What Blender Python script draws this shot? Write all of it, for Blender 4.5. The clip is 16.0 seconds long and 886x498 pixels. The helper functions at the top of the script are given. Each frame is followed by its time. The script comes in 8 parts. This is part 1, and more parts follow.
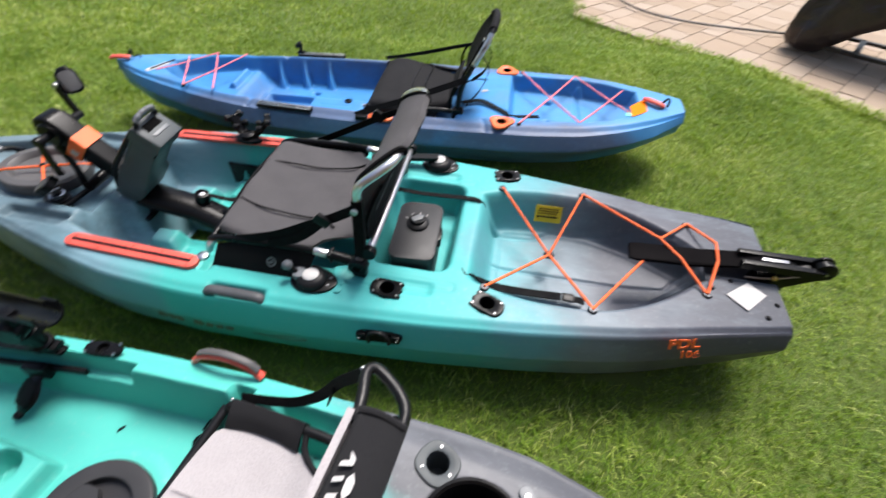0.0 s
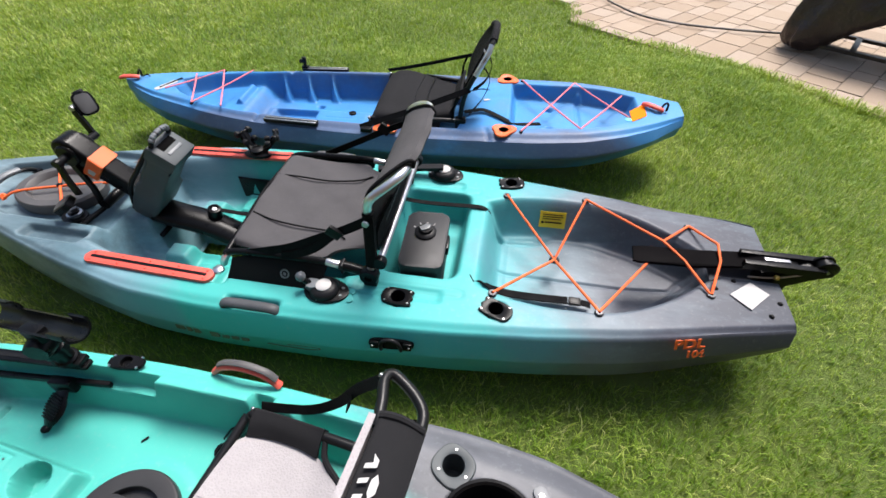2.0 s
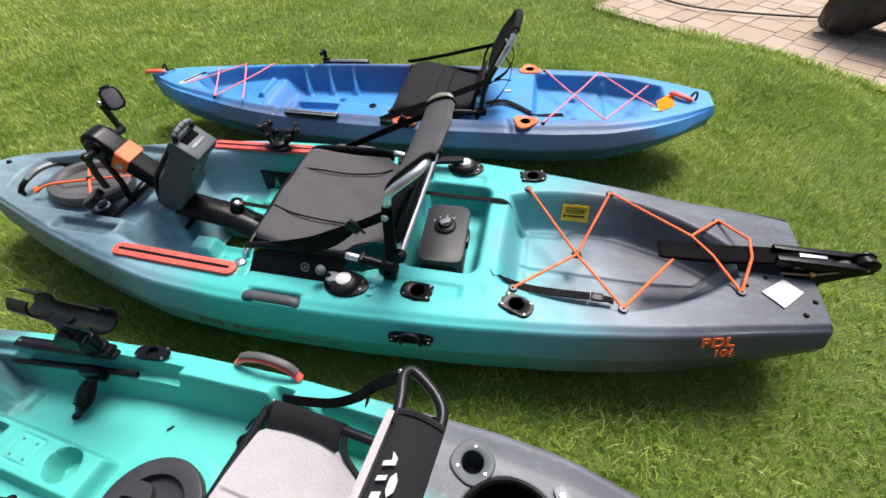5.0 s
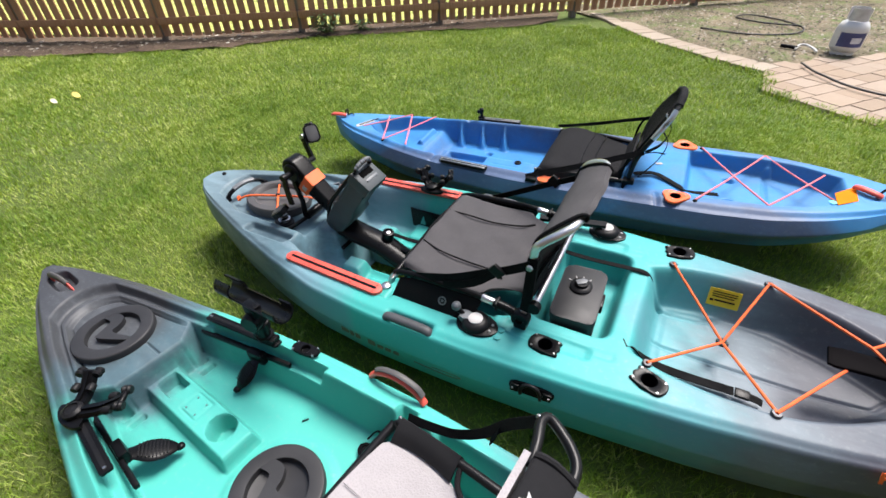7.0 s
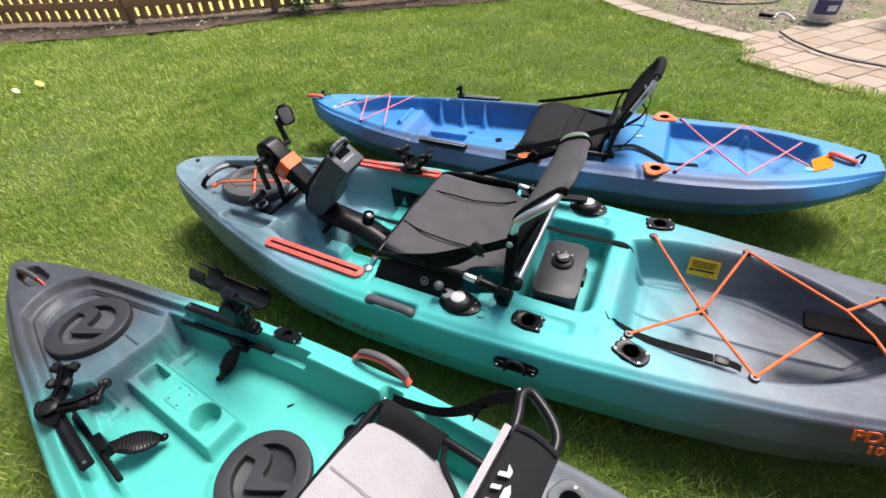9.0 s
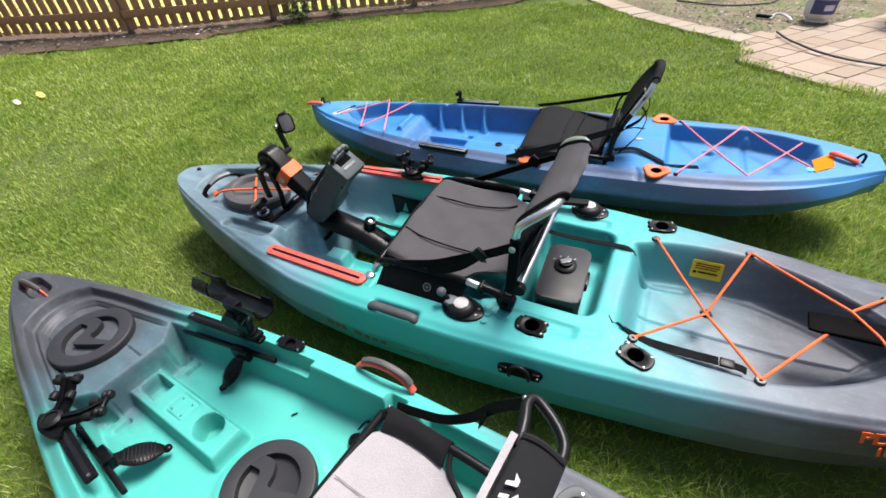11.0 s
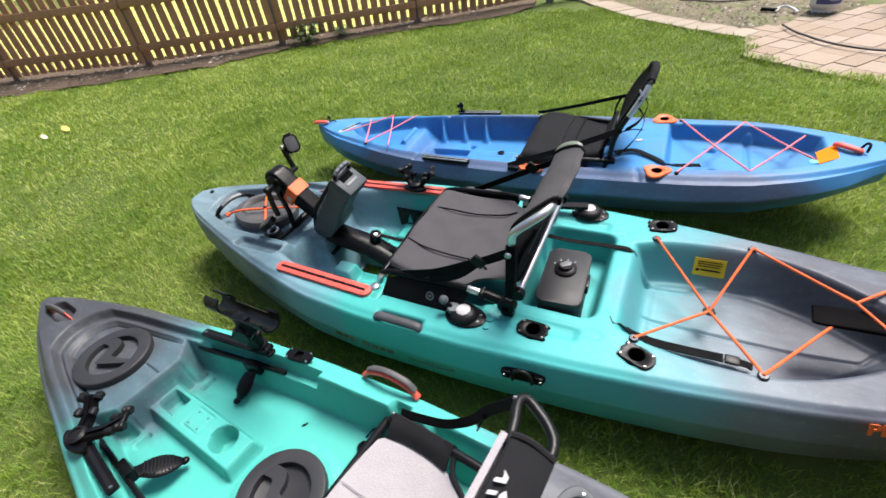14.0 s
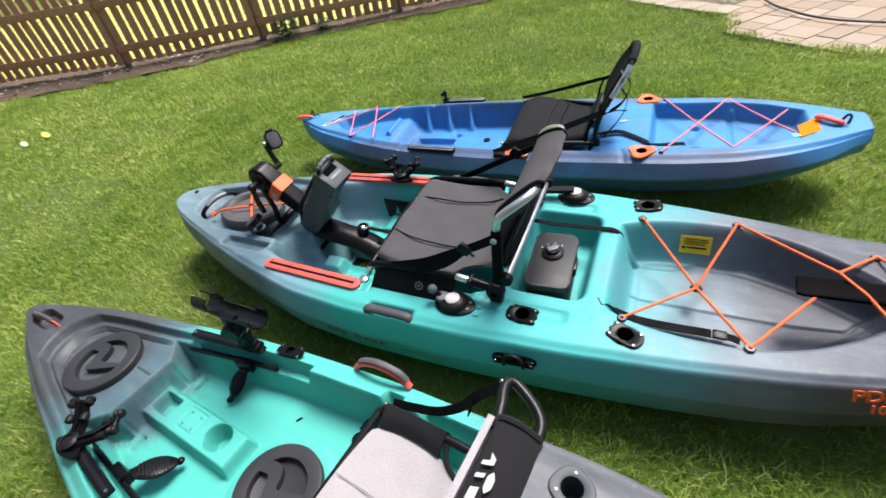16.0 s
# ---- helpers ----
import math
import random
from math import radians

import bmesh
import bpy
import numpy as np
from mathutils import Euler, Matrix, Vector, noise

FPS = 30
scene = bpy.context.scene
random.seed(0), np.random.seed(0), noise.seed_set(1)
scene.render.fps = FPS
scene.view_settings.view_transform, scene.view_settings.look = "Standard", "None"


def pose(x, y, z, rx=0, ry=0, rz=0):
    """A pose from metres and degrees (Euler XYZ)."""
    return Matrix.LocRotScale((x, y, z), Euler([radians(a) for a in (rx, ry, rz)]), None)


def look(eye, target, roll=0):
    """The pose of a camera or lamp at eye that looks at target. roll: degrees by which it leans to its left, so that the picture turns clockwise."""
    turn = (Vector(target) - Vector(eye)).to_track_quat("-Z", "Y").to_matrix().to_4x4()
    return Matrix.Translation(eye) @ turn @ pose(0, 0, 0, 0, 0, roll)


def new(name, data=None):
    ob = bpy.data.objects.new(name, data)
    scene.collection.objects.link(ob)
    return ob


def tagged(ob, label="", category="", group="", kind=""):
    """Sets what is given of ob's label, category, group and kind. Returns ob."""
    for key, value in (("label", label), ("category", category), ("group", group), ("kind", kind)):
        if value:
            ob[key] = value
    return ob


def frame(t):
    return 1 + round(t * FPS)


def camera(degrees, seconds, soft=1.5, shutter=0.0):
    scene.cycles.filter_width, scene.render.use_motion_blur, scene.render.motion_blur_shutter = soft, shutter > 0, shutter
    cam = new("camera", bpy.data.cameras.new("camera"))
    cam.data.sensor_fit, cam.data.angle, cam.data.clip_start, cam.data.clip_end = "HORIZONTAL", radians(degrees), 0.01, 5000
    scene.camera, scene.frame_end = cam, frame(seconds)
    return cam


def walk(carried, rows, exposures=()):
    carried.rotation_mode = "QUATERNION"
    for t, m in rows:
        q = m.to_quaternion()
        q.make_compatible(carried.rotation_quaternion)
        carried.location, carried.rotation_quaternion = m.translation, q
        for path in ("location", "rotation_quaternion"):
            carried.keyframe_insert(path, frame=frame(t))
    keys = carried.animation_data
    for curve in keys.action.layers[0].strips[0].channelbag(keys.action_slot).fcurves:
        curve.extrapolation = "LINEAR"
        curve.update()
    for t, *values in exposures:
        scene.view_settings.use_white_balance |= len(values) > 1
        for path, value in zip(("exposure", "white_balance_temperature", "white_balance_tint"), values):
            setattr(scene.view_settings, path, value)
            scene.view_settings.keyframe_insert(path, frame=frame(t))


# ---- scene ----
cam = camera(89.8, 16.0, soft=1.6, shutter=0.9)
PATH = [
    (0, (0.016, 0.331, 1.477), (0.079, 1.76, 0.079), 4.1),
    (0.5, (0.041, 0.335, 1.503), (0.182, 1.801, 0.149), 4.4),
    (1, (0.022, 0.322, 1.51), (0.102, 1.794, 0.159), 3.6),
    (1.5, (-0.003, 0.31, 1.518), (0.025, 1.774, 0.155), 2.1),
    (2, (-0.003, 0.308, 1.512), (0.045, 1.754, 0.131), 2.2),
    (2.5, (0.002, 0.322, 1.514), (0.048, 1.762, 0.126), 2.1),
    (3, (-0.003, 0.315, 1.51), (-0.004, 1.751, 0.117), 1.7),
    (3.5, (-0.004, 0.318, 1.509), (-0.033, 1.739, 0.102), 0.4),
    (6, (-0.005, 0.325, 1.502), (-0.056, 1.746, 0.095), -0.2),
    (6.5, (-0.043, 0.28, 1.514), (-0.359, 1.751, 0.197), -2.8),
    (7, (-0.106, 0.24, 1.541), (-0.635, 1.731, 0.318), -1.7),
    (7.5, (-0.111, 0.241, 1.529), (-0.611, 1.706, 0.263), -1.1),
    (8, (-0.106, 0.245, 1.524), (-0.594, 1.703, 0.245), -1.4),
    (8.5, (-0.097, 0.249, 1.521), (-0.569, 1.705, 0.233), -1.5),
    (9, (-0.083, 0.254, 1.521), (-0.547, 1.714, 0.234), -2.6),
    (11.5, (-0.09, 0.259, 1.527), (-0.559, 1.73, 0.256), -3.5),
    (12, (-0.09, 0.26, 1.528), (-0.55, 1.733, 0.256), -3.4),
    (12.5, (-0.088, 0.265, 1.523), (-0.532, 1.738, 0.245), -3.5),
    (13, (-0.081, 0.271, 1.524), (-0.51, 1.746, 0.242), -3.7),
    (13.5, (-0.048, 0.261, 1.518), (-0.523, 1.722, 0.237), -5.5),
    (14, (-0.017, 0.244, 1.542), (-0.568, 1.721, 0.311), -7.7),
    (14.5, (0.039, 0.263, 1.536), (-0.414, 1.772, 0.304), -8.5),
    (15, (0.023, 0.26, 1.53), (-0.48, 1.739, 0.28), -9.9),
    (15.5, (0.023, 0.25, 1.534), (-0.468, 1.72, 0.271), -9.6),
    (16, (0.011, 0.248, 1.53), (-0.514, 1.706, 0.266), -9.9),
]
walk(cam, [(t, look(eye, target, roll)) for t, eye, target, roll in PATH])

# ---- world, sun, exposure ----
SUN_AZ, SUN_EL = 32.0, 64.0          # degrees: azimuth clockwise from +y, elevation
world = bpy.data.worlds.new("sky_world")
scene.world = world
world.use_nodes = True
wn = world.node_tree.nodes
sky = wn.new("ShaderNodeTexSky")
sky.sky_type = "NISHITA"
sky.sun_disc = False
sky.sun_elevation = radians(SUN_EL)
sky.sun_rotation = radians(SUN_AZ)
sky.air_density, sky.dust_density, sky.ozone_density = 1.0, 3.0, 1.0
bg = wn["Background"]
bg.inputs["Strength"].default_value = 0.115
world.node_tree.links.new(sky.outputs["Color"], bg.inputs["Color"])
sun_data = bpy.data.lights.new("sun", "SUN")
sun_data.energy, sun_data.angle, sun_data.color = 4.0, radians(24), (1.0, 0.945, 0.915)
sun = new("sun", sun_data)
saz, sel = radians(SUN_AZ), radians(SUN_EL)
sun_dir = Vector((math.sin(saz) * math.cos(sel), math.cos(saz) * math.cos(sel), math.sin(sel)))
sun.matrix_world = look(sun_dir * 30, (0, 0, 0))
scene.view_settings.exposure = 0.76

# ---- mesh helpers ----
rng = np.random.default_rng(7)


def ss(a, b, x):
    t = np.clip((x - a) / (b - a), 0, 1)
    return t * t * (3 - 2 * t)


def ground_z(x, y):
    """Height of the lawn: flat, with a slight rise under the two farther boats."""
    fade = ss(0.75, 1.3, y) * (1 - ss(3.5, 5.0, y)) * (1 - ss(1.8, 3.4, x)) * ss(-4.6, -2.4, x)
    return (0.033 * (x - 0.2) + 0.048 * (y - 1.5)) * fade - 0.02


def tilted(x, y, slope_x, slope_y, yaw, cx=0.2, cy=1.5):
    """Pose of a boat whose bow lies over (x, y): its x axis runs to the stern, its own ground plane has the two slopes."""
    n = Vector((-slope_x, -slope_y, 1)).normalized()
    d = Vector((math.cos(radians(yaw)), math.sin(radians(yaw)), 0))
    d = (d - n * d.dot(n)).normalized()
    w = n.cross(d)
    m = Matrix((d, w, n)).transposed().to_4x4()
    m.translation = (x, y, slope_x * (x - cx) + slope_y * (y - cy))
    return m


OFFSET = {}


def thing(name, m, base=(0, 0, 0), label="", category="", group="", kind=""):
    """An Empty at the base of a thing; its parts are modelled in the frame m."""
    e = new(name)
    e.matrix_basis = m @ Matrix.Translation(base)
    e.empty_display_size = 0.05
    OFFSET[e.name] = Vector(base)
    return tagged(e, label, category, group, kind)


def off_of(ob):
    while ob.parent is not None:
        ob = ob.parent
    return OFFSET.get(ob.name, Vector((0, 0, 0)))


def part(name, bm, material, parent, label="", smooth=True):
    """Links a bmesh as one mesh object under a thing or a part."""
    me = bpy.data.meshes.new(name)
    bm.transform(Matrix.Translation(-off_of(parent)))
    bmesh.ops.recalc_face_normals(bm, faces=bm.faces)
    bm.to_mesh(me)
    bm.free()
    return part_mesh(name, me, material, parent, label, smooth)


def part_mesh(name, me, material, parent, label="", smooth=True):
    me.materials.append(material)
    if smooth:
        me.shade_smooth()
        me.set_sharp_from_angle(angle=radians(38))
    ob = new(name, me)
    ob.parent = parent
    if label:
        ob["label"] = label
    if name in ("screws", "plate_screws", "stern_screws", "peg_ribs", "handle_ridges", "dial_marks"):
        ob["kind"] = "stuff"
    return ob


def box(size, at=(0, 0, 0), bevel=0.0, rot=(0, 0, 0), seg=2, bm=None):
    own = bmesh.new()
    bmesh.ops.create_cube(own, size=1)
    own.transform(Matrix.Diagonal((*size, 1)))
    if bevel:
        bmesh.ops.bevel(own, geom=own.edges[:], offset=bevel, segments=seg, affect="EDGES", profile=0.6)
    own.transform(pose(*at, *rot))
    return merge(bm, own)


def merge(bm, own):
    if bm is None:
        return own
    me = bpy.data.meshes.new("tmp")
    own.to_mesh(me)
    own.free()
    bm.from_mesh(me)
    bpy.data.meshes.remove(me)
    return bm


def smooth_path(pts, k=6):
    """Catmull-Rom through the points."""
    p = [Vector(q) for q in pts]
    p = [p[0] * 2 - p[1]] + p + [p[-1] * 2 - p[-2]]
    out = []
    for i in range(1, len(p) - 2):
        a, b, c, d = p[i - 1:i + 3]
        for j in range(k):
            t = j / k
            out.append(0.5 * (2 * b + (c - a) * t + (2 * a - 5 * b + 4 * c - d) * t * t + (3 * b - a - 3 * c + d) * t ** 3))
    out.append(p[-2])
    return out


def sweep(pts, section, up=None, closed_ends=True, bm=None, scale=None):
    """Sweeps a closed 2D section (side, up) along the points."""
    bm = bm or bmesh.new()
    pts = [Vector(q) for q in pts]
    n = len(pts)
    ref = Vector(up) if up is not None else None
    rings, last = [], None
    for i, q in enumerate(pts):
        t = (pts[min(i + 1, n - 1)] - pts[max(i - 1, 0)]).normalized()
        if ref is not None:
            u = ref - t * ref.dot(t)
        elif last is None:
            u = Vector((0, 0, 1)) if abs(t.z) < 0.9 else Vector((1, 0, 0))
            u = u - t * u.dot(t)
        else:
            u = last - t * last.dot(t)
        u.normalize()
        last = u
        w = t.cross(u)
        k = scale[i] if scale else 1.0
        rings.append([bm.verts.new(q + w * (a * k) + u * (b * k)) for a, b in section])
    m = len(section)
    for r0, r1 in zip(rings, rings[1:]):
        for j in range(m):
            bm.faces.new((r0[j], r0[(j + 1) % m], r1[(j + 1) % m], r1[j]))
    if closed_ends:
        bm.faces.new(rings[0])
        bm.faces.new(list(reversed(rings[-1])))
    return bm


def ring2d(r, n=10, ry=None):
    ry = ry or r
    return [(r * math.cos(2 * math.pi * i / n), ry * math.sin(2 * math.pi * i / n)) for i in range(n)]


def tube(pts, r, n=10, k=5, bm=None, scale=None):
    q = smooth_path(pts, k) if k else [Vector(a) for a in pts]
    return sweep(q, ring2d(r, n), bm=bm)


def ribbon(pts, width, thick, up=(0, 0, 1), k=5, bm=None):
    q = smooth_path(pts, k) if k else [Vector(a) for a in pts]
    w, h = width / 2, thick / 2
    sec = [(-w, -h), (w, -h), (w * 1.01, 0), (w, h), (-w, h), (-w * 1.01, 0)]
    return sweep(q, sec, up=up, bm=bm)


def lathe(profile, n=28, m=None, bm=None):
    """Turns (radius, height) pairs round z."""
    own = bmesh.new()
    rings = [[own.verts.new((r * math.cos(2 * math.pi * i / n), r * math.sin(2 * math.pi * i / n), z)) for i in range(n)]
             if r > 1e-6 else [own.verts.new((0, 0, z))] for r, z in profile]
    for a, b in zip(rings, rings[1:]):
        for i in range(n):
            j = (i + 1) % n
            if len(a) == 1 and len(b) == 1:
                continue
            if len(a) == 1:
                own.faces.new((a[0], b[i], b[j]))
            elif len(b) == 1:
                own.faces.new((a[i], a[j], b[0]))
            else:
                own.faces.new((a[i], a[j], b[j], b[i]))
    if m is not None:
        own.transform(m)
    return merge(bm, own)


def plate(outline, thick, m=None, bevel=0.0, bm=None):
    """A flat plate with a 2D outline, its top at z = 0 of m."""
    own = bmesh.new()
    lo = [own.verts.new((x, y, -thick)) for x, y in outline]
    hi = [own.verts.new((x, y, 0)) for x, y in outline]
    own.faces.new(list(reversed(lo)))
    top = own.faces.new(hi)
    k = len(outline)
    for i in range(k):
        own.faces.new((lo[i], lo[(i + 1) % k], hi[(i + 1) % k], hi[i]))
    if bevel:
        bmesh.ops.bevel(own, geom=list(top.edges), offset=bevel, segments=2, affect="EDGES", profile=0.6)
    if m is not None:
        own.transform(m)
    return merge(bm, own)


def rounded(w, h, r, n=4):
    """Outline of a rounded rectangle."""
    out = []
    for cx, cy, a in ((w / 2 - r, h / 2 - r, 0), (-w / 2 + r, h / 2 - r, 90), (-w / 2 + r, -h / 2 + r, 180), (w / 2 - r, -h / 2 + r, 270)):
        for i in range(n + 1):
            t = radians(a + 90 * i / n)
            out.append((cx + r * math.cos(t), cy + r * math.sin(t)))
    return out


def along(a, b, roll_to=(0, 0, 1)):
    """Pose at a whose z axis points to b."""
    z = (Vector(b) - Vector(a)).normalized()
    r = Vector(roll_to)
    x = r - z * r.dot(z)
    if x.length < 1e-4:
        x = Vector((1, 0, 0)) - z * z.x
    x.normalize()
    y = z.cross(x)
    m = Matrix((x, y, z)).transposed().to_4x4()
    m.translation = a
    return m


def rod(a, b, r, n=12, bm=None, r2=None):
    length = (Vector(b) - Vector(a)).length
    r2 = r2 or r
    return lathe([(0, 0), (r * 0.9, 0), (r, min(0.002, r * 0.2)), (r2, length - min(0.002, r * 0.2)), (r2 * 0.9, length), (0, length)], n, along(a, b), bm)


def ball(at, r, bm=None, squash=(1, 1, 1), n=12):
    own = bmesh.new()
    bmesh.ops.create_uvsphere(own, u_segments=n, v_segments=max(6, n // 2 + 2), radius=r)
    own.transform(Matrix.Translation(at) @ Matrix.Diagonal((*squash, 1)))
    return merge(bm, own)


def grid_mesh(name, xs, ys, zs, keep=None, extra=None):
    """A mesh from 2D arrays of coordinates; keep masks the faces."""
    n, m = xs.shape
    co = np.stack([xs, ys, zs], -1).reshape(-1, 3).astype(np.float32)
    idx = np.arange(n * m).reshape(n, m)
    f = np.stack([idx[:-1, :-1], idx[1:, :-1], idx[1:, 1:], idx[:-1, 1:]], -1).reshape(-1, 4)
    if keep is not None:
        f = f[keep.reshape(-1)]
    return raw_mesh(name, co, f)


def raw_mesh(name, co, faces):
    """A mesh from arrays of vertices and equal-sided faces."""
    k = faces.shape[1]
    me = bpy.data.meshes.new(name)
    me.vertices.add(len(co))
    me.vertices.foreach_set("co", np.ascontiguousarray(co, np.float32).ravel())
    me.loops.add(faces.size)
    me.loops.foreach_set("vertex_index", np.ascontiguousarray(faces, np.int32).ravel())
    me.polygons.add(len(faces))
    me.polygons.foreach_set("loop_start", np.arange(0, faces.size, k, dtype=np.int32))
    me.update(calc_edges=True)
    return me

# ---- materials ----
class Nodes:
    """A small builder for node materials."""

    def __init__(self, name, rough=0.5, metal=0.0, color=(0.5, 0.5, 0.5)):
        self.m = bpy.data.materials.new(name)
        self.m.use_nodes = True
        self.t = self.m.node_tree
        self.b = self.t.nodes["Principled BSDF"]
        self.b.inputs["Roughness"].default_value = rough
        self.b.inputs["Metallic"].default_value = metal
        self.b.inputs["Base Color"].default_value = (*color, 1)

    def n(self, kind, **inputs):
        node = self.t.nodes.new(kind)
        for k, v in inputs.items():
            self.put(node.inputs[k.replace("_", " ")], v)
        return node

    def put(self, socket, v):
        if isinstance(v, bpy.types.NodeSocket):
            self.t.links.new(v, socket)
        elif isinstance(v, (tuple, list)) and len(v) == 3 and socket.type == "RGBA":
            socket.default_value = (*v, 1)
        else:
            socket.default_value = v

    def coords(self, kind="Object"):
        return self.t.nodes.new("ShaderNodeTexCoord").outputs[kind]

    def noise(self, vec, scale, detail=3.0, rough=0.55):
        return self.n("ShaderNodeTexNoise", Vector=vec, Scale=scale, Detail=detail, Roughness=rough).outputs["Fac"]

    def math(self, op, a, b=0.0, clamp=False):
        node = self.t.nodes.new("ShaderNodeMath")
        node.operation, node.use_clamp = op, clamp
        self.put(node.inputs[0], a)
        self.put(node.inputs[1], b)
        return node.outputs[0]

    def ramp(self, fac, stops, ease="LINEAR"):
        node = self.t.nodes.new("ShaderNodeValToRGB")
        node.color_ramp.interpolation = ease
        els = node.color_ramp.elements
        while len(els) < len(stops):
            els.new(0.5)
        for e, (p, c) in zip(els, stops):
            e.position, e.color = p, (*c, 1)
        self.t.links.new(fac, node.inputs[0])
        return node.outputs["Color"]

    def mix(self, fac, a, b, mode="MIX"):
        node = self.t.nodes.new("ShaderNodeMix")
        node.data_type, node.blend_type = "RGBA", mode
        self.put(node.inputs[0], fac)
        self.put(node.inputs[6], a)
        self.put(node.inputs[7], b)
        return node.outputs[2]

    def axis(self, vec, i):
        return self.n("ShaderNodeSeparateXYZ", Vector=vec).outputs[i]

    def bump(self, height, strength=0.2, distance=0.002):
        node = self.n("ShaderNodeBump", Strength=strength, Distance=distance, Height=height)
        self.t.links.new(node.outputs["Normal"], self.b.inputs["Normal"])

    def color(self, c):
        self.put(self.b.inputs["Base Color"], c)
        return self

    def rough(self, r):
        self.put(self.b.inputs["Roughness"], r)
        return self


def plain(name, color, rough=0.5, metal=0.0, var=0.25, scale=40.0, bump=0.15, dist=0.001, spec=None):
    """Paint, plastic, rubber or metal with slight mottling and fine relief."""
    m = Nodes(name, rough, metal)
    c = m.coords()
    big, fine = m.noise(c, scale * 0.15, 3), m.noise(c, scale * 6, 2)
    dark = tuple(x * (1 - var) for x in color)
    lite = tuple(min(1, x * (1 + var)) for x in color)
    m.color(m.ramp(big, [(0.3, dark), (0.7, lite)]))
    m.rough(m.n("ShaderNodeMapRange", Value=m.noise(c, scale * 0.5, 3), To_Min=max(0.03, rough - 0.1), To_Max=min(1, rough + 0.1)).outputs[0])
    if bump:
        m.bump(fine, bump, dist)
    m.b.inputs["Specular IOR Level"].default_value = spec if spec is not None else 0.45
    return m.m


def moulded(name, stops, length, wobble=0.25, rough=0.42, low=None, zone=None, lite=(0.26, 0.35, 0.40), deep=(0.035, 0.05, 0.065), amount=0.6, skew=0.0):
    """Rotomoulded polyethylene: colours that run into each other along the boat, with a fine matt grain."""
    m = Nodes(name, rough)
    c = m.coords()
    x = m.axis(c, 0)
    stretched = m.n("ShaderNodeMapping", Vector=c, Scale=(1.0, 1.6, 1.2)).outputs[0]
    wave = m.math("ADD", m.math("MULTIPLY", m.math("SUBTRACT", m.noise(stretched, 2.6, 4, 0.6), 0.5), wobble * 2.6),
                  m.math("MULTIPLY", m.math("SUBTRACT", m.noise(stretched, 9, 4, 0.65), 0.5), wobble * 0.7))
    rimward = m.math("MULTIPLY", m.math("SUBTRACT", m.math("ABSOLUTE", m.axis(c, 1)), 0.1, True), skew)
    pos = m.math("DIVIDE", m.math("ADD", m.math("ADD", x, rimward), wave), length)
    col = m.ramp(pos, [(p / length, k) for p, k in stops], "EASE")
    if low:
        # the outer edges took more of the second colour than the wells; its dark tone also carries shade on the hull
        # sides
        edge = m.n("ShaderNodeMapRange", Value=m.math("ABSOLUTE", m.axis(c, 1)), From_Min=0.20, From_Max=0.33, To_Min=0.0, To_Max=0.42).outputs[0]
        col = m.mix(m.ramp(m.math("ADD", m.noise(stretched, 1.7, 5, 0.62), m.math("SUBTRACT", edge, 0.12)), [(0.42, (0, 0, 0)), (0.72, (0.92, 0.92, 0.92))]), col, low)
    # sprayed marbling: pale and dark clouds drawn out along the boat
    smear = m.n("ShaderNodeMapping", Vector=c, Scale=(0.9, 2.4, 2.4)).outputs[0]
    n1 = m.noise(smear, 3.4, 6, 0.68)
    n2 = m.noise(m.n("ShaderNodeMapping", Vector=smear, Location=(7.3, 2.1, 4.4)).outputs[0], 2.7, 6, 0.66)
    where = m.ramp(m.math("DIVIDE", m.math("ADD", x, m.math("MULTIPLY", wave, 1.2)), length), [(p / length, (k, k, k)) for p, k in zone]) if zone else 1.0
    col = m.mix(m.math("MULTIPLY", m.math("MULTIPLY", m.math("MULTIPLY", m.math("SUBTRACT", n1, 0.50, True), 4.5, True), amount), where), col, lite)
    col = m.mix(m.math("MULTIPLY", m.math("MULTIPLY", m.math("MULTIPLY", m.math("SUBTRACT", n2, 0.47, True), 4.5, True), amount), where), col, deep)
    # scuffs and dust
    speck = m.noise(c, 55, 4, 0.7)
    col = m.mix(m.math("MULTIPLY", m.math("SUBTRACT", speck, 0.56, True), 0.9), col, (0.32, 0.36, 0.36))
    m.color(col)
    m.rough(m.n("ShaderNodeMapRange", Value=m.noise(c, 14, 4), To_Min=rough - 0.1, To_Max=rough + 0.14).outputs[0])
    m.bump(m.math("ADD", m.noise(c, 420, 2), m.math("MULTIPLY", m.noise(c, 30, 2), 0.8)), 0.12, 0.0008)
    m.b.inputs["Specular IOR Level"].default_value = 0.22
    return m.m


TEAL, TEAL2 = (0.054, 0.355, 0.322), (0.066, 0.380, 0.372)
M_HULL_A = moulded("teal_grey_plastic", [(0.0, (0.17, 0.25, 0.28)), (0.35, (0.115, 0.165, 0.19)), (0.8, (0.085, 0.145, 0.175)), (1.0, (0.15, 0.265, 0.315)), (1.17, (0.11, 0.30, 0.32)), (1.27, TEAL), (2.34, TEAL2), (2.54, (0.10, 0.30, 0.335)), (2.74, (0.135, 0.175, 0.205)), (2.98, (0.078, 0.083, 0.103)), (3.5, (0.052, 0.056, 0.070))], 3.6, 0.13, zone=((0.0, 0.9), (1.0, 0.9), (1.3, 0.0), (2.35, 0.0), (2.6, 0.4), (2.9, 0.4), (3.5, 0.35)), skew=-0.45)
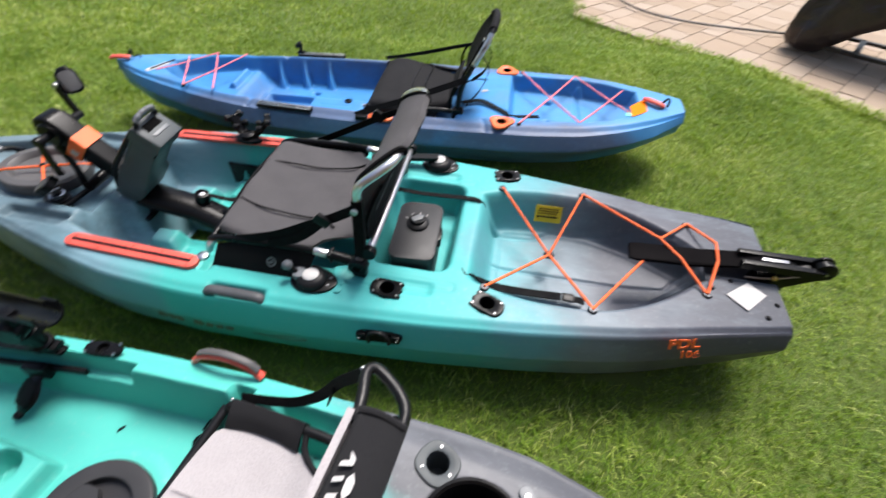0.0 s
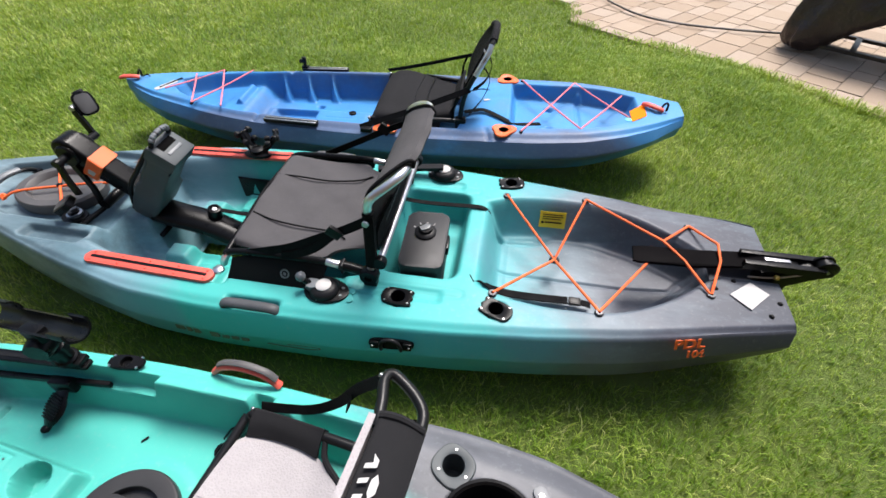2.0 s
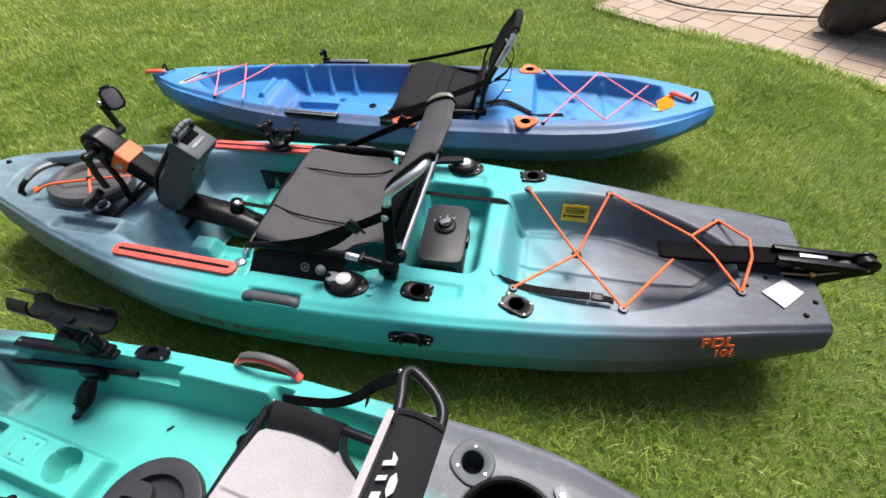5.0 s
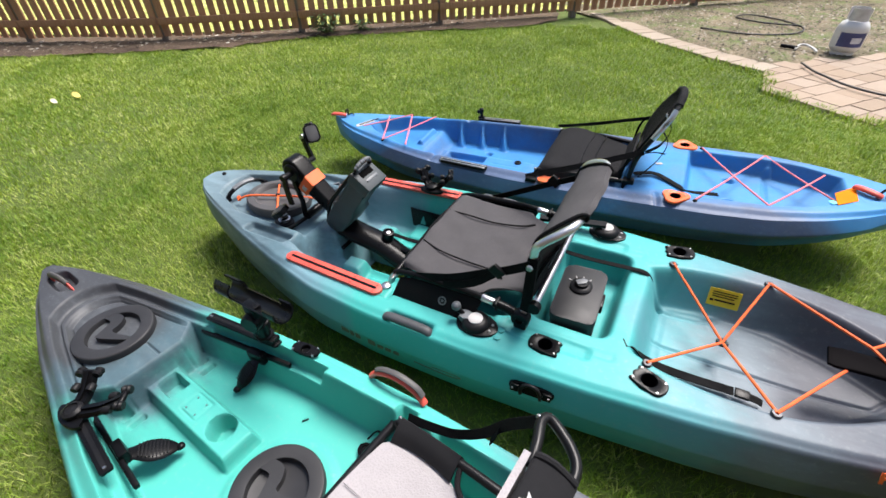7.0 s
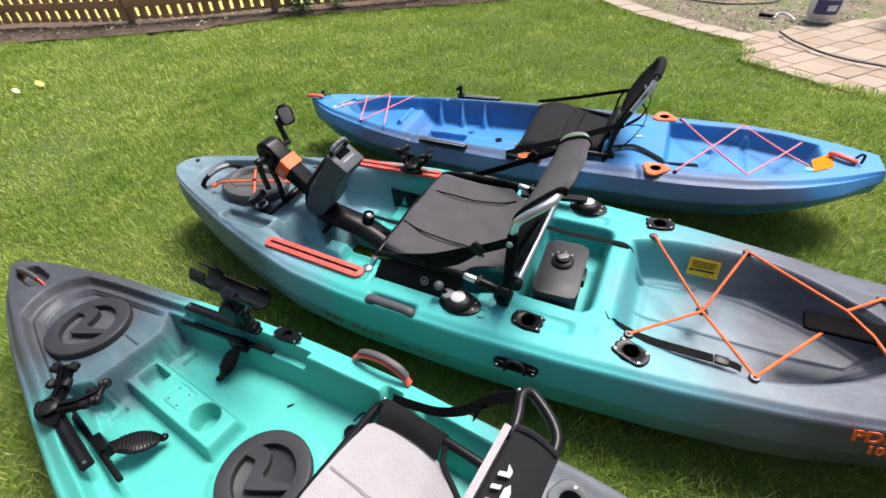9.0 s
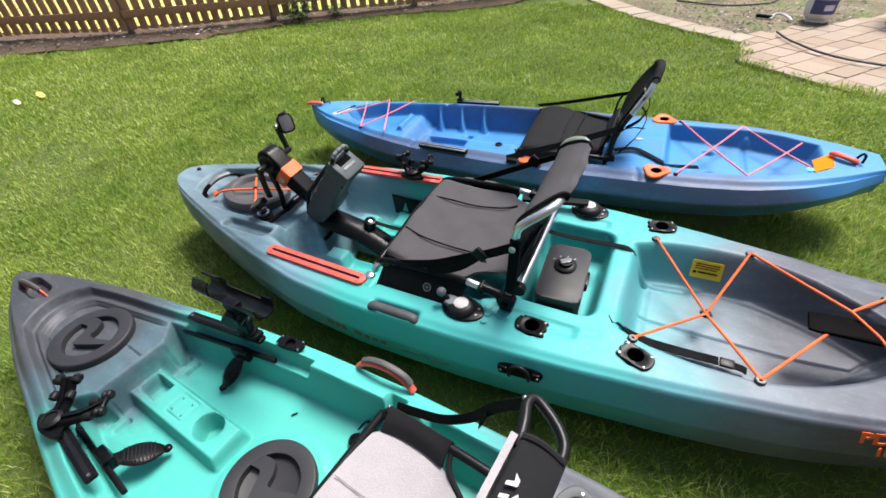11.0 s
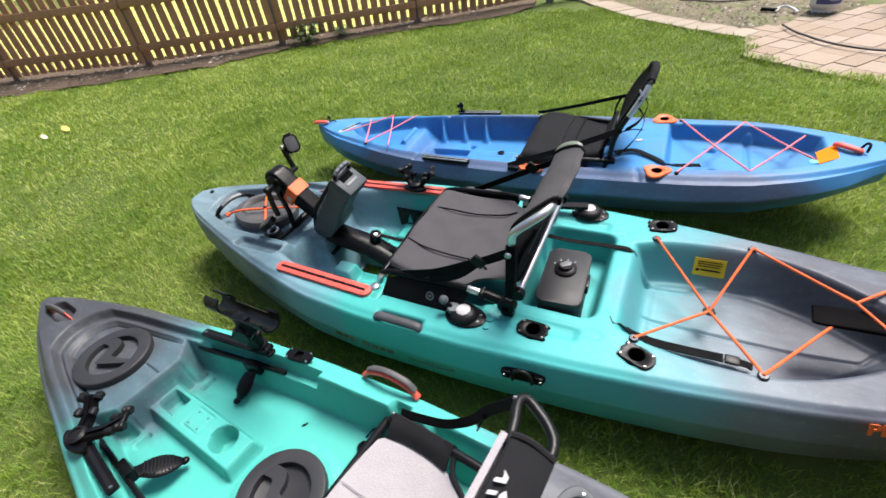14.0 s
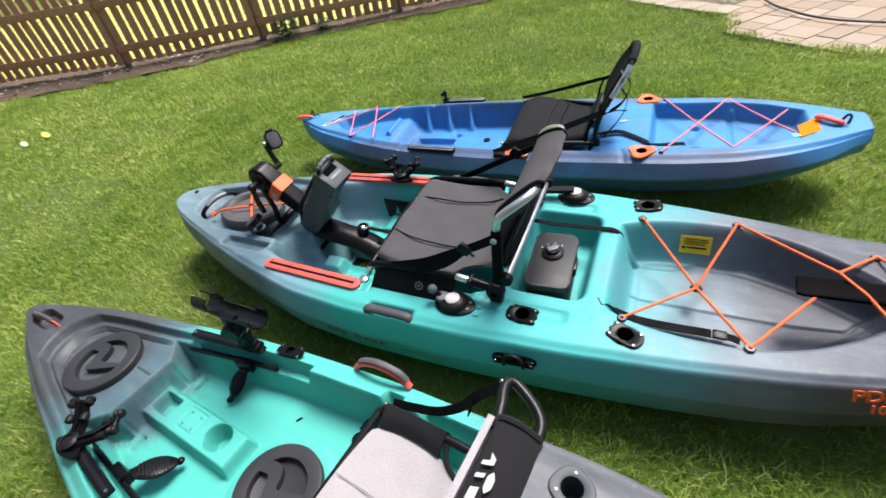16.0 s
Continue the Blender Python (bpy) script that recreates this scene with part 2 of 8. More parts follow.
# pale bow clouds are marbling, made lighter to stand for the bow's sheen
M_HULL_B = moulded("green_charcoal_plastic", [(0.0, (0.050, 0.052, 0.058)), (0.46, (0.056, 0.060, 0.066)), (0.72, (0.072, 0.125, 0.15)), (0.91, (0.068, 0.390, 0.335)), (1.97, (0.072, 0.410, 0.348)), (2.14, (0.08, 0.30, 0.29)), (2.26, (0.115, 0.12, 0.135)), (3.2, (0.05, 0.052, 0.06))], 3.3, 0.15, zone=((0.0, 0.5), (0.5, 0.55), (0.80, 0.55), (1.02, 0.0), (1.9, 0.0), (2.15, 0.8), (3.2, 0.6)), lite=(0.17, 0.19, 0.205), deep=(0.026, 0.027, 0.032), skew=0.9)
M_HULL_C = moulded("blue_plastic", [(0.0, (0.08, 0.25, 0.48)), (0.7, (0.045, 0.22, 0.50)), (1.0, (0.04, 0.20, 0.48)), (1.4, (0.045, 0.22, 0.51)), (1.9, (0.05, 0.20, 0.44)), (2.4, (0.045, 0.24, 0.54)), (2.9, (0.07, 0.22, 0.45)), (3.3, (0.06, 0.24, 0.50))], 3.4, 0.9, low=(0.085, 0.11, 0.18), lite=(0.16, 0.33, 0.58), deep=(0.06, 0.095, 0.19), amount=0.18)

M_BLACK = plain("black_plastic", (0.004, 0.004, 0.0045), 0.3, var=0.3, bump=0.12, spec=0.14)
M_RUBBER = plain("charcoal_rubber", (0.010, 0.010, 0.011), 0.42, var=0.25, spec=0.14)
M_LID = plain("charcoal_lid", (0.025, 0.025, 0.027), 0.5, var=0.2, spec=0.3)
M_GREYP = plain("grey_plastic", (0.12, 0.13, 0.14), 0.45, var=0.15)
M_CONSOLE = plain("dark_grey_console", (0.052, 0.061, 0.066), 0.5, var=0.15, spec=0.3)
M_GREYHATCH = plain("grey_hatch_plastic", (0.075, 0.072, 0.072), 0.55, var=0.15)
M_ALU = plain("brushed_aluminium", (0.62, 0.62, 0.63), 0.34, 1.0, var=0.08)
M_STEEL = plain("steel", (0.38, 0.38, 0.39), 0.35, 1.0, var=0.1)
M_TUBE = plain("black_painted_tube", (0.006, 0.006, 0.0066), 0.35, spec=0.25)
M_ORANGE = plain("orange_cord", (0.80, 0.128, 0.024), 0.6, var=0.15, scale=120)
M_ORANGEP = plain("orange_plastic", (0.82, 0.135, 0.03), 0.45, var=0.1)
M_RED = plain("coral_red_plastic", (0.62, 0.085, 0.06), 0.45, var=0.15)
M_PINK = plain("faded_pink_cord", (0.80, 0.20, 0.22), 0.65, var=0.12, scale=120)
M_WHITE = plain("white_sticker", (0.46, 0.45, 0.44), 0.7, var=0.04, spec=0.1)
M_YELLOW = plain("yellow_sticker", (0.62, 0.46, 0.02), 0.45, var=0.1)
M_LABEL = plain("orange_label", (0.78, 0.20, 0.004), 0.75, var=0.06, spec=0.08)
M_WEB = plain("black_webbing", (0.006, 0.006, 0.0065), 0.7, var=0.3, scale=300, bump=0.4, spec=0.06)


def fabric(name, color, scale=900.0, rough=0.85, bump=0.35, crease=0.5):
    """Woven seat cloth: fine weave, soft creases and faint fading."""
    m = Nodes(name, rough)
    c = m.coords()
    w1 = m.n("ShaderNodeTexWave", Vector=c, Scale=scale / 6.3, Distortion=0.4)
    w1.bands_direction = "X"
    w2 = m.n("ShaderNodeTexWave", Vector=c, Scale=scale / 6.3, Distortion=0.4)
    w2.bands_direction = "Y"
    weave = m.math("MAXIMUM", w1.outputs["Fac"], w2.outputs["Fac"])
    soft = m.noise(c, 9, 4, 0.6)
    m.color(m.mix(m.math("MULTIPLY", soft, 0.6), tuple(x * 0.8 for x in color), tuple(min(1, x * 1.25) for x in color)))
    m.bump(m.math("ADD", m.math("MULTIPLY", weave, 0.25), m.math("MULTIPLY", soft, 4 * crease)), bump, 0.004)
    m.b.inputs["Specular IOR Level"].default_value = 0.1
    return m.m


M_CLOTH = fabric("charcoal_cloth", (0.078, 0.075, 0.078), crease=1.2)
M_CLOTH_D = fabric("black_cloth", (0.0072, 0.0072, 0.008))
M_CLOTH_B = fabric("faded_black_cloth", (0.017, 0.017, 0.0185), crease=0.9)
def quilted(name, color):
    """Pale spacer mesh: a fine honeycomb relief with slight soiling."""
    m = Nodes(name, 0.9)
    c = m.coords()
    v = m.n("ShaderNodeTexVoronoi", Vector=c, Scale=190.0)
    soft = m.noise(c, 11, 4, 0.6)
    pit = m.ramp(v.outputs["Distance"], [(0.12, (0.91, 0.91, 0.91)), (0.5, (1.02, 1.02, 1.02))])
    m.color(m.mix(1.0, m.mix(soft, tuple(x * 0.86 for x in color), tuple(x * 1.12 for x in color)), pit, "MULTIPLY"))
    m.bump(m.math("ADD", m.math("MULTIPLY", v.outputs["Distance"], 0.5), m.math("MULTIPLY", soft, 1.8)), 0.35, 0.004)
    m.b.inputs["Specular IOR Level"].default_value = 0.1
    return m.m


M_MESH = quilted("pale_grey_mesh", (0.34, 0.32, 0.325))


def grass_blades():
    m = Nodes("grass_blade", 0.55)
    pos = m.n("ShaderNodeNewGeometry").outputs
    patch = m.math("ADD", m.math("ADD", m.math("MULTIPLY", m.noise(pos["Position"], 1.1, 4, 0.6), 0.46), m.math("MULTIPLY", m.noise(pos["Position"], 5.0, 4, 0.7), 0.32)), m.math("MULTIPLY", m.noise(pos["Position"], 22.0, 3, 0.7), 0.22))
    dry = m.math("ADD", m.n("ShaderNodeMapRange", Value=m.axis(pos["Position"], 0), From_Min=-0.8, From_Max=-4.2, To_Min=-0.03, To_Max=0.04).outputs[0], patch)
    dry = m.math("ADD", m.n("ShaderNodeMapRange", Value=m.axis(pos["Position"], 0), From_Min=0.7, From_Max=2.0, To_Min=0.0, To_Max=0.032).outputs[0], dry)
    base = m.ramp(dry, [(0.40, (0.036, 0.098, 0.007)), (0.49, (0.130, 0.258, 0.018)), (0.565, (0.37, 0.46, 0.078))])
    alt = m.ramp(m.math("ADD", pos["Random Per Island"], m.math("MULTIPLY", m.math("SUBTRACT", dry, 0.5), 1.5)), [(0.0, (0.022, 0.062, 0.005)), (0.45, (0.11, 0.215, 0.017)), (0.74, (0.27, 0.38, 0.05)), (0.90, (0.52, 0.53, 0.155)), (1.0, (0.68, 0.63, 0.32))])
    m.color(m.mix(0.55, base, alt))
    m.b.inputs["Specular IOR Level"].default_value = 0.35
    m.b.inputs["Subsurface Weight"].default_value = 0.0
    tr = m.t.nodes.new("ShaderNodeBsdfTranslucent")
    tr.inputs["Color"].default_value = (0.34, 0.46, 0.04, 1)
    mixs = m.t.nodes.new("ShaderNodeMixShader")
    mixs.inputs[0].default_value = 0.3
    out = m.t.nodes["Material Output"]
    m.t.links.new(m.b.outputs[0], mixs.inputs[1])
    m.t.links.new(tr.outputs[0], mixs.inputs[2])
    m.t.links.new(mixs.outputs[0], out.inputs["Surface"])
    return m.m


M_BLADE = grass_blades()


def turf():
    m = Nodes("turf", 0.9)
    c = m.coords("Object")
    a, b, d = m.noise(c, 0.9, 4, 0.6), m.noise(c, 35, 4, 0.7), m.noise(c, 160, 3, 0.7)
    green = m.ramp(a, [(0.3, (0.07, 0.12, 0.015)), (0.7, (0.14, 0.18, 0.03))])
    col = m.mix(m.math("MULTIPLY", m.math("SUBTRACT", b, 0.52, True), 2.0), green, (0.10, 0.085, 0.045))
    col = m.mix(m.math("MULTIPLY", d, 0.5), col, (0.10, 0.15, 0.02))
    m.color(col)
    m.bump(m.math("ADD", b, d), 0.8, 0.02)
    return m.m


def soil(name, dark, lite, pebble, green=0.0, scale=1.0):
    m = Nodes(name, 0.95)
    c = m.coords("Object")
    a, b = m.noise(c, 1.6 * scale, 5, 0.65), m.noise(c, 28 * scale, 5, 0.75)
    col = m.ramp(m.math("ADD", m.math("MULTIPLY", a, 0.5), m.math("MULTIPLY", b, 0.5)), [(0.36, dark), (0.62, lite)])
    v = m.n("ShaderNodeTexVoronoi", Vector=c, Scale=60 * scale)
    col = m.mix(m.math("MULTIPLY", m.math("LESS_THAN", v.outputs["Distance"], 0.22), m.math("GREATER_THAN", m.noise(c, 7 * scale, 2), 0.52)), col, pebble)
    if green:
        col = m.mix(m.math("MULTIPLY", m.math("SUBTRACT", m.noise(c, 2.3, 4, 0.7), 0.5, True), green), col, (0.10, 0.15, 0.03))
    m.color(col)
    m.bump(m.math("ADD", b, m.math("MULTIPLY", v.outputs["Distance"], 0.6)), 0.7, 0.015)
    return m.m


M_TURF = turf()
M_SOIL = soil("bark_soil", (0.042, 0.028, 0.018), (0.135, 0.090, 0.058), (0.22, 0.17, 0.12))
M_JOINT = soil("joint_sand", (0.10, 0.08, 0.055), (0.27, 0.215, 0.155), (0.33, 0.28, 0.21))
M_GRAVEL = soil("weedy_gravel", (0.05, 0.045, 0.022), (0.25, 0.20, 0.13), (0.42, 0.38, 0.32), 6.0)


def stone(name, colors, rough=0.85):
    m = Nodes(name, rough)
    r = m.n("ShaderNodeObjectInfo").outputs["Random"]
    c = m.coords("Object")
    pos = m.n("ShaderNodeNewGeometry").outputs["Position"]
    tint = m.ramp(r, [(i / (len(colors) - 1), k) for i, k in enumerate(colors)])
    n1, n2 = m.noise(pos, 6, 4, 0.65), m.noise(pos, 90, 3, 0.7)
    col = m.mix(m.math("MULTIPLY", n1, 0.35), tint, (0.26, 0.17, 0.10))
    col = m.mix(m.math("MULTIPLY", m.math("SUBTRACT", n2, 0.5, True), 1.2), col, (0.20, 0.16, 0.12))
    m.color(col)
    m.bump(m.math("ADD", n1, n2), 0.4, 0.004)
    return m.m


M_PAVER = stone("tan_concrete_paver", [(0.25, 0.19, 0.135), (0.35, 0.275, 0.205), (0.29, 0.22, 0.155), (0.37, 0.30, 0.235), (0.31, 0.25, 0.19)])
M_KERB = stone("pale_edging_stone", [(0.30, 0.25, 0.19), (0.37, 0.32, 0.25), (0.33, 0.275, 0.21)])


def wood(name, dark, lite):
    m = Nodes(name, 0.8)
    pos = m.coords("Object")
    g = m.noise(m.n("ShaderNodeMapping", Vector=pos, Scale=(18, 18, 1.2)).outputs[0], 3, 5, 0.6)
    r = m.n("ShaderNodeObjectInfo").outputs["Random"]
    col = m.ramp(g, [(0.3, dark), (0.7, lite)])
    col = m.mix(m.math("MULTIPLY", r, 0.35), col, tuple(x * 0.6 for x in dark))
    m.color(col)
    m.bump(g, 0.3, 0.003)
    return m.m


M_FENCE = wood("brown_fence_wood", (0.40, 0.19, 0.095), (0.60, 0.33, 0.19))
M_POST = wood("grey_post_wood", (0.16, 0.13, 0.10), (0.30, 0.25, 0.20))

# ---- where the boats lie ----
AT_A = tilted(-2.198, 2.04, 0.03, 0.05, -10.2)
AT_B = tilted(-2.11, 1.05, 0.0, 0.0, -16.8)
AT_C = tilted(-1.9986, 3.075, 0.04, 0.045, -8.2)

# ---- lawn, bed, gravel, patio ----
FENCE_LINE = [(-13.0, 4.35), (-10.8, 4.72), (-8.5, 5.18), (-6.42, 5.76), (-4.62, 6.68), (-2.7, 7.70), (-0.7, 8.85), (1.3, 10.1), (3.3, 11.4), (6.5, 13.2), (9.5, 14.9)]
EDGING = [(-1.05, 10.3), (-0.15, 8.94), (0.24, 8.18), (0.66, 7.46), (1.25, 6.74), (1.62, 6.36), (1.80, 6.20)]
PATIO_CORNER = Vector((1.46, 5.50))
PATIO_E2 = Vector((0.675, -0.738))     # along the lawn's edge
PATIO_E1 = Vector((0.738, 0.675))      # away from the lawn


def ground_sheet():
    fine = np.concatenate([np.linspace(-400, -14, 24), np.arange(-12, 8, 0.12), np.linspace(9, 400, 24)])
    fy = np.concatenate([np.linspace(-400, -4, 24), np.arange(-3, 16, 0.12), np.linspace(17, 400, 24)])
    xs, ys = np.meshgrid(fine, fy, indexing="ij")
    zs = ground_z(xs, ys) + 0.006 * np.sin(xs * 3.1 + np.cos(ys * 2.3)) * np.cos(ys * 2.7) * (np.abs(xs) < 12) - 0.004
    ob = new("ground", grid_mesh("ground", xs, ys, zs))
    ob.data.materials.append(M_TURF)
    ob.data.shade_smooth()
    return tagged(ob, "mown green lawn with dry patches, wide ground", "lawn", kind="structure")


ground_sheet()


def strip(name, left, right, material, z, label, category, n=60, wave=0.05):
    """A ground strip between two lines, each given by a few points, with an uneven border."""
    def along_line(line):
        p = np.array([tuple(q) for q in smooth_path([(x, y, 0) for x, y in line], 10)])[:, :2]
        d = np.concatenate([[0], np.cumsum(np.linalg.norm(np.diff(p, axis=0), axis=1))])
        t = np.linspace(0, d[-1], n)
        return np.stack([np.interp(t, d, p[:, 0]), np.interp(t, d, p[:, 1])], -1)
    a, b = along_line(left), along_line(right)
    a = a + wave * np.stack([np.sin(np.arange(n) * 1.9), np.cos(np.arange(n) * 2.7)], -1)
    k = 14
    w = np.linspace(0, 1, k)[None, :, None]
    p = a[:, None, :] * (1 - w) + b[:, None, :] * w
    z0 = z + 0.010 * np.sin(p[..., 0] * 9) * np.cos(p[..., 1] * 11)
    z0[:, 0] -= 0.02
    z0[:, -1] -= 0.02
    ob = new(name, grid_mesh(name, p[..., 0], p[..., 1], z0))
    ob.data.materials.append(material)
    ob.data.shade_smooth()
    return tagged(ob, label, category, kind="structure")


strip("planting_bed", [(-12.5, 3.3), (-8.1, 4.55), (-7.0, 4.93), (-6.1, 5.35), (-5.25, 5.75), (-4.6, 6.35), (-3.8, 6.85), (-2.6, 7.4), (-1.2, 8.1), (-0.9, 9.0)],
      [(-13.2, 4.95), (-8.6, 5.62), (-7.4, 5.95), (-6.5, 6.2), (-5.6, 6.6), (-4.8, 7.05), (-3.9, 7.5), (-2.9, 8.1), (-1.3, 8.95), (-1.0, 9.1)], M_SOIL, 0.022,
      "dark bare soil bed with bark bits along the fence", "soil bed")
strip("gravel_yard", [(-1.5, 10.0), (-0.6, 9.15), (0.28, 8.2), (1.0, 7.3), (1.62, 6.62), (2.2, 6.62), (3.4, 7.35), (6.0, 9.0)],
      [(-0.4, 11.0), (0.3, 11.2), (1.2, 11.4), (2.6, 11.6), (4.0, 11.9), (5.0, 12.1), (6.0, 12.4), (8.0, 13.0)], M_GRAVEL, 0.018,
      "weedy gravel and dirt yard behind the stone edging", "gravel", wave=0.02)

# plain dark brick wall, unseen, added behind the camera to cut sky light on near sides
def sky_block_wall():
    m = Nodes("sky_block_brick", 0.9)
    c = m.coords("Object")
    br = m.n("ShaderNodeTexBrick", Vector=m.n("ShaderNodeMapping", Vector=c, Rotation=(radians(90), 0, 0)).outputs[0], Color1=(0.13, 0.075, 0.055), Color2=(0.17, 0.10, 0.07), Mortar=(0.20, 0.18, 0.16), Scale=4.0)
    m.color(m.mix(m.math("MULTIPLY", m.noise(c, 1.5, 4), 0.4), br.outputs["Color"], (0.08, 0.06, 0.05)))
    m.bump(br.outputs["Fac"], 0.3, 0.01)
    bm = box((26.0, 0.3, 4.4), (-1.0, -2.75, 2.1), 0.01)
    me = bpy.data.meshes.new("blocker_wall_south")
    bm.to_mesh(me)
    bm.free()
    me.materials.append(m.m)
    tagged(new("blocker_wall_south", me), "unseen plain dark brick wall added behind the camera to block sky light", "wall", kind="structure")


sky_block_wall()

# open lawn on the far side of the fence; full sun is put into its bright colour
M_FAR = Nodes("sun_lightened_far_lawn", 0.9)
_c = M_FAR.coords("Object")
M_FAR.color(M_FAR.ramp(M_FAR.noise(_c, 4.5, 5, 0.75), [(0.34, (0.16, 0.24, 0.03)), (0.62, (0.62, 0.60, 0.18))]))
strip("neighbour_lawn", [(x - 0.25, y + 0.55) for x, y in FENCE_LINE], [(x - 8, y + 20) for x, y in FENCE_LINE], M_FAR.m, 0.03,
      "yellow-green lawn beyond the fence, its colour lightened for full sun", "lawn", wave=0.0)
# distant shrubs; their emission stands in for strong sun on the leaves
bd = Nodes("glow_leaves_far", 0.9)
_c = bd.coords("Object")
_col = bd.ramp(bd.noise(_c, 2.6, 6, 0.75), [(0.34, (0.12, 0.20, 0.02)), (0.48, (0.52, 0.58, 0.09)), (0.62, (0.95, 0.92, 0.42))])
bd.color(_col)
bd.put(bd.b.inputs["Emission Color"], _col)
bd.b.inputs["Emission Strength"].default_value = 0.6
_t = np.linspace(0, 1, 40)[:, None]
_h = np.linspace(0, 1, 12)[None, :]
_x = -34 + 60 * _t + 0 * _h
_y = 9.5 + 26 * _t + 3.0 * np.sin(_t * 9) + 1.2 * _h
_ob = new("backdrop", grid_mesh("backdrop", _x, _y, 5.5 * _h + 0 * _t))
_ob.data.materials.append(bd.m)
tagged(_ob, "backdrop of yellow-green shrubs far behind the fence, glowing in place of sunlight", "foliage", kind="structure")


def in_patio(x, y, margin=0.0):
    dx, dy = x - PATIO_CORNER.x, y - PATIO_CORNER.y
    a = dx * PATIO_E1.x + dy * PATIO_E1.y
    b = dx * PATIO_E2.x + dy * PATIO_E2.y
    top = (y - 6.45) - 0.55 * (x - 1.70) - 1.6 * np.maximum(0.0, x - 3.1)
    return (a > -margin) & (top < margin) & (x > 1.46 + (y - 5.5) * 0.22 - margin) & (b > -0.75 - margin)


def bed_front(x):
    return np.interp(x, [-12.5, -8.1, -7.0, -6.1, -5.25, -4.6, -3.8, -2.6, -1.2], [3.3, 4.55, 4.93, 5.35, 5.75, 6.35, 6.85, 7.4, 8.1])


def edging_front(x, y):
    xe = np.interp(y, [6.13, 6.58, 7.3, 8.08, 8.89, 10.3], [1.56, 1.08, 0.48, 0.06, -0.36, -1.25])
    return x - xe


def lawn_mask(x, y):
    ok = ~in_patio(x, y, -0.075 - 0.05 * lattice(x, y, 0.11, 9))
    ok &= y < bed_front(x) + 0.07 + 0.05 * np.sin(x * 9) + 0.04 * np.sin(x * 23) + 0.10 * lattice(x, y, 0.05, 12)
    ok &= ~((y > 6.13) & (edging_front(x, y) > 0.03 + 0.04 * lattice(x, y, 0.11, 9)))
    for m, length, half in ((AT_A, 3.4, 0.34), (AT_B, 3.1, 0.30), (AT_C, 3.15, 0.22)):
        inv = np.array(m.inverted())
        u = inv[0, 0] * x + inv[0, 1] * y + inv[0, 3]
        v = inv[1, 0] * x + inv[1, 1] * y + inv[1, 3]
        hole = (m is AT_A) & (u > 1.05) & (u < 1.55) & (np.abs(v) < 0.11)
        ok &= ~((u > 0.55) & (u < length - 0.25) & (np.abs(v) < half)) | hole
    return ok


def lattice(x, y, cell, seed):
    """Smooth random field, -1 to 1, on a square lattice of that cell size."""
    g = np.random.default_rng(seed).uniform(-1, 1, (512, 512))
    fx, fy = x / cell + 200.0, y / cell + 200.0
    i, j = np.floor(fx).astype(int), np.floor(fy).astype(int)
    a, b = ss(0, 1, fx - i), ss(0, 1, fy - j)
    i, j = i % 511, j % 511
    return (g[i, j] * (1 - a) + g[i + 1, j] * a) * (1 - b) + (g[i, j + 1] * (1 - a) + g[i + 1, j + 1] * a) * b


def blades(name, n, x0, x1, y0, y1, height, width, lean, label):
    """Many grass blades, bent, in one mesh."""
    x, y = rng.uniform(x0, x1, n), rng.uniform(y0, y1, n)
    clump = 0.55 * lattice(x, y, 0.31, 1) + 0.55 * lattice(x, y, 0.085, 2) + 0.35 * lattice(x, y, 0.9, 3)
    keep = lawn_mask(x, y) & (rng.random(n) < 0.84 + 0.16 * clump)
    # thin out towards the rim of the sown area
    rim = np.minimum(np.minimum(x - x0, x1 - x), np.minimum(y - y0, y1 - y)) / 0.7
    keep &= rng.random(n) < rim
    x, y, clump = x[keep], y[keep], clump[keep]
    n = len(x)
    z = ground_z(x, y) - 0.006
    h = height * rng.uniform(0.45, 1.15, n) * (1 + 0.32 * clump)
    # the mower leaves it longer along the stones
    verge = in_patio(x, y, 0.07) | ((y > 6.1) & (edging_front(x, y) > -0.07))
    h = np.where(verge, h * 1.7 + 0.008, h)
    a = rng.uniform(0, 2 * np.pi, n) + 1.2 * lattice(x, y, 0.14, 4)
    tilt = lean * rng.uniform(0.1, 1.3, n)
    w = width * rng.uniform(0.6, 1.3, n) / 2
    dx, dy = np.cos(a), np.sin(a)
    sx, sy = -dy * w, dx * w
    base = np.stack([x, y, z], -1)
    side = np.stack([sx, sy, 0 * sx], -1)
    mid = base + np.stack([dx * tilt * h * 0.35, dy * tilt * h * 0.35, h * 0.6], -1)
    tip = base + np.stack([dx * tilt * h * 1.05, dy * tilt * h * 1.05, h * (1 - 0.25 * tilt)], -1)
    co = np.stack([base - side, base + side, mid + side * 0.8, mid - side * 0.8, tip], 1).reshape(-1, 3)
    i = np.arange(n)[:, None] * 5
    tri = np.concatenate([i + np.array([[0, 1, 2]]), i + np.array([[0, 2, 3]]), i + np.array([[3, 2, 4]])], 1).reshape(-1, 3)
    ob = new(name, raw_mesh(name, co, tri))
    ob.data.materials.append(M_BLADE)
    return tagged(ob, label, "grass", kind="stuff")


blades("grass_near", 400000, -4.0, 3.8, -0.7, 4.6, 0.045, 0.0034, 1.0, "short mown green grass with some dry straw-coloured blades")
blades("grass_far", 430000, -9.5, 4.2, 2.6, 10.0, 0.045, 0.0075, 1.0, "mown lawn grass, green with yellowish tufts")
blades("grass_side", 105000, -9.5, -2.6, -1.5, 3.6, 0.045, 0.007, 1.0, "mown lawn grass, green with yellowish tufts")

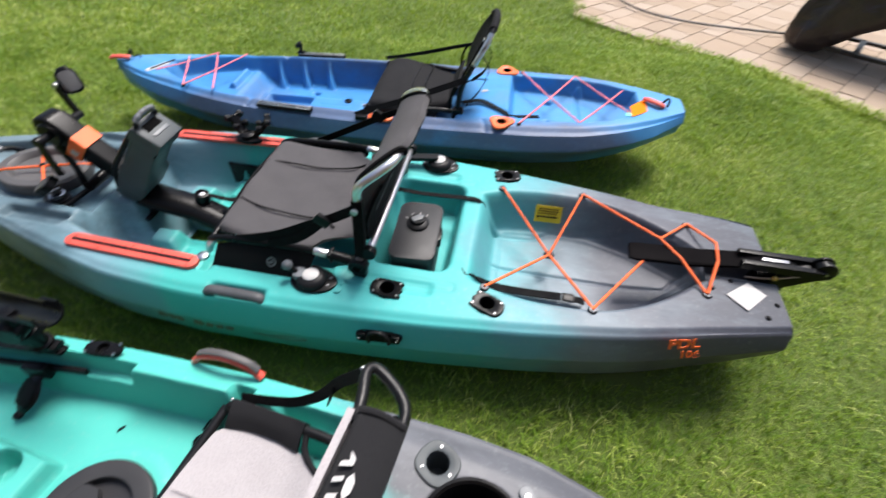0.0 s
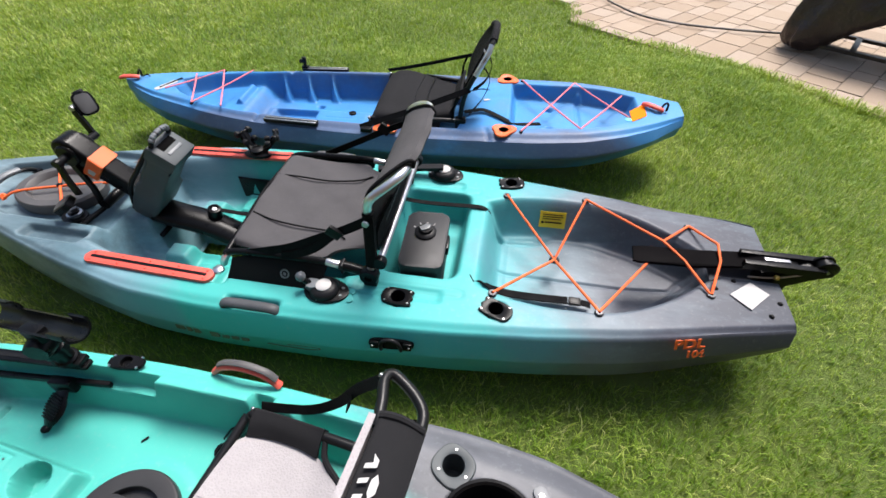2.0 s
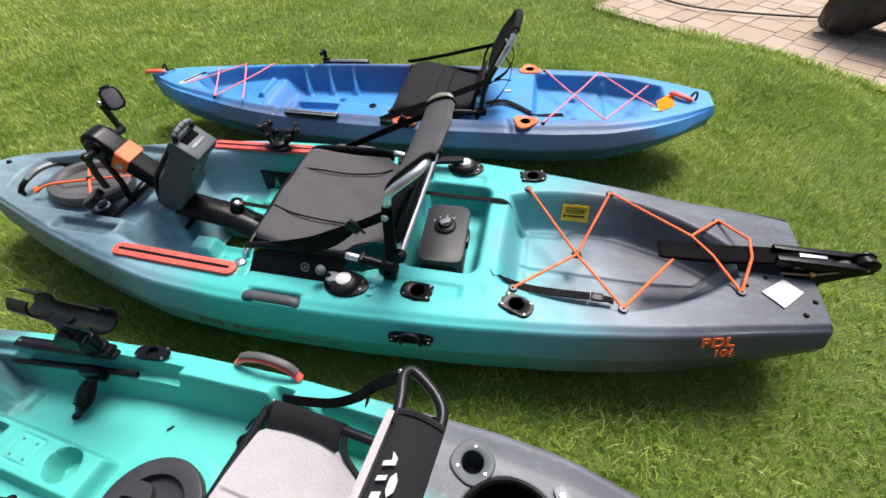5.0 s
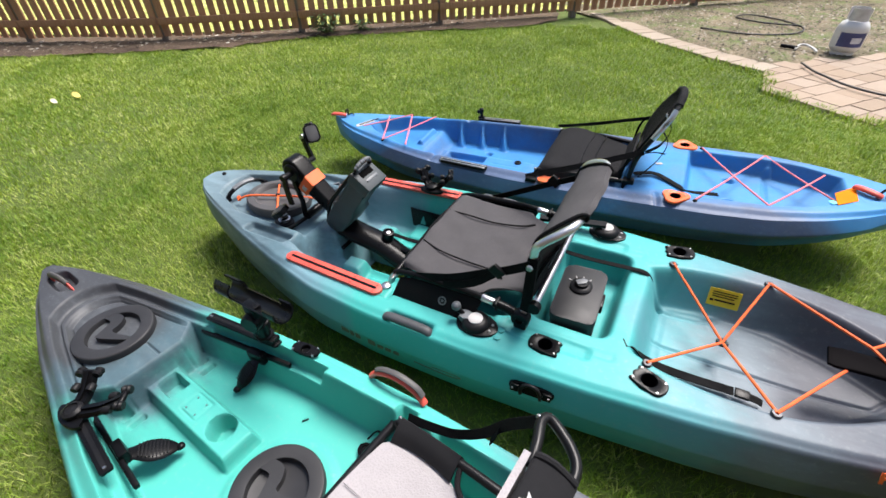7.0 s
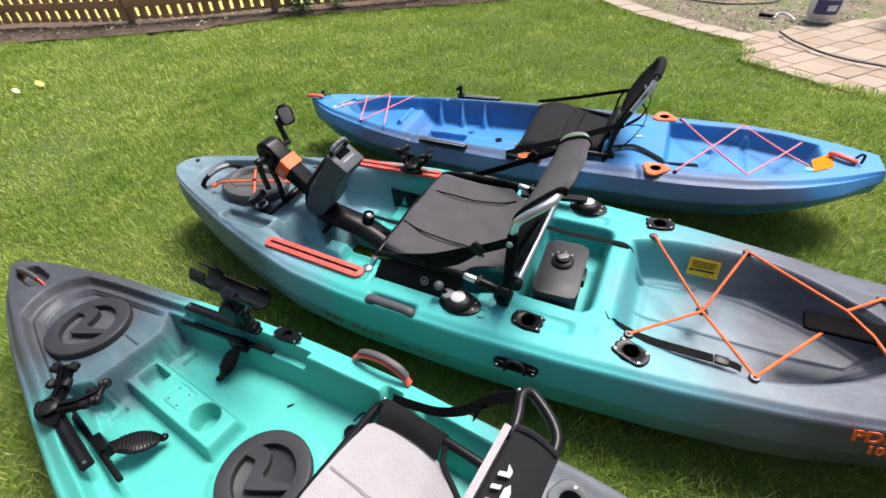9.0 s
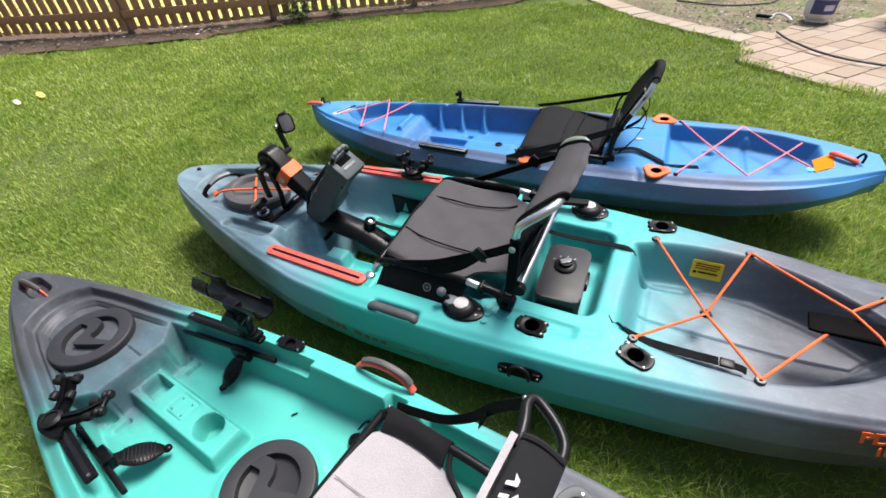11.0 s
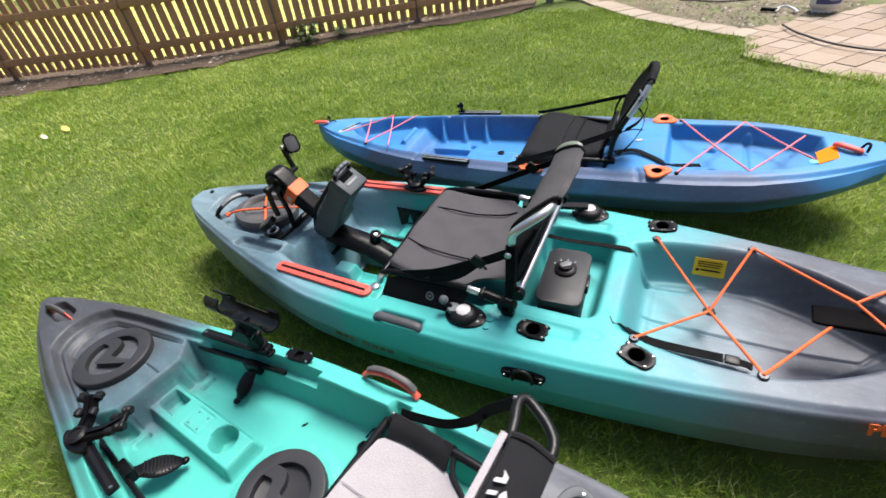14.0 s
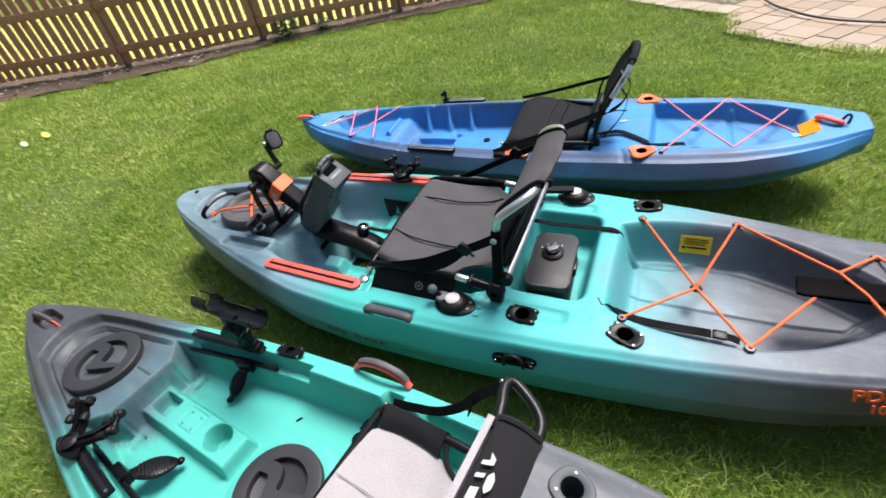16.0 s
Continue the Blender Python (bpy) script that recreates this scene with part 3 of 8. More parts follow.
# ---- hulls ----
def sd_box(u, v, u0, u1, v0, v1, r):
    """Signed distance to a rounded rectangle, negative inside."""
    cx, cy, hx, hy = (u0 + u1) / 2, (v0 + v1) / 2, (u1 - u0) / 2 - r, (v1 - v0) / 2 - r
    dx, dy = np.abs(u - cx) - hx, np.abs(v - cy) - hy
    return np.hypot(np.maximum(dx, 0), np.maximum(dy, 0)) + np.minimum(np.maximum(dx, dy), 0) - r


def sd_disc(u, v, cu, cv, r, stretch=1.0):
    return np.hypot((u - cu) / stretch, v - cv) - r


def sink(z, sd, floor, wall):
    """Lowers z to the floor inside a shape, with a sloping wall of that width."""
    t = ss(0, wall, -sd)
    return z * (1 - t) + np.minimum(z, floor) * t


def lift(z, sd, top, wall):
    t = ss(0, wall, -sd)
    return z * (1 - t) + np.maximum(z, top) * t


def hull_mesh(name, half, rim, keel, deck, section, u0, u1, nu, nv, hole=None, far=None, soften=2):
    """half, rim, keel: functions of u. deck(u, v, s, half, rim): height of the upper surface. section: (side factor, extra side, height factor)
    from the rim down to the keel. hole: (u0, u1, half width) cut right through."""
    us = np.linspace(u0, u1, nu)
    # closer stations towards the two rounded ends
    us = u0 + (u1 - u0) * (0.5 - 0.5 * np.cos(np.pi * np.linspace(0, 1, nu))) * 0.35 + (us - u0) * 0.65
    s = np.linspace(-1, 1, nv)
    U, S = np.meshgrid(us, s, indexing="ij")
    hb, rm = half(us)[:, None], rim(us)[:, None]
    fk = far(us) if far else np.ones_like(us)
    V = S * hb * np.where(S > 0, fk[:, None], 1.0)
    Z = deck(U, V, S, hb, rm)
    for _ in range(soften):                        # round the moulded edges
        Z[1:-1] = (Z[:-2] + 2 * Z[1:-1] + Z[2:]) / 4
        Z[:, 1:-1] = (Z[:, :-2] + 2 * Z[:, 1:-1] + Z[:, 2:]) / 4
    n = nu * nv
    co = [np.stack([U, V, Z], -1).reshape(-1, 3)]
    idx = np.arange(n).reshape(nu, nv)
    f = np.stack([idx[:-1, :-1], idx[1:, :-1], idx[1:, 1:], idx[:-1, 1:]], -1).reshape(-1, 4)
    uc, vc = (U[:-1, :-1] + U[1:, 1:]) / 2, (V[:-1, :-1] + V[1:, 1:]) / 2
    if hole:
        inside = (uc > hole[0]) & (uc < hole[1]) & (np.abs(vc) < hole[2])
        f = f[~inside.reshape(-1)]
    faces = [f]
    # outer skin, from the far rim round the keel to the near rim
    k = len(section)
    prof = [(1, *q) for q in section] + [(-1, *q) for q in reversed(section)]
    kz = keel(us)
    skin = []
    for sgn, fac, extra, hf in prof:
        taper = np.minimum(1.0, half(us) / 0.18)
        skin.append(np.stack([us, sgn * (half(us) * fac + extra * taper) * (fk if sgn > 0 else 1.0), kz + (rim(us) - kz) * hf], -1))
    skin = np.stack(skin, 1)                       # nu x 2k x 3
    skin[:, 0] = np.stack([U, V, Z], -1)[:, -1]
    skin[:, -1] = np.stack([U, V, Z], -1)[:, 0]
    m = 2 * k
    ids = n + np.arange(nu * m).reshape(nu, m)
    ids[:, 0], ids[:, -1] = idx[:, -1], idx[:, 0]
    co.append(skin.reshape(-1, 3))
    g = np.stack([ids[:-1, :-1], ids[1:, :-1], ids[1:, 1:], ids[:-1, 1:]], -1)
    if hole:
        c = (skin[:-1, :-1] + skin[1:, 1:]) / 2
        cut = (c[..., 0] > hole[0]) & (c[..., 0] < hole[1]) & (np.abs(c[..., 1]) < hole[2])
        g = g[~cut]
    faces.append(g.reshape(-1, 4))
    # the two end caps
    caps = []
    for e in (0, nu - 1):
        top, low = idx[e], ids[e][::-1]
        ti = np.linspace(0, nv - 1, m).round().astype(int)
        caps.append(np.stack([top[ti[:-1]], top[ti[1:]], low[1:], low[:-1]], -1))
    faces += caps
    me = raw_mesh(name, np.concatenate(co), np.concatenate(faces))
    bm = bmesh.new()
    bm.from_mesh(me)
    bmesh.ops.dissolve_degenerate(bm, dist=1e-6, edges=bm.edges)
    bmesh.ops.recalc_face_normals(bm, faces=bm.faces)
    loose = [q for q in bm.verts if not q.link_faces]
    bmesh.ops.delete(bm, geom=loose, context="VERTS")
    bm.to_mesh(me)
    bm.free()
    return me


def table(*pairs):
    xs, ys = [p[0] for p in pairs], [p[1] for p in pairs]

    def f(u):
        # smooth the broken line a little
        d = 0.05
        return sum(np.interp(u + o * d, xs, ys) for o in (-1, -0.5, 0, 0.5, 1)) / 5
    return f


# -- boat A: pedal boat with a grey bow and a charcoal stern
half_a = table((-0.02, 0.0), (0.03, 0.06), (0.08, 0.105), (0.23, 0.168), (0.56, 0.285), (0.87, 0.375), (1.19, 0.445), (1.5, 0.468), (1.95, 0.46), (2.34, 0.435), (2.67, 0.40), (2.96, 0.355), (3.1, 0.325), (3.25, 0.288), (3.42, 0.252), (3.5, 0.232), (3.6, 0.215))
rim_a = table((-0.1, 0.355), (0.5, 0.348), (1.2, 0.34), (4.0, 0.34))
keel_a = table((-0.1, 0.24), (0.0, 0.15), (0.15, 0.07), (0.45, 0.015), (0.9, 0.0), (2.9, 0.0), (3.1, 0.02), (3.3, 0.075), (3.5, 0.16), (3.7, 0.22))
well_a = table((2.3, 0.19), (2.43, 0.225), (2.52, 0.272), (2.68, 0.295), (2.87, 0.292), (2.98, 0.262), (3.09, 0.212), (3.21, 0.125), (3.30, 0.05), (3.6, 0.045))
SEC_A = [(1.0, 0.0, 1.0), (1.0, 0.003, 0.958), (1.0, 0.007, 0.942), (1.0, 0.011, 0.915), (1.0, 0.0265, 0.66), (1.0, 0.0282, 0.635), (1.0, 0.0288, 0.615), (1.0, 0.0280, 0.595), (1.0, 0.0262, 0.57), (1.0, 0.012, 0.31), (1.0, 0.009, 0.27), (0.99, 0.004, 0.22), (0.95, 0.0, 0.13), (0.86, 0.0, 0.06), (0.6, 0.0, 0.015), (0.3, 0.0, 0.004), (0.04, 0.0, 0.0)]


def deck_a(u, v, s, hb, rm):
    a = np.abs(v)
    z = rm + 0.004 * (1 - s * s) - 0.012 * ss(0.93, 1.0, np.abs(s))
    # bow dish round the hatch
    inner = np.maximum(a - np.minimum(hb - 0.06, 0.195), np.maximum(np.where(u < 0.70, (np.hypot((u - 0.70) / 0.50, v / 0.30) - 1.0) * 0.3, -0.3), u - 0.93))
    z = sink(z, inner, rm - 0.042, 0.026)
    # foot well
    w = np.interp(u, [0.85, 0.98, 1.2, 1.5, 2.2], [0.25, 0.30, 0.355, 0.385, 0.39])
    well = np.maximum(a - w, np.maximum(0.90 - u, u - 1.56))
    z = sink(z, well, 0.145, 0.095)
    # ledges at the sides of the foot well and a hump round the drive
    z = lift(z, np.maximum(np.abs(a - 0.29) - 0.05, np.maximum(0.96 - u, u - 1.16)), 0.19, 0.05)
    z = lift(z, sd_box(u, v, 0.88, 1.07, -0.13, 0.13, 0.05), 0.29, 0.06)
    z = lift(z, sd_box(u, v, 0.98, 1.52, -0.135, 0.135, 0.04), 0.16, 0.03)
    z = sink(z, sd_box(u, v, 1.06, 1.53, -0.105, 0.105, 0.03), 0.005, 0.02)
    # moulded dents on the side decks beside the bow hatch
    for sg in (1, -1):
        z = sink(z, sd_box(u + 0.25 * (sg * v - 0.25), sg * v, 0.62, 0.90, 0.222, 0.292, 0.02), rm - 0.03, 0.016)
    # heel blocks on both sides of the drive well
    for sg in (1, -1):
        z = lift(z, sd_box(u, sg * v, 1.10, 1.24, 0.085, 0.20, 0.02), 0.205, 0.025)
        z = lift(z, sd_box(u, sg * v, 1.26, 1.40, 0.15, 0.30, 0.02), 0.175, 0.025)
    # under the seat
    seat = sd_box(u, v, 1.54, 2.03, -0.27, 0.27, 0.05)
    z = sink(z, seat, 0.15, 0.05)
    z = sink(z, sd_box(u, v, 1.55, 1.98, -0.33, 0.33, 0.03), 0.315, 0.02)
    # tray for the battery box
    z = sink(z, sd_box(u, v, 2.08, 2.37, -0.225, 0.265, 0.05), 0.20, 0.035)
    # shallow recesses beside it
    for sg in (1, -1):
        z = sink(z, sd_box(u, sg * v, 2.02, 2.33, 0.275, 0.335, 0.012), rm - 0.006 + 0 * u, 0.008)
    # tank well
    wl = np.maximum(a - well_a(u), np.maximum(2.435 - u, u - 3.31))
    z = sink(z, wl, 0.185 + 0.03 * ss(2.95, 3.3, u), 0.085)
    fl = np.maximum(a - well_a(u) + 0.09, np.maximum(2.53 - u, u - 3.28))
    z = sink(z, fl, 0.177 + 0.03 * ss(2.95, 3.3, u), 0.02)
    # panel lines pressed into its floor
    z = z - 0.011 * ss(0, 0.005, 0.0065 - np.abs(v + 0.022 - 0.045 * ss(3.17, 3.225, u))) * (u > 2.51) * (u < 3.225)
    zig = np.interp(u, [2.50, 2.66, 2.74, 2.90, 3.07, 3.19, 3.23], [0.150, 0.165, 0.208, 0.214, 0.187, 0.130, 0.095])
    z = z - 0.010 * ss(0, 0.005, 0.006 - np.abs(v - zig)) * (u > 2.50) * (u < 3.23)
    z = z - 0.035 * ss(0, 0.012, -sd_disc(u, v, 2.50, 0.155, 0.024))
    for ur, vr in ((2.521, -0.328), (2.527, 0.362), (2.183, -0.332)):
        z = z - 0.11 * ss(0, 0.008, -sd_disc(u, v, ur, vr, 0.034))
    # notch for the rudder
    z = sink(z, np.maximum(a - 0.045, 3.28 - u), 0.275, 0.02)
    # side grips
    for uc in (1.69,):
        z = sink(z, np.maximum(np.abs(u - uc) - 0.10, hb - 0.05 - a), rm - 0.055, 0.02)
    for sg in (1, -1):
        z = z - 0.004 * ss(0, 0.003, 0.004 - np.abs(sd_box(u, sg * v, 2.05, 2.40, 0.268, 0.30, 0.008)))
    return z


kayak_a = thing("pedal_kayak", AT_A, label="teal and grey plastic pedal fishing kayak lying on the lawn", category="kayak", group="kayaks on the lawn")
hull_a = part_mesh("hull", hull_mesh("hull", half_a, rim_a, keel_a, deck_a, SEC_A, 0.02, 3.50, 640, 200, hole=(1.10, 1.49, 0.078), far=table((0.0, 1.0), (3.15, 1.0), (3.42, 1.13), (3.7, 1.15))), M_HULL_A, kayak_a, "rotomoulded teal hull fading to blue-grey bow and charcoal stern")

# -- boat B: green boat with a charcoal bow
half_b = table((-0.15, 0.0), (-0.09, 0.03), (0.0, 0.085), (0.1, 0.125), (0.36, 0.205), (0.52, 0.24), (0.7, 0.28), (0.95, 0.33), (1.1, 0.352), (1.27, 0.375), (1.58, 0.405), (1.9, 0.42), (2.2, 0.435), (2.4, 0.428), (2.6, 0.385), (2.9, 0.31), (3.1, 0.24), (3.3, 0.13))
rim_b = table((-0.2, 0.35), (0.2, 0.34), (0.6, 0.325), (1.2, 0.325), (4, 0.325))
keel_b = table((-0.2, 0.22), (-0.08, 0.13), (0.1, 0.05), (0.4, 0.0), (2.6, 0.0), (3.0, 0.05), (3.3, 0.15))
SEC_B = [(1.0, 0.0, 1.0), (1.0, 0.010, 0.90), (1.0, 0.024, 0.79), (1.0, 0.038, 0.66), (1.0, 0.043, 0.54), (1.0, 0.038, 0.43), (0.98, 0.018, 0.31), (0.90, 0.0, 0.18), (0.72, 0.0, 0.06), (0.35, 0.0, 0.01), (0.04, 0.0, 0.0)]


def deck_b(u, v, s, hb, rm):
    a = np.abs(v)
    z = rm + 0.006 * (1 - s * s) - 0.026 * ss(0.80, 1.0, np.abs(s)) ** 1.5
    # egg-shaped dish with the bow hatch
    dish = np.maximum(a - (hb - 0.046), np.maximum(np.where(u < 0.52, (np.hypot((u - 0.52) / 0.345, v / 0.215) - 1.0) * 0.2, -0.2), u - 0.84))
    z = sink(z, dish, rm - 0.030, 0.018)
    z = z + 0.011 * ss(0.0, 0.009, 0.013 - np.abs(dish + 0.036)) * (1 - ss(0.60, 0.68, u))
    z = z - 0.010 * ss(0.0, 0.005, 0.006 - np.abs(dish + 0.056)) * (1 - ss(0.60, 0.68, u))
    # short groove behind the hatch
    z = z - 0.008 * ss(0, 0.004, 0.006 - np.abs(v - 0.04)) * (u > 0.615) * (u < 0.70)
    # handle recess at the tip
    z = sink(z, sd_box(u, v, -0.03, 0.13, -0.042, 0.042, 0.04), rm - 0.032, 0.015)
    # cockpit
    w = np.interp(u, [0.5, 0.64, 0.9, 1.2, 1.55, 2.1], [0.17, 0.19, 0.255, 0.30, 0.335, 0.345])
    pit = np.maximum(a - w, np.maximum(0.712 + 0.9 * np.minimum(0.0, 0.12 - a) * (a < 0.2) - u, u - 2.02))
    z = sink(z, pit, 0.165, 0.036)
    # upper ledge of the side wall, narrower towards the seat
    ledge = np.maximum(np.abs(a - w + 0.005) - 0.03, np.maximum(0.76 - u, u - 1.275))
    z = sink(z, ledge, 0.258, 0.016)
    step = np.maximum(np.abs(a - w - 0.01) - 0.028, np.maximum(1.56 - u, u - 1.63))
    z = sink(z, step, 0.22, 0.025)
    step = np.maximum(np.abs(a - w - 0.005) - 0.03, np.maximum(1.70 - u, u - 2.02))
    z = sink(z, step, 0.245, 0.025)
    # raised console with tray, plate and cup
    z = lift(z, sd_box(u, v, 0.66, 1.20, -0.066, 0.076, 0.010), 0.22, 0.018)
    z = sink(z, sd_box(u, v, 0.752, 0.842, -0.026, 0.046, 0.006), 0.172, 0.006)
    z = z - 0.005 * ss(0, 0.003, 0.004 - np.abs(sd_box(u, v, 0.905, 0.99, -0.026, 0.046, 0.006)))
    z = sink(z, sd_disc(u, v, 1.086, 0.012, 0.047), 0.145, 0.007)
    # two slots pressed in beside it
    for uc in (0.735, 0.785):
        z = z - 0.016 * ss(0, 0.007, -sd_box(u, a, uc - 0.012, uc + 0.012, 0.10, 0.165, 0.010))
    # raised round base of the middle hatch
    z = lift(z, sd_disc(u, v, 1.382, -0.005, 0.185), 0.174, 0.03)
    z = sink(z, sd_disc(u, v, 1.382, -0.005, 0.12), 0.155, 0.02)
    # seat floor
    z = lift(z, sd_box(u, v, 1.64, 2.05, -0.26, 0.26, 0.03), 0.18, 0.03)
    for sg in (1, -1):
        z = z - 0.11 * ss(0, 0.008, -sd_disc(u, sg * v, 2.165, 0.335, 0.042))
    # rear tank well
    z = sink(z, sd_disc(u, v, 2.285, 0.205, 0.128), 0.20, 0.02)
    tank = sd_box(u, v, 2.50, 3.0, -0.225, 0.225, 0.15)
    z = sink(z, tank, 0.15, 0.05)
    z = lift(z, np.abs(tank + 0.0) - 0.012, rm + 0.004, 0.008)
    return z


kayak_b = thing("green_kayak", AT_B, label="green plastic fishing kayak with charcoal bow on the grass", category="kayak", group="kayaks on the lawn")
part_mesh("hull", hull_mesh("hull", half_b, rim_b, keel_b, deck_b, SEC_B, -0.10, 3.22, 760, 250, soften=1), M_HULL_B, kayak_b, "rotomoulded bright green hull fading to charcoal ends")

# -- boat C: blue boat
half_c = table((0.0, 0.0), (0.12, 0.02), (0.2, 0.07), (0.335, 0.135), (0.73, 0.245), (1.1, 0.315), (1.54, 0.35), (1.9, 0.362), (2.245, 0.355), (2.6, 0.345), (2.85, 0.322), (3.05, 0.265), (3.22, 0.185), (3.33, 0.115), (3.42, 0.06))
rim_c = table((0.0, 0.345), (0.4, 0.325), (0.9, 0.305), (2.0, 0.305), (2.6, 0.31), (3.4, 0.335))
keel_c = table((0.0, 0.24), (0.12, 0.18), (0.3, 0.09), (0.7, 0.02), (1.2, 0.0), (2.5, 0.0), (2.9, 0.04), (3.15, 0.10), (3.4, 0.20))
SEC_C = [(1.0, 0.0, 1.0), (1.0, 0.012, 0.925), (1.0, 0.043, 0.72), (1.0, 0.046, 0.69), (1.0, 0.044, 0.665), (0.98, 0.032, 0.63), (0.93, 0.010, 0.47), (0.78, 0.0, 0.18), (0.62, 0.0, 0.06), (0.38, 0.0, 0.015), (0.04, 0.0, 0.0)]


def deck_c(u, v, s, hb, rm):
    a = np.abs(v)
    z = rm + 0.004 * (1 - s * s) - 0.018 * ss(0.86, 1.0, np.abs(s))
    # bow well and foot well in one, with a sloping bulkhead between them
    w = np.interp(u, [0.42, 0.5, 0.6, 0.73, 0.9, 1.3, 1.7, 2.2], [0.03, 0.10, 0.152, 0.198, 0.238, 0.282, 0.298, 0.288])
    floor = 0.232 - 0.082 * ss(0.87, 0.99, u)
    z = sink(z, np.maximum(a - w, np.maximum(0.44 - u, u - 2.20)), floor, 0.04)
    z = lift(z, sd_box(u, v, 0.808, 0.852, -0.05, 0.165, 0.004), 0.262, 0.008)
    # ribs on the walls
    for uc in (1.01, 1.165, 1.32):
        rib = np.maximum(np.abs(u - uc - 0.35 * (w - a)) - 0.022, np.maximum(a - w + 0.002, w - 0.115 - a))
        z = lift(z, rib, 0.165 + 0.135 * np.clip((a - w + 0.105) / 0.105, 0, 1) ** 0.8, 0.012)
    # raised console with a long recess and a pad
    z = lift(z, sd_box(u, v, 0.96, 1.62, -0.20, 0.075, 0.02), 0.165, 0.02)
    z = sink(z, sd_box(u, v, 1.01, 1.285, -0.068, 0.045, 0.008), 0.125, 0.010)
    z = lift(z, sd_box(u, v, 1.07, 1.12, -0.085, -0.052, 0.006), 0.165, 0.008)
    z = z - 0.005 * ss(0, 0.004, 0.005 - np.abs(sd_box(u, v, 1.345, 1.535, -0.02, 0.058, 0.01)))
    z = z - 0.03 * ss(0, 0.010, -sd_disc(u, v, 1.275, 0.118, 0.022))
    # seat shelf
    z = lift(z, sd_box(u, v, 1.74, 2.2, -0.25, 0.25, 0.04), 0.16, 0.04)
    # tank well with a cross groove and two cheeks
    inner = np.interp(u, [2.4, 2.5, 2.85, 3.0, 3.1, 3.18], [0.235, 0.250, 0.235, 0.20, 0.15, 0.11])
    tank = np.maximum(a - inner, np.maximum(2.47 - u, u - 3.16))
    z = sink(z, tank, 0.228 + 0.02 * ss(2.95, 3.16, u), 0.026)
    z = lift(z, np.maximum(np.abs(u - 2.865) - 0.03, inner - 0.045 - a), 0.285, 0.02)
    z = z - 0.010 * ss(0, 0.006, 0.010 - np.abs(u - 2.858)) * (a < 0.19)
    z = z - 0.03 * ss(0, 0.010, -sd_disc(u, v, 2.693, 0.105, 0.028))
    z = z - 0.03 * ss(0, 0.010, -sd_disc(u, v, 2.692, -0.118, 0.028))
    for vr in (-0.290, 0.292):
        z = z - 0.09 * ss(0, 0.008, -sd_disc(u, v, 2.44, vr, 0.036))
    # seam in the side deck
    z = z - 0.016 * ss(0, 0.006, 0.009 - np.abs(u - 2.36 - 0.3 * (a - 0.33))) * (a > 0.27)
    z = z - 0.014 * ss(0, 0.006, 0.012 - np.abs(u - 1.06 + 0.25 * (a - 0.28))) * (a > 0.235)
    return z


kayak_c = thing("blue_kayak", AT_C, label="blue plastic sit-on-top kayak lying on the lawn", category="kayak", group="kayaks on the lawn")
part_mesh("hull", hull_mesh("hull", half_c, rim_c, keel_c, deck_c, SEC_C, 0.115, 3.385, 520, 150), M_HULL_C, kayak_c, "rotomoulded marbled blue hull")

# ---- fence ----
def fence():
    segs = list(zip(FENCE_LINE, FENCE_LINE[1:]))
    f = thing("picket_fence", Matrix.Identity(4), label="brown stained picket fence with horizontal rails and grey posts", category="fence")
    slat_me = {}
    for i, (a, b) in enumerate(segs):
        a, b = Vector((*a, 0)), Vector((*b, 0))
        d = b - a
        length, yaw = d.length, math.degrees(math.atan2(d.y, d.x))
        seen = -9.6 < (a.x + b.x) / 2 < 0.8
        # the post at the start of each bay, a little behind the slats
        bm = box((0.10, 0.10, 1.45), (0, 0, 0.69), 0.008)
        bm.transform(pose(a.x - 0.03, a.y + 0.075, 0, 0, 1.5 * math.sin(i * 5), yaw))
        part("post", bm, M_POST, f)
        nrm = Vector((-d.y, d.x, 0)).normalized()
        for h in (0.285, 0.86):
            bm = box((length - 0.02, 0.035, 0.095), (length / 2, 0, h), 0.004)
            bm.transform(pose(a.x - 0.022 * nrm.x, a.y - 0.022 * nrm.y, 0, 0, 0, yaw))
            part("rail", bm, M_FENCE, f)
        n = int(length / 0.142)
        joined = None
        for j in range(n):
            p = a + d * ((j + 0.5) / n)
            jig = 0.012 * math.sin(j * 12.9 + i * 3.1)
            m = pose(p.x + 0.01 * nrm.x, p.y + 0.01 * nrm.y, 0.075 + jig, 0, 0.7 * math.sin(j * 7.7), yaw)
            if seen:
                if "slat" not in slat_me:
                    bm = plate([(-0.050, 0), (0.050, 0), (0.050, 1.10), (0.024, 1.19), (-0.024, 1.19), (-0.050, 1.10)], 0.019)
                    bm.transform(pose(0, 0, 0, 90, 0, 0))
                    bmesh.ops.recalc_face_normals(bm, faces=bm.faces)
                    me = bpy.data.meshes.new("slat")
                    bm.to_mesh(me)
                    bm.free()
                    me.materials.append(M_FENCE)
                    slat_me["slat"] = me
                ob = new("slat", slat_me["slat"])
                ob.parent = f
                ob.matrix_basis = m
            else:
                own = bmesh.new()
                own.from_mesh(slat_me["slat"]) if "slat" in slat_me else merge(own, plate([(-0.046, 0), (0.046, 0), (0.046, 1.19), (-0.046, 1.19)], 0.019))
                if "slat" not in slat_me:
                    own.transform(pose(0, 0, 0, 90, 0, 0))
                own.transform(m)
                joined = merge(joined, own) if joined is not None else own
        if joined is not None:
            ob = part("far_slats", joined, M_FENCE, f, smooth=False)
            ob["kind"] = "stuff"
    return f


fence()


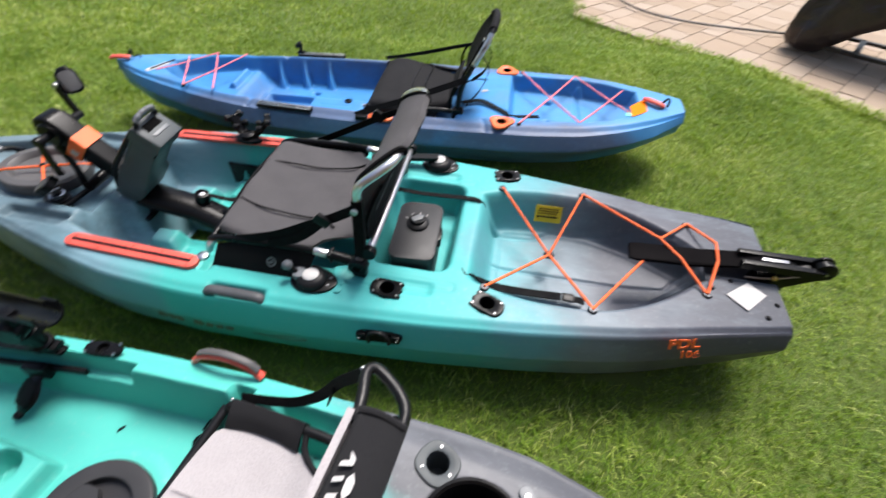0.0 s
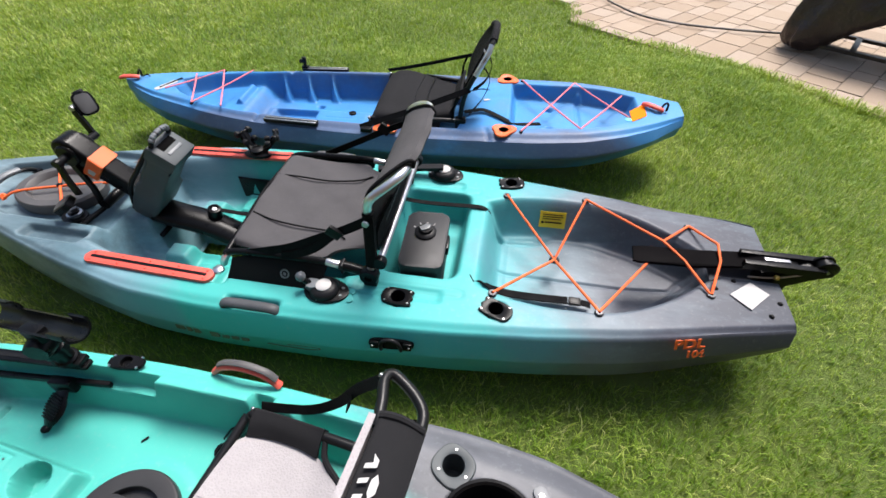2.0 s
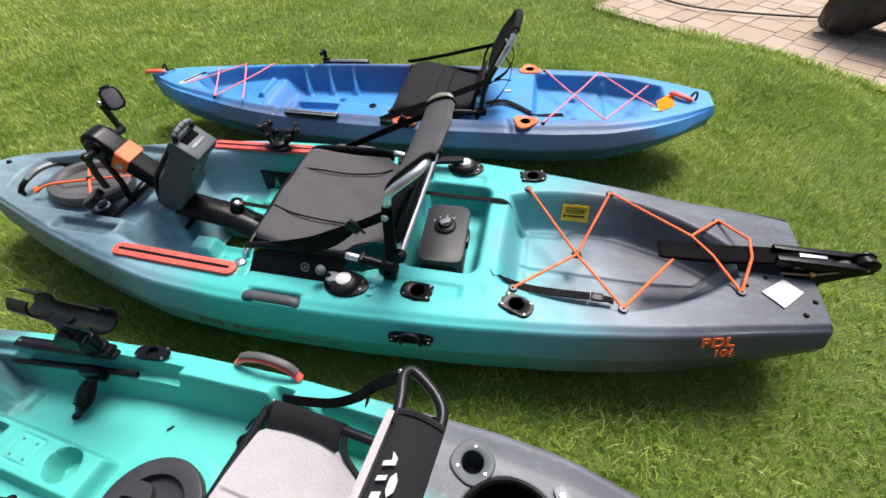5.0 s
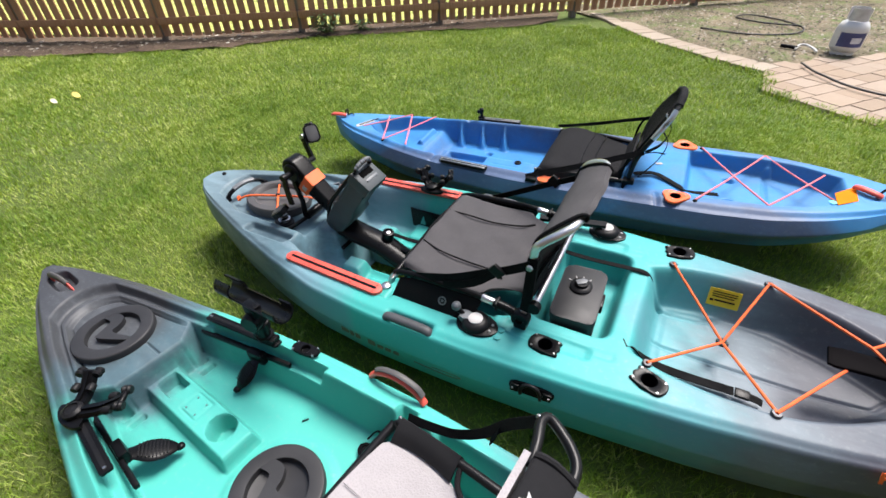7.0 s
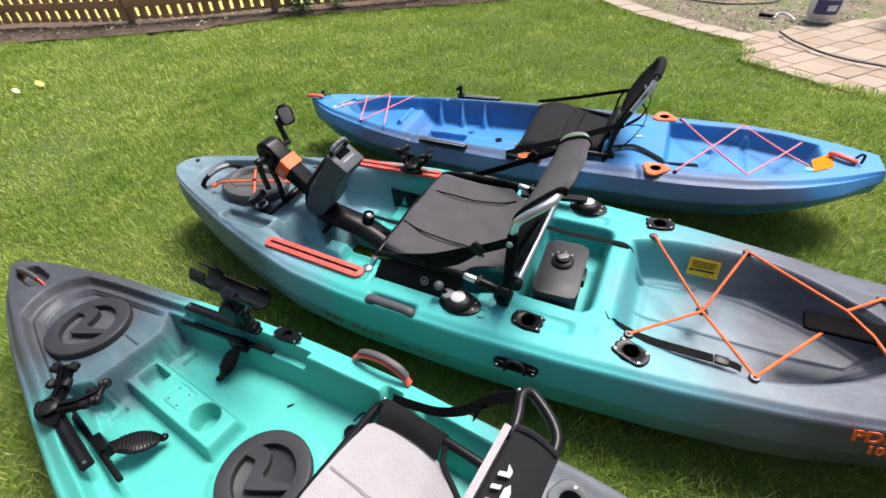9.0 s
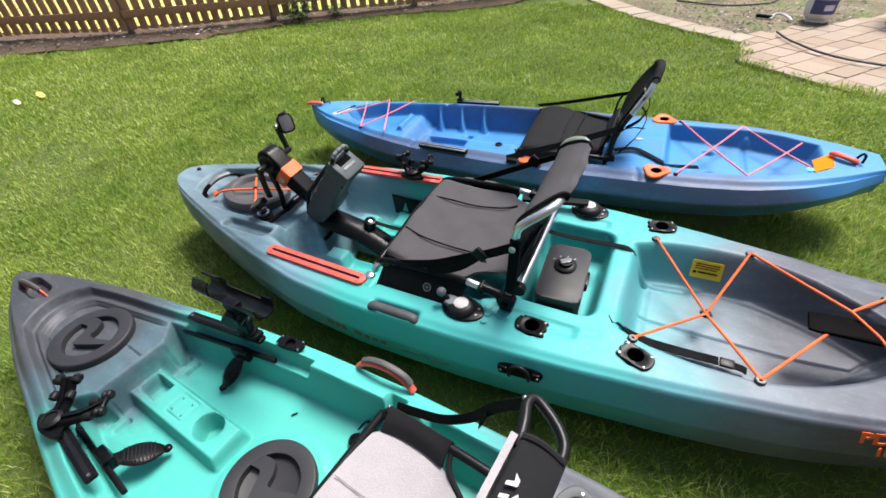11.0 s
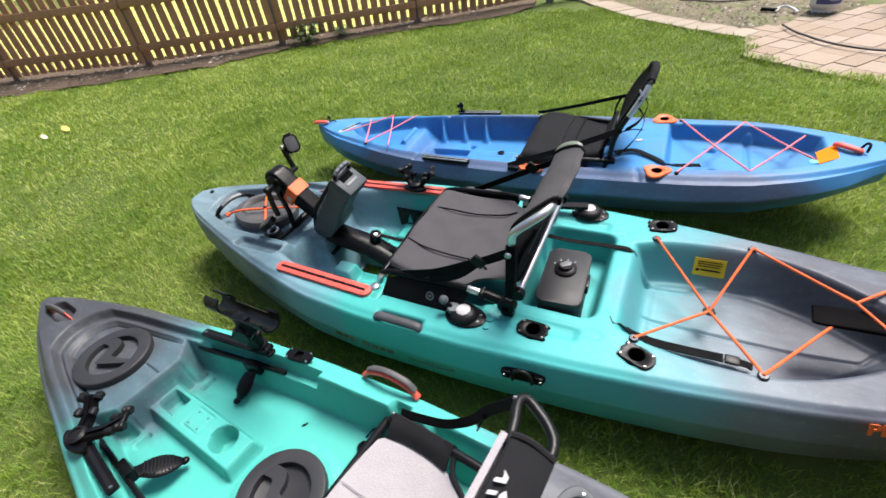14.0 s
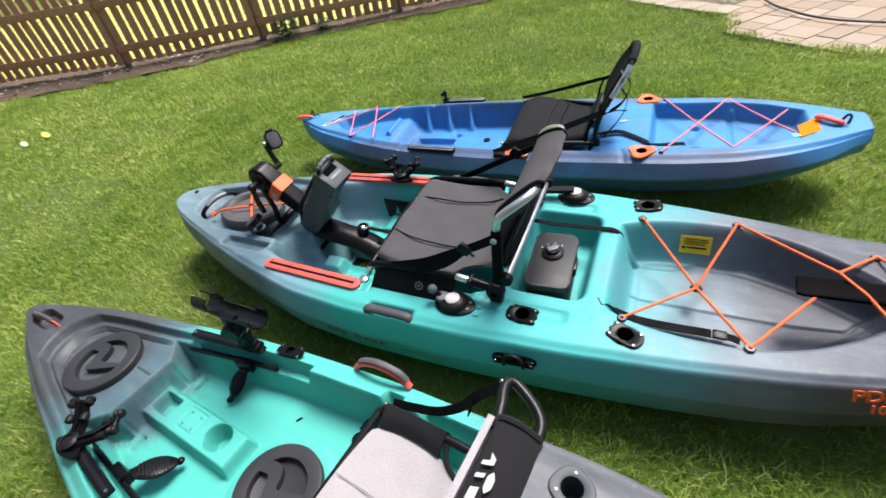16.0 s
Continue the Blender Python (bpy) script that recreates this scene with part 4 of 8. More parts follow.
# ---- patio: pavers in rows running away from the lawn ----
def patio():
    base = thing("patio", Matrix.Identity(4), label="patio of tan concrete pavers with dark sand joints", category="patio", kind="structure")
    lo = bmesh.new()
    c, e1, e2 = PATIO_CORNER, PATIO_E1, PATIO_E2
    vs = [lo.verts.new((q.x, q.y, 0.001)) for q in (c + e1 * 0.08, c + e2 * 6 + e1 * 0.08, c + e2 * 6 + e1 * 5.2, Vector((6.2, 9.4)), Vector((4.0, 9.0)), Vector((3.1, 7.2)), Vector((1.72, 6.42)), Vector((1.52, 5.62)))]
    lo.faces.new(vs)
    part("joint_sand", lo, M_JOINT, base, "dark sand between the pavers", smooth=False)
    r = random.Random(11)
    cache = {}
    pos2 = -0.75
    row = 0
    while pos2 < 5.2:
        w = (0.19, 0.29, 0.19, 0.24)[row % 4]
        pos1 = 0.0
        first = True
        while pos1 < 4.9:
            ln = r.choice((0.24, 0.29, 0.34, 0.39, 0.44)) * (0.75 if first else 1)
            first = False
            q = c + e1 * (pos1 + ln / 2) + e2 * (pos2 + w / 2)
            ok = bool(in_patio(np.array(q.x), np.array(q.y), -0.02)) or bool(in_patio(np.array(q.x + 0.22), np.array(q.y), -0.02))
            if ok:
                key = (round(ln, 3), w)
                if key not in cache:
                    bm = plate(rounded(ln - 0.010, w - 0.010, 0.014, 2), 0.045, bevel=0.004)
                    bmesh.ops.recalc_face_normals(bm, faces=bm.faces)
                    me = bpy.data.meshes.new("paver")
                    bm.to_mesh(me)
                    bm.free()
                    me.materials.append(M_PAVER)
                    cache[key] = me
                me = cache[key]
                lx = 1.46 + (q.y - 5.5) * 0.22
                if q.x < lx + 0.35:                 # cut along the lawn's curve
                    if q.x < lx - 0.24:
                        pos1 += ln
                        continue
                    bm = bmesh.new()
                    bm.from_mesh(me)
                    turn = pose(q.x, q.y, 0, 0, 0, math.degrees(math.atan2(e1.y, e1.x)))
                    inv = turn.inverted()
                    bmesh.ops.bisect_plane(bm, geom=bm.verts[:] + bm.edges[:] + bm.faces[:], plane_co=inv @ Vector((lx, q.y, 0)), plane_no=inv.to_3x3() @ Vector((1, -0.22, 0)), clear_inner=True)
                    bmesh.ops.holes_fill(bm, edges=[e for e in bm.edges if e.is_boundary])
                    bmesh.ops.recalc_face_normals(bm, faces=bm.faces)
                    me = bpy.data.meshes.new("cut_paver")
                    bm.to_mesh(me)
                    bm.free()
                    me.materials.append(M_PAVER)
                ob = new("paver", me)
                ob.parent = base
                ob.matrix_basis = pose(q.x, q.y, 0.008 + r.uniform(-0.002, 0.002), r.uniform(-0.4, 0.4), r.uniform(-0.4, 0.4), math.degrees(math.atan2(e1.y, e1.x)))
            pos1 += ln
        pos2 += w
        row += 1
    # stone edging between lawn and gravel
    edge = thing("stone_edging", Matrix.Identity(4), label="curved row of pale edging stones beside the lawn", category="edging", kind="structure")
    pts = smooth_path([(x, y, 0) for x, y in EDGING], 12)
    d, run = 0.0, []
    for a, b in zip(pts, pts[1:]):
        run.append((d, a, b))
        d += (b - a).length
    t = 0.0
    while t < d - 0.1:
        seg = [q for q in run if q[0] <= t][-1]
        p = seg[1] + (seg[2] - seg[1]).normalized() * (t - seg[0])
        yaw = math.degrees(math.atan2(seg[2].y - seg[1].y, seg[2].x - seg[1].x))
        if "kerb" not in cache:
            bm = plate(rounded(0.196, 0.33, 0.015, 2), 0.08, bevel=0.008)
            bmesh.ops.recalc_face_normals(bm, faces=bm.faces)
            me = bpy.data.meshes.new("edging_stone")
            bm.to_mesh(me)
            bm.free()
            me.materials.append(M_KERB)
            cache["kerb"] = me
        ob = new("edging_stone", cache["kerb"])
        ob.parent = edge
        ob.matrix_basis = pose(p.x, p.y, 0.012 + r.uniform(-0.004, 0.004), r.uniform(-0.6, 0.6), r.uniform(-0.6, 0.6), yaw + r.uniform(-1, 1))
        t += 0.200


patio()


# ---- yard things ----
def gas_bottle():
    g = thing("gas_bottle", pose(2.60, 7.12, 0.02), label="white propane gas bottle with a worn blue sticker on the gravel", category="gas bottle")
    part("body", lathe([(0.10, 0.0), (0.115, 0.0), (0.12, 0.015), (0.115, 0.03), (0.135, 0.045), (0.152, 0.075), (0.155, 0.10), (0.155, 0.26), (0.150, 0.30), (0.125, 0.345), (0.07, 0.37), (0.03, 0.375)], 32), plain("white_enamel", (0.62, 0.61, 0.58), 0.35, var=0.08), g)
    bm = lathe([(0.035, 0.37), (0.035, 0.40), (0.02, 0.41), (0.02, 0.44), (0.03, 0.445), (0.03, 0.47), (0.0, 0.472)], 16)
    part("valve", bm, M_STEEL, g, "brass and steel valve")
    bm = bmesh.new()
    for a0, a1 in ((20, 160), (200, 340)):
        q = [(0.10 * math.cos(radians(t)), 0.10 * math.sin(radians(t)), 0.43) for t in np.linspace(a0, a1, 14)]
        sweep(q, [(-0.003, -0.07), (0.003, -0.07), (0.003, 0.06), (-0.003, 0.06)], up=(0, 0, 1), bm=bm)
    part("collar", bm, plain("collar_enamel", (0.55, 0.54, 0.52), 0.4), g, "open steel collar with hand holes")
    for nm, col, z0, z1, a0, a1, lab in (("sticker", (0.05, 0.06, 0.17), 0.10, 0.25, 215, 318, "worn dark blue sticker"), ("sticker_patch", (0.62, 0.62, 0.66), 0.14, 0.20, 262, 300, "pale patch on the sticker")):
        k = 0.1565 if nm == "sticker" else 0.1575
        bm = bmesh.new()
        rows = [[bm.verts.new((k * math.cos(radians(t)), k * math.sin(radians(t)), z)) for t in np.linspace(a0, a1, 16)] for z in (z0, (z0 + z1) / 2, z1)]
        for r0, r1 in zip(rows, rows[1:]):
            for i in range(15):
                bm.faces.new((r0[i], r0[i + 1], r1[i + 1], r1[i]))
        part(nm, bm, plain(nm + "_ink", col, 0.4), g, lab)


gas_bottle()


def hose(name, pts, r, material, label, z=0.0):
    h = thing(name, pose(pts[0][0], pts[0][1], z), label=label, category="hose")
    OFFSET[h.name] = Vector((pts[0][0], pts[0][1], z))
    part("tube", tube([(x, y, z + zz + r) for x, y, zz in pts], r, 8, 6), material, h)
    return h


M_HOSE = plain("dark_hose_rubber", (0.025, 0.022, 0.02), 0.5)
hose("garden_hose", [(2.03, 6.49, 0.03), (2.06, 6.2, 0.03), (2.12, 6.0, 0.03), (2.21, 5.76, 0.03), (2.36, 5.56, 0.03), (2.58, 5.41, 0.03), (2.82, 5.32, 0.03), (3.10, 5.25, 0.03), (3.38, 5.2, 0.03), (3.7, 5.17, 0.03), (4.2, 5.2, 0.03)], 0.011, M_HOSE, "thin dark hose lying in a curve across the pavers")
hose("coiled_hose", [(1.18, 8.2, 0.02), (1.72, 7.92, 0.02), (2.3, 8.05, 0.02), (2.52, 8.4, 0.03), (2.36, 8.95, 0.03), (2.0, 9.3, 0.03), (1.78, 9.05, 0.03), (2.05, 8.65, 0.04), (2.5, 8.45, 0.05)], 0.011, M_HOSE, "black hose loosely coiled on the gravel")


def nozzle():
    n = thing("hose_nozzle", pose(2.12, 7.15, 0.03), label="metal hose fitting with a bent white handle on the gravel", category="hose nozzle")
    part("grip", tube([(0.0, -0.02, 0.01), (0.05, 0.05, 0.04), (0.12, 0.03, 0.05), (0.18, -0.08, 0.03), (0.19, -0.14, 0.015)], 0.014, 8), plain("white_grip", (0.6, 0.6, 0.58), 0.4), n, "bent white handle")
    part("fitting", rod((-0.13, 0.10, 0.02), (0.02, 0.0, 0.02), 0.022), M_BLACK, n, "dark threaded fitting")


nozzle()


def covered_grill():
    g = thing("covered_grill", pose(3.98, 4.66, 0.03, 0, 0, 0), label="grill under a dark brown fabric cover standing on the pavers", category="grill")
    OFFSET[g.name] = Vector((0, 0, 0))
    cloth = Nodes("dark_cover_cloth", 0.38)
    c = cloth.coords()
    cloth.color(cloth.ramp(cloth.noise(c, 3, 4), [(0.3, (0.014, 0.010, 0.010)), (0.7, (0.048, 0.032, 0.030))]))
    cloth.bump(cloth.noise(c, 6, 4, 0.6), 0.7, 0.05)
    # hanging cover: an uneven skirt of folds over a rounded box
    n = 120
    levels = [(0.0, 0.86), (0.02, 0.97), (0.08, 1.06), (0.2, 1.10), (0.34, 1.08), (0.5, 1.04), (0.66, 1.02), (0.82, 1.02), (0.95, 1.0), (1.03, 0.90), (1.08, 0.6), (1.09, 0.0)]
    bm = bmesh.new()
    rows = []
    for z, k in levels:
        ring = []
        for i in range(n):
            t = 2 * math.pi * i / n
            ex = 0.55
            x = 0.52 * math.copysign(abs(math.cos(t)) ** ex, math.cos(t))
            y = 0.34 * math.copysign(abs(math.sin(t)) ** ex, math.sin(t))
            slack = max(0.0, 1 - z / 1.0)
            fold = 1 + (0.075 * math.sin(t * 5 + z * 3.1 + 0.6) + 0.05 * math.sin(t * 11 - z * 6) + 0.02 * math.sin(t * 23 + z * 9)) * slack ** 0.7
            # the hem hangs to the ground at one end and is gathered up at the other
            up = 0.72 * min(1.0, max(0.0, (x + 0.30) / 0.80)) ** 1.15
            sag = 0.05 * math.sin(t * 3 + 1.0) * slack + 0.02 * math.sin(t * 9) * slack
            ring.append(bm.verts.new((x * k * fold - 0.06 * slack ** 2 * (x < 0), y * k * fold, max(0.004, up + z * (1 - up / 1.09) + sag * min(1.0, up * 3 + 0.15)))))
        rows.append(ring)
    for r0, r1 in zip(rows, rows[1:]):
        for i in range(n):
            bm.faces.new((r0[i], r0[(i + 1) % n], r1[(i + 1) % n], r1[i]))
    bmesh.ops.remove_doubles(bm, verts=bm.verts, dist=1e-5)
    bm.transform(pose(0, 0, 0, 0, 0, -42))
    part("cover", bm, cloth.m, g, "creased dark brown cover")
    metal = plain("dark_metal", (0.05, 0.045, 0.04), 0.45, 0.6)
    rot = pose(0, 0, 0, 0, 0, -42)
    for x, y in ((-0.42, -0.24), (0.42, -0.24), (-0.42, 0.24), (0.42, 0.24)):
        bm = box((0.045, 0.045, 0.5 if x < 0 else 0.92), (x, y, 0.25 if x < 0 else 0.46), 0.004)
        bm.transform(rot)
        part("leg", bm, metal, g)
    for y in (-0.26, 0.26):
        bm = box((1.0, 0.05, 0.03), (0, y, 0.07), 0.004)
        bm.transform(rot)
        part("base_rail", bm, metal, g)
    for x in (-0.35, 0, 0.35):
        bm = box((0.05, 0.55, 0.02), (x, 0, 0.075), 0.004)
        bm.transform(rot)
        part("cross_bar", bm, metal, g)
    return g


covered_grill()


def patio_chair():
    metal = plain("brown_chair_metal", (0.03, 0.018, 0.015), 0.45)
    c = thing("patio_chair", pose(3.58, 7.05, 0.03, 0, 0, -25), label="dark brown metal patio chair with small castors", category="chair")
    OFFSET[c.name] = Vector((0, 0, 0))
    for x, y in ((-0.25, -0.25), (0.25, -0.25), (-0.25, 0.25), (0.25, 0.25)):
        leg = part("leg", rod((x, y, 0.05), (x * 0.95, y * 0.95, 0.42), 0.018), metal, c)
        part("castor", lathe([(0, -0.015), (0.025, -0.015), (0.028, 0), (0.025, 0.015), (0, 0.015)], 14, pose(x, y, 0.028, 90, 0, 30)), M_BLACK, leg, "small wheel")
    part("seat", box((0.58, 0.58, 0.08), (0, 0, 0.44), 0.02), plain("maroon_cushion", (0.06, 0.02, 0.018), 0.8), c, "dark maroon cushion")
    part("backrest", box((0.56, 0.05, 0.5), (0, 0.27, 0.72), 0.02, (-10, 0, 0)), metal, c)
    for x in (-0.28, 0.28):
        part("armrest", tube([(x, -0.25, 0.45), (x, -0.24, 0.62), (x, 0.0, 0.65), (x, 0.26, 0.63)], 0.017), metal, c)


patio_chair()


def toys():
    t = thing("sandbox_lid", pose(1.35, 10.85, 0.02, 0, 0, 25), label="bright green plastic tray lying on the gravel", category="tray")
    OFFSET[t.name] = Vector((0, 0, 0))
    green = plain("green_plastic", (0.03, 0.42, 0.14), 0.4)
    part("tray", lathe([(0.0, 0.02), (0.36, 0.02), (0.40, 0.10), (0.42, 0.10), (0.43, 0.085), (0.38, 0.0), (0.0, 0.0)], 30, Matrix.Diagonal((1, 0.6, 1, 1))), green, t)
    part("rim", tube([(0.43 * math.cos(a), 0.258 * math.sin(a), 0.10) for a in np.linspace(0, 2 * math.pi, 25)], 0.012, 8, 1), green, t)
    r = thing("toy_spade", pose(0.92, 10.45, 0.03, 0, 0, 70), label="small red plastic spade on the ground", category="toy")
    OFFSET[r.name] = Vector((0, 0, 0))
    part("blade", plate(rounded(0.10, 0.14, 0.03), 0.008, pose(0, 0, 0.02), 0.002), M_RED, r)
    part("handle", rod((0, 0.06, 0.015), (0, 0.30, 0.02), 0.012), M_RED, r)


toys()


def leaves():
    yl = plain("dry_yellow_leaf", (0.62, 0.50, 0.12), 0.7)
    wl = plain("pale_dry_leaf", (0.62, 0.58, 0.42), 0.7)
    for x, y, s, m, lab in ((-5.38, 3.51, 0.052, yl, "fallen yellow leaf on the grass"), (-5.43, 3.30, 0.040, wl, "fallen pale leaf on the grass")):
        f = thing("fallen_leaf", pose(x, y, float(ground_z(np.array(x), np.array(y))) + 0.05, 24, -12, 75), label=lab, category="leaf")
        OFFSET[f.name] = Vector((0, 0, 0))
        out = [(s * 0.6 * math.cos(t) * (1 + 0.12 * math.sin(5 * t)), s * math.sin(t)) for t in np.linspace(0, 2 * math.pi, 19)[:-1]]
        part("blade", plate(out, 0.002), m, f)
        part("stalk", rod((0, -s, 0), (0.005, -s * 1.6, 0.002), 0.002, 6), m, f)


leaves()


def weed(x, y, n, size, label):
    """A low leafy weed: many small bent leaves on thin stalks."""
    w = thing("leafy_weed", pose(x, y, 0.02), label=label, category="plant")
    OFFSET[w.name] = Vector((0, 0, 0))
    r = random.Random(int(x * 100))
    bm, st = bmesh.new(), bmesh.new()
    for i in range(n):
        a, rad, h = r.uniform(0, 6.28), size * r.random() ** 0.6, size * r.uniform(0.25, 1.15)
        p = Vector((rad * math.cos(a), rad * 0.7 * math.sin(a), h))
        if i % 4 == 0:
            rod((p.x * 0.2, p.y * 0.2, 0), p, 0.003, 5, st)
        d = Vector((math.cos(a + r.uniform(-1, 1)), math.sin(a + r.uniform(-1, 1)), r.uniform(-0.3, 0.4))).normalized()
        sd = d.cross(Vector((0, 0, 1))).normalized()
        ln, wd = r.uniform(0.05, 0.10), r.uniform(0.018, 0.03)
        q = [bm.verts.new(p + d * (ln * t) + sd * (wd * k) + Vector((0, 0, -0.25 * ln * t * t))) for t, k in ((0, 0), (0.4, 1), (1, 0), (0.4, -1))]
        bm.faces.new(q)
    m = plain("weed_leaf", (0.07, 0.12, 0.03), 0.6, var=0.5, scale=60)
    part("stalks", st, m, w)
    part("leaves", bm, m, w)


weed(-4.22, 6.78, 170, 0.24, "low green leafy weed at the foot of the fence post")
weed(-3.75, 7.05, 60, 0.14, "small green weed in the soil bed")


def bark_bits():
    n = 900
    t = rng.uniform(0, 1, n)
    x = -9.0 + 7.2 * t
    y = bed_front(x) + rng.uniform(0.05, 0.75, n)
    a, s = rng.uniform(0, 6.28, n), rng.uniform(0.008, 0.028, n)
    z = 0.03 + rng.uniform(0, 0.012, n)
    ca, sa = np.cos(a) * s, np.sin(a) * s
    c = np.stack([x, y, z], -1)
    e1, e2 = np.stack([ca, sa, 0.3 * ca], -1), np.stack([-sa * 0.5, ca * 0.5, 0.2 * sa], -1)
    up = np.stack([0 * s, 0 * s, s * 0.3], -1)
    co = np.stack([c - e1 - e2, c + e1 - e2, c + e1 + e2, c - e1 + e2, c + up], 1).reshape(-1, 3)
    i = np.arange(n)[:, None] * 5
    tri = np.concatenate([i + np.array([[0, 1, 4]]), i + np.array([[1, 2, 4]]), i + np.array([[2, 3, 4]]), i + np.array([[3, 0, 4]])], 1).reshape(-1, 3)
    m = Nodes("bark_chip", 0.9)
    m.color(m.ramp(m.n("ShaderNodeNewGeometry").outputs["Random Per Island"], [(0.0, (0.04, 0.028, 0.02)), (0.6, (0.12, 0.085, 0.06)), (0.9, (0.3, 0.26, 0.2)), (1.0, (0.5, 0.46, 0.4))]))
    ob = new("bark_litter", raw_mesh("bark_litter", co, tri))
    ob.data.materials.append(m.m)
    tagged(ob, "scattered bark chips and pebbles on the soil", "bark", kind="stuff")


bark_bits()


def pebbles():
    """Loose stones and dry bits lying on the gravel yard."""
    n = 5200
    y = rng.uniform(6.3, 11.2, n)
    x = rng.uniform(-1.0, 4.2, n)
    ok = (edging_front(x, y) > 0.46) & ~in_patio(x, y, 0.05)
    x, y = x[ok], y[ok]
    n = len(x)
    a, s = rng.uniform(0, 6.28, n), rng.uniform(0.006, 0.024, n)
    c = np.stack([x, y, 0.022 + 0 * x], -1)
    ca, sa = np.cos(a) * s, np.sin(a) * s
    e1, e2 = np.stack([ca, sa, 0 * s], -1), np.stack([-sa * 0.7, ca * 0.7, 0 * s], -1)
    up = np.stack([0.2 * ca, 0.2 * sa, s * 0.75], -1)
    co = np.stack([c - e1 - e2, c + e1 - e2 * 0.8, c + e1 * 0.8 + e2, c - e1 * 0.9 + e2, c + up], 1).reshape(-1, 3)
    i = np.arange(n)[:, None] * 5
    tri = np.concatenate([i + np.array([[0, 1, 4]]), i + np.array([[1, 2, 4]]), i + np.array([[2, 3, 4]]), i + np.array([[3, 0, 4]])], 1).reshape(-1, 3)
    m = Nodes("loose_gravel", 0.9)
    m.color(m.ramp(m.n("ShaderNodeNewGeometry").outputs["Random Per Island"], [(0.0, (0.03, 0.028, 0.018)), (0.4, (0.12, 0.10, 0.06)), (0.62, (0.09, 0.13, 0.03)), (0.8, (0.22, 0.19, 0.14)), (1.0, (0.40, 0.37, 0.32))]))
    ob = new("loose_gravel", raw_mesh("loose_gravel", co, tri))
    ob.data.materials.append(m.m)
    tagged(ob, "loose stones, dry leaves and small weeds on the gravel", "gravel", kind="stuff")


pebbles()

# ---- fittings of the pedal boat ----
def screw(bm, x, y, z, r=0.006):
    lathe([(0, 0.003), (r * 0.7, 0.003), (r, 0.0), (r, -0.003)], 8, Matrix.Translation((x, y, z)), bm)


def rod_holder(parent, u, v, z, yaw, plate_w=0.13, plate_h=0.085, hole=0.029, material=None, screws=3, outline=None, deep=0.10):
    """A flush rod holder: an oval plate round an open tube, with screws."""
    m = pose(u, v, z, 0, 0, yaw)
    bm = bmesh.new()
    n = len(outline) if outline else 32
    out = outline or [(plate_w / 2 * math.copysign(abs(math.cos(t)) ** 0.75, math.cos(t)), plate_h / 2 * math.copysign(abs(math.sin(t)) ** 0.75, math.sin(t))) for t in np.linspace(0, 2 * math.pi, n + 1)[:-1]]
    prof = [(1.0, 1, -0.004), (1.0, 1, 0.003), (0.95, 1, 0.006), (1.12, 0, 0.007), (1.0, 0, 0.005), (0.97, 0, -deep / 2), (0.9, 0, -deep)]
    rings = []
    for k, is_plate, zz in prof:
        ring = []
        for i in range(n):
            t = 2 * math.pi * i / n
            if is_plate:
                x, y = out[i * len(out) // n]
                x, y = x * k, y * k
            else:
                ox, oy = out[i * len(out) // n]
                t = math.atan2(oy, ox)
                x, y = hole * k * math.cos(t), hole * k * math.sin(t)
            ring.append(bm.verts.new((x, y, zz)))
        rings.append(ring)
    for r0, r1 in zip(rings, rings[1:]):
        for i in range(n):
            bm.faces.new((r0[i], r0[(i + 1) % n], r1[(i + 1) % n], r1[i]))
    bm.faces.new(rings[-1])
    bm.transform(m)
    h = part("rod_holder", bm, material or M_BLACK, parent, "black flush rod holder" if material is None else "")
    sc = bmesh.new()
    for i in range(screws):
        t = radians(i * 360 / screws + (0 if screws == 3 else 45))
        screw(sc, plate_w * (0.38 if screws == 3 else 0.54) * math.cos(t), plate_h * (0.37 if screws == 3 else 0.50) * math.sin(t), 0.006, 0.0045)
    sc.transform(m)
    part("screws", sc, M_STEEL, h)
    return h


M_EYE = plain("dull_eyelet_metal", (0.07, 0.07, 0.075), 0.45, 0.6)


def eyelet(parent, u, v, z, r=0.014, material=None):
    bm = lathe([(r, -0.002), (r, 0.003), (r * 0.8, 0.007), (r * 0.35, 0.007), (r * 0.3, 0.0), (0, 0.0)], 14, Matrix.Translation((u, v, z)))
    return part("eyelet", bm, material or M_EYE, parent)


Z_A = 0.344
A0, A1 = kayak_a, hull_a
FLUSH = [(p.x, p.y) for p in smooth_path([(-0.064, -0.034, 0), (-0.045, -0.043, 0), (0.035, -0.043, 0), (0.062, -0.032, 0), (0.072, 0.0, 0), (0.062, 0.032, 0), (0.035, 0.043, 0), (-0.045, 0.043, 0), (-0.064, 0.034, 0), (-0.058, 0.018, 0), (-0.066, 0.0, 0), (-0.058, -0.018, 0), (-0.064, -0.034, 0)], 4)][:-1]
FLUSH = [(0.82 * x, 0.82 * y) for x, y in FLUSH]
for u, v, yaw in ((2.521, -0.328, -22), (2.527, 0.362, 12), (2.183, -0.332, 177)):
    rod_holder(A0, u, v, Z_A, yaw, 0.107, 0.070, 0.025, outline=FLUSH, screws=4)


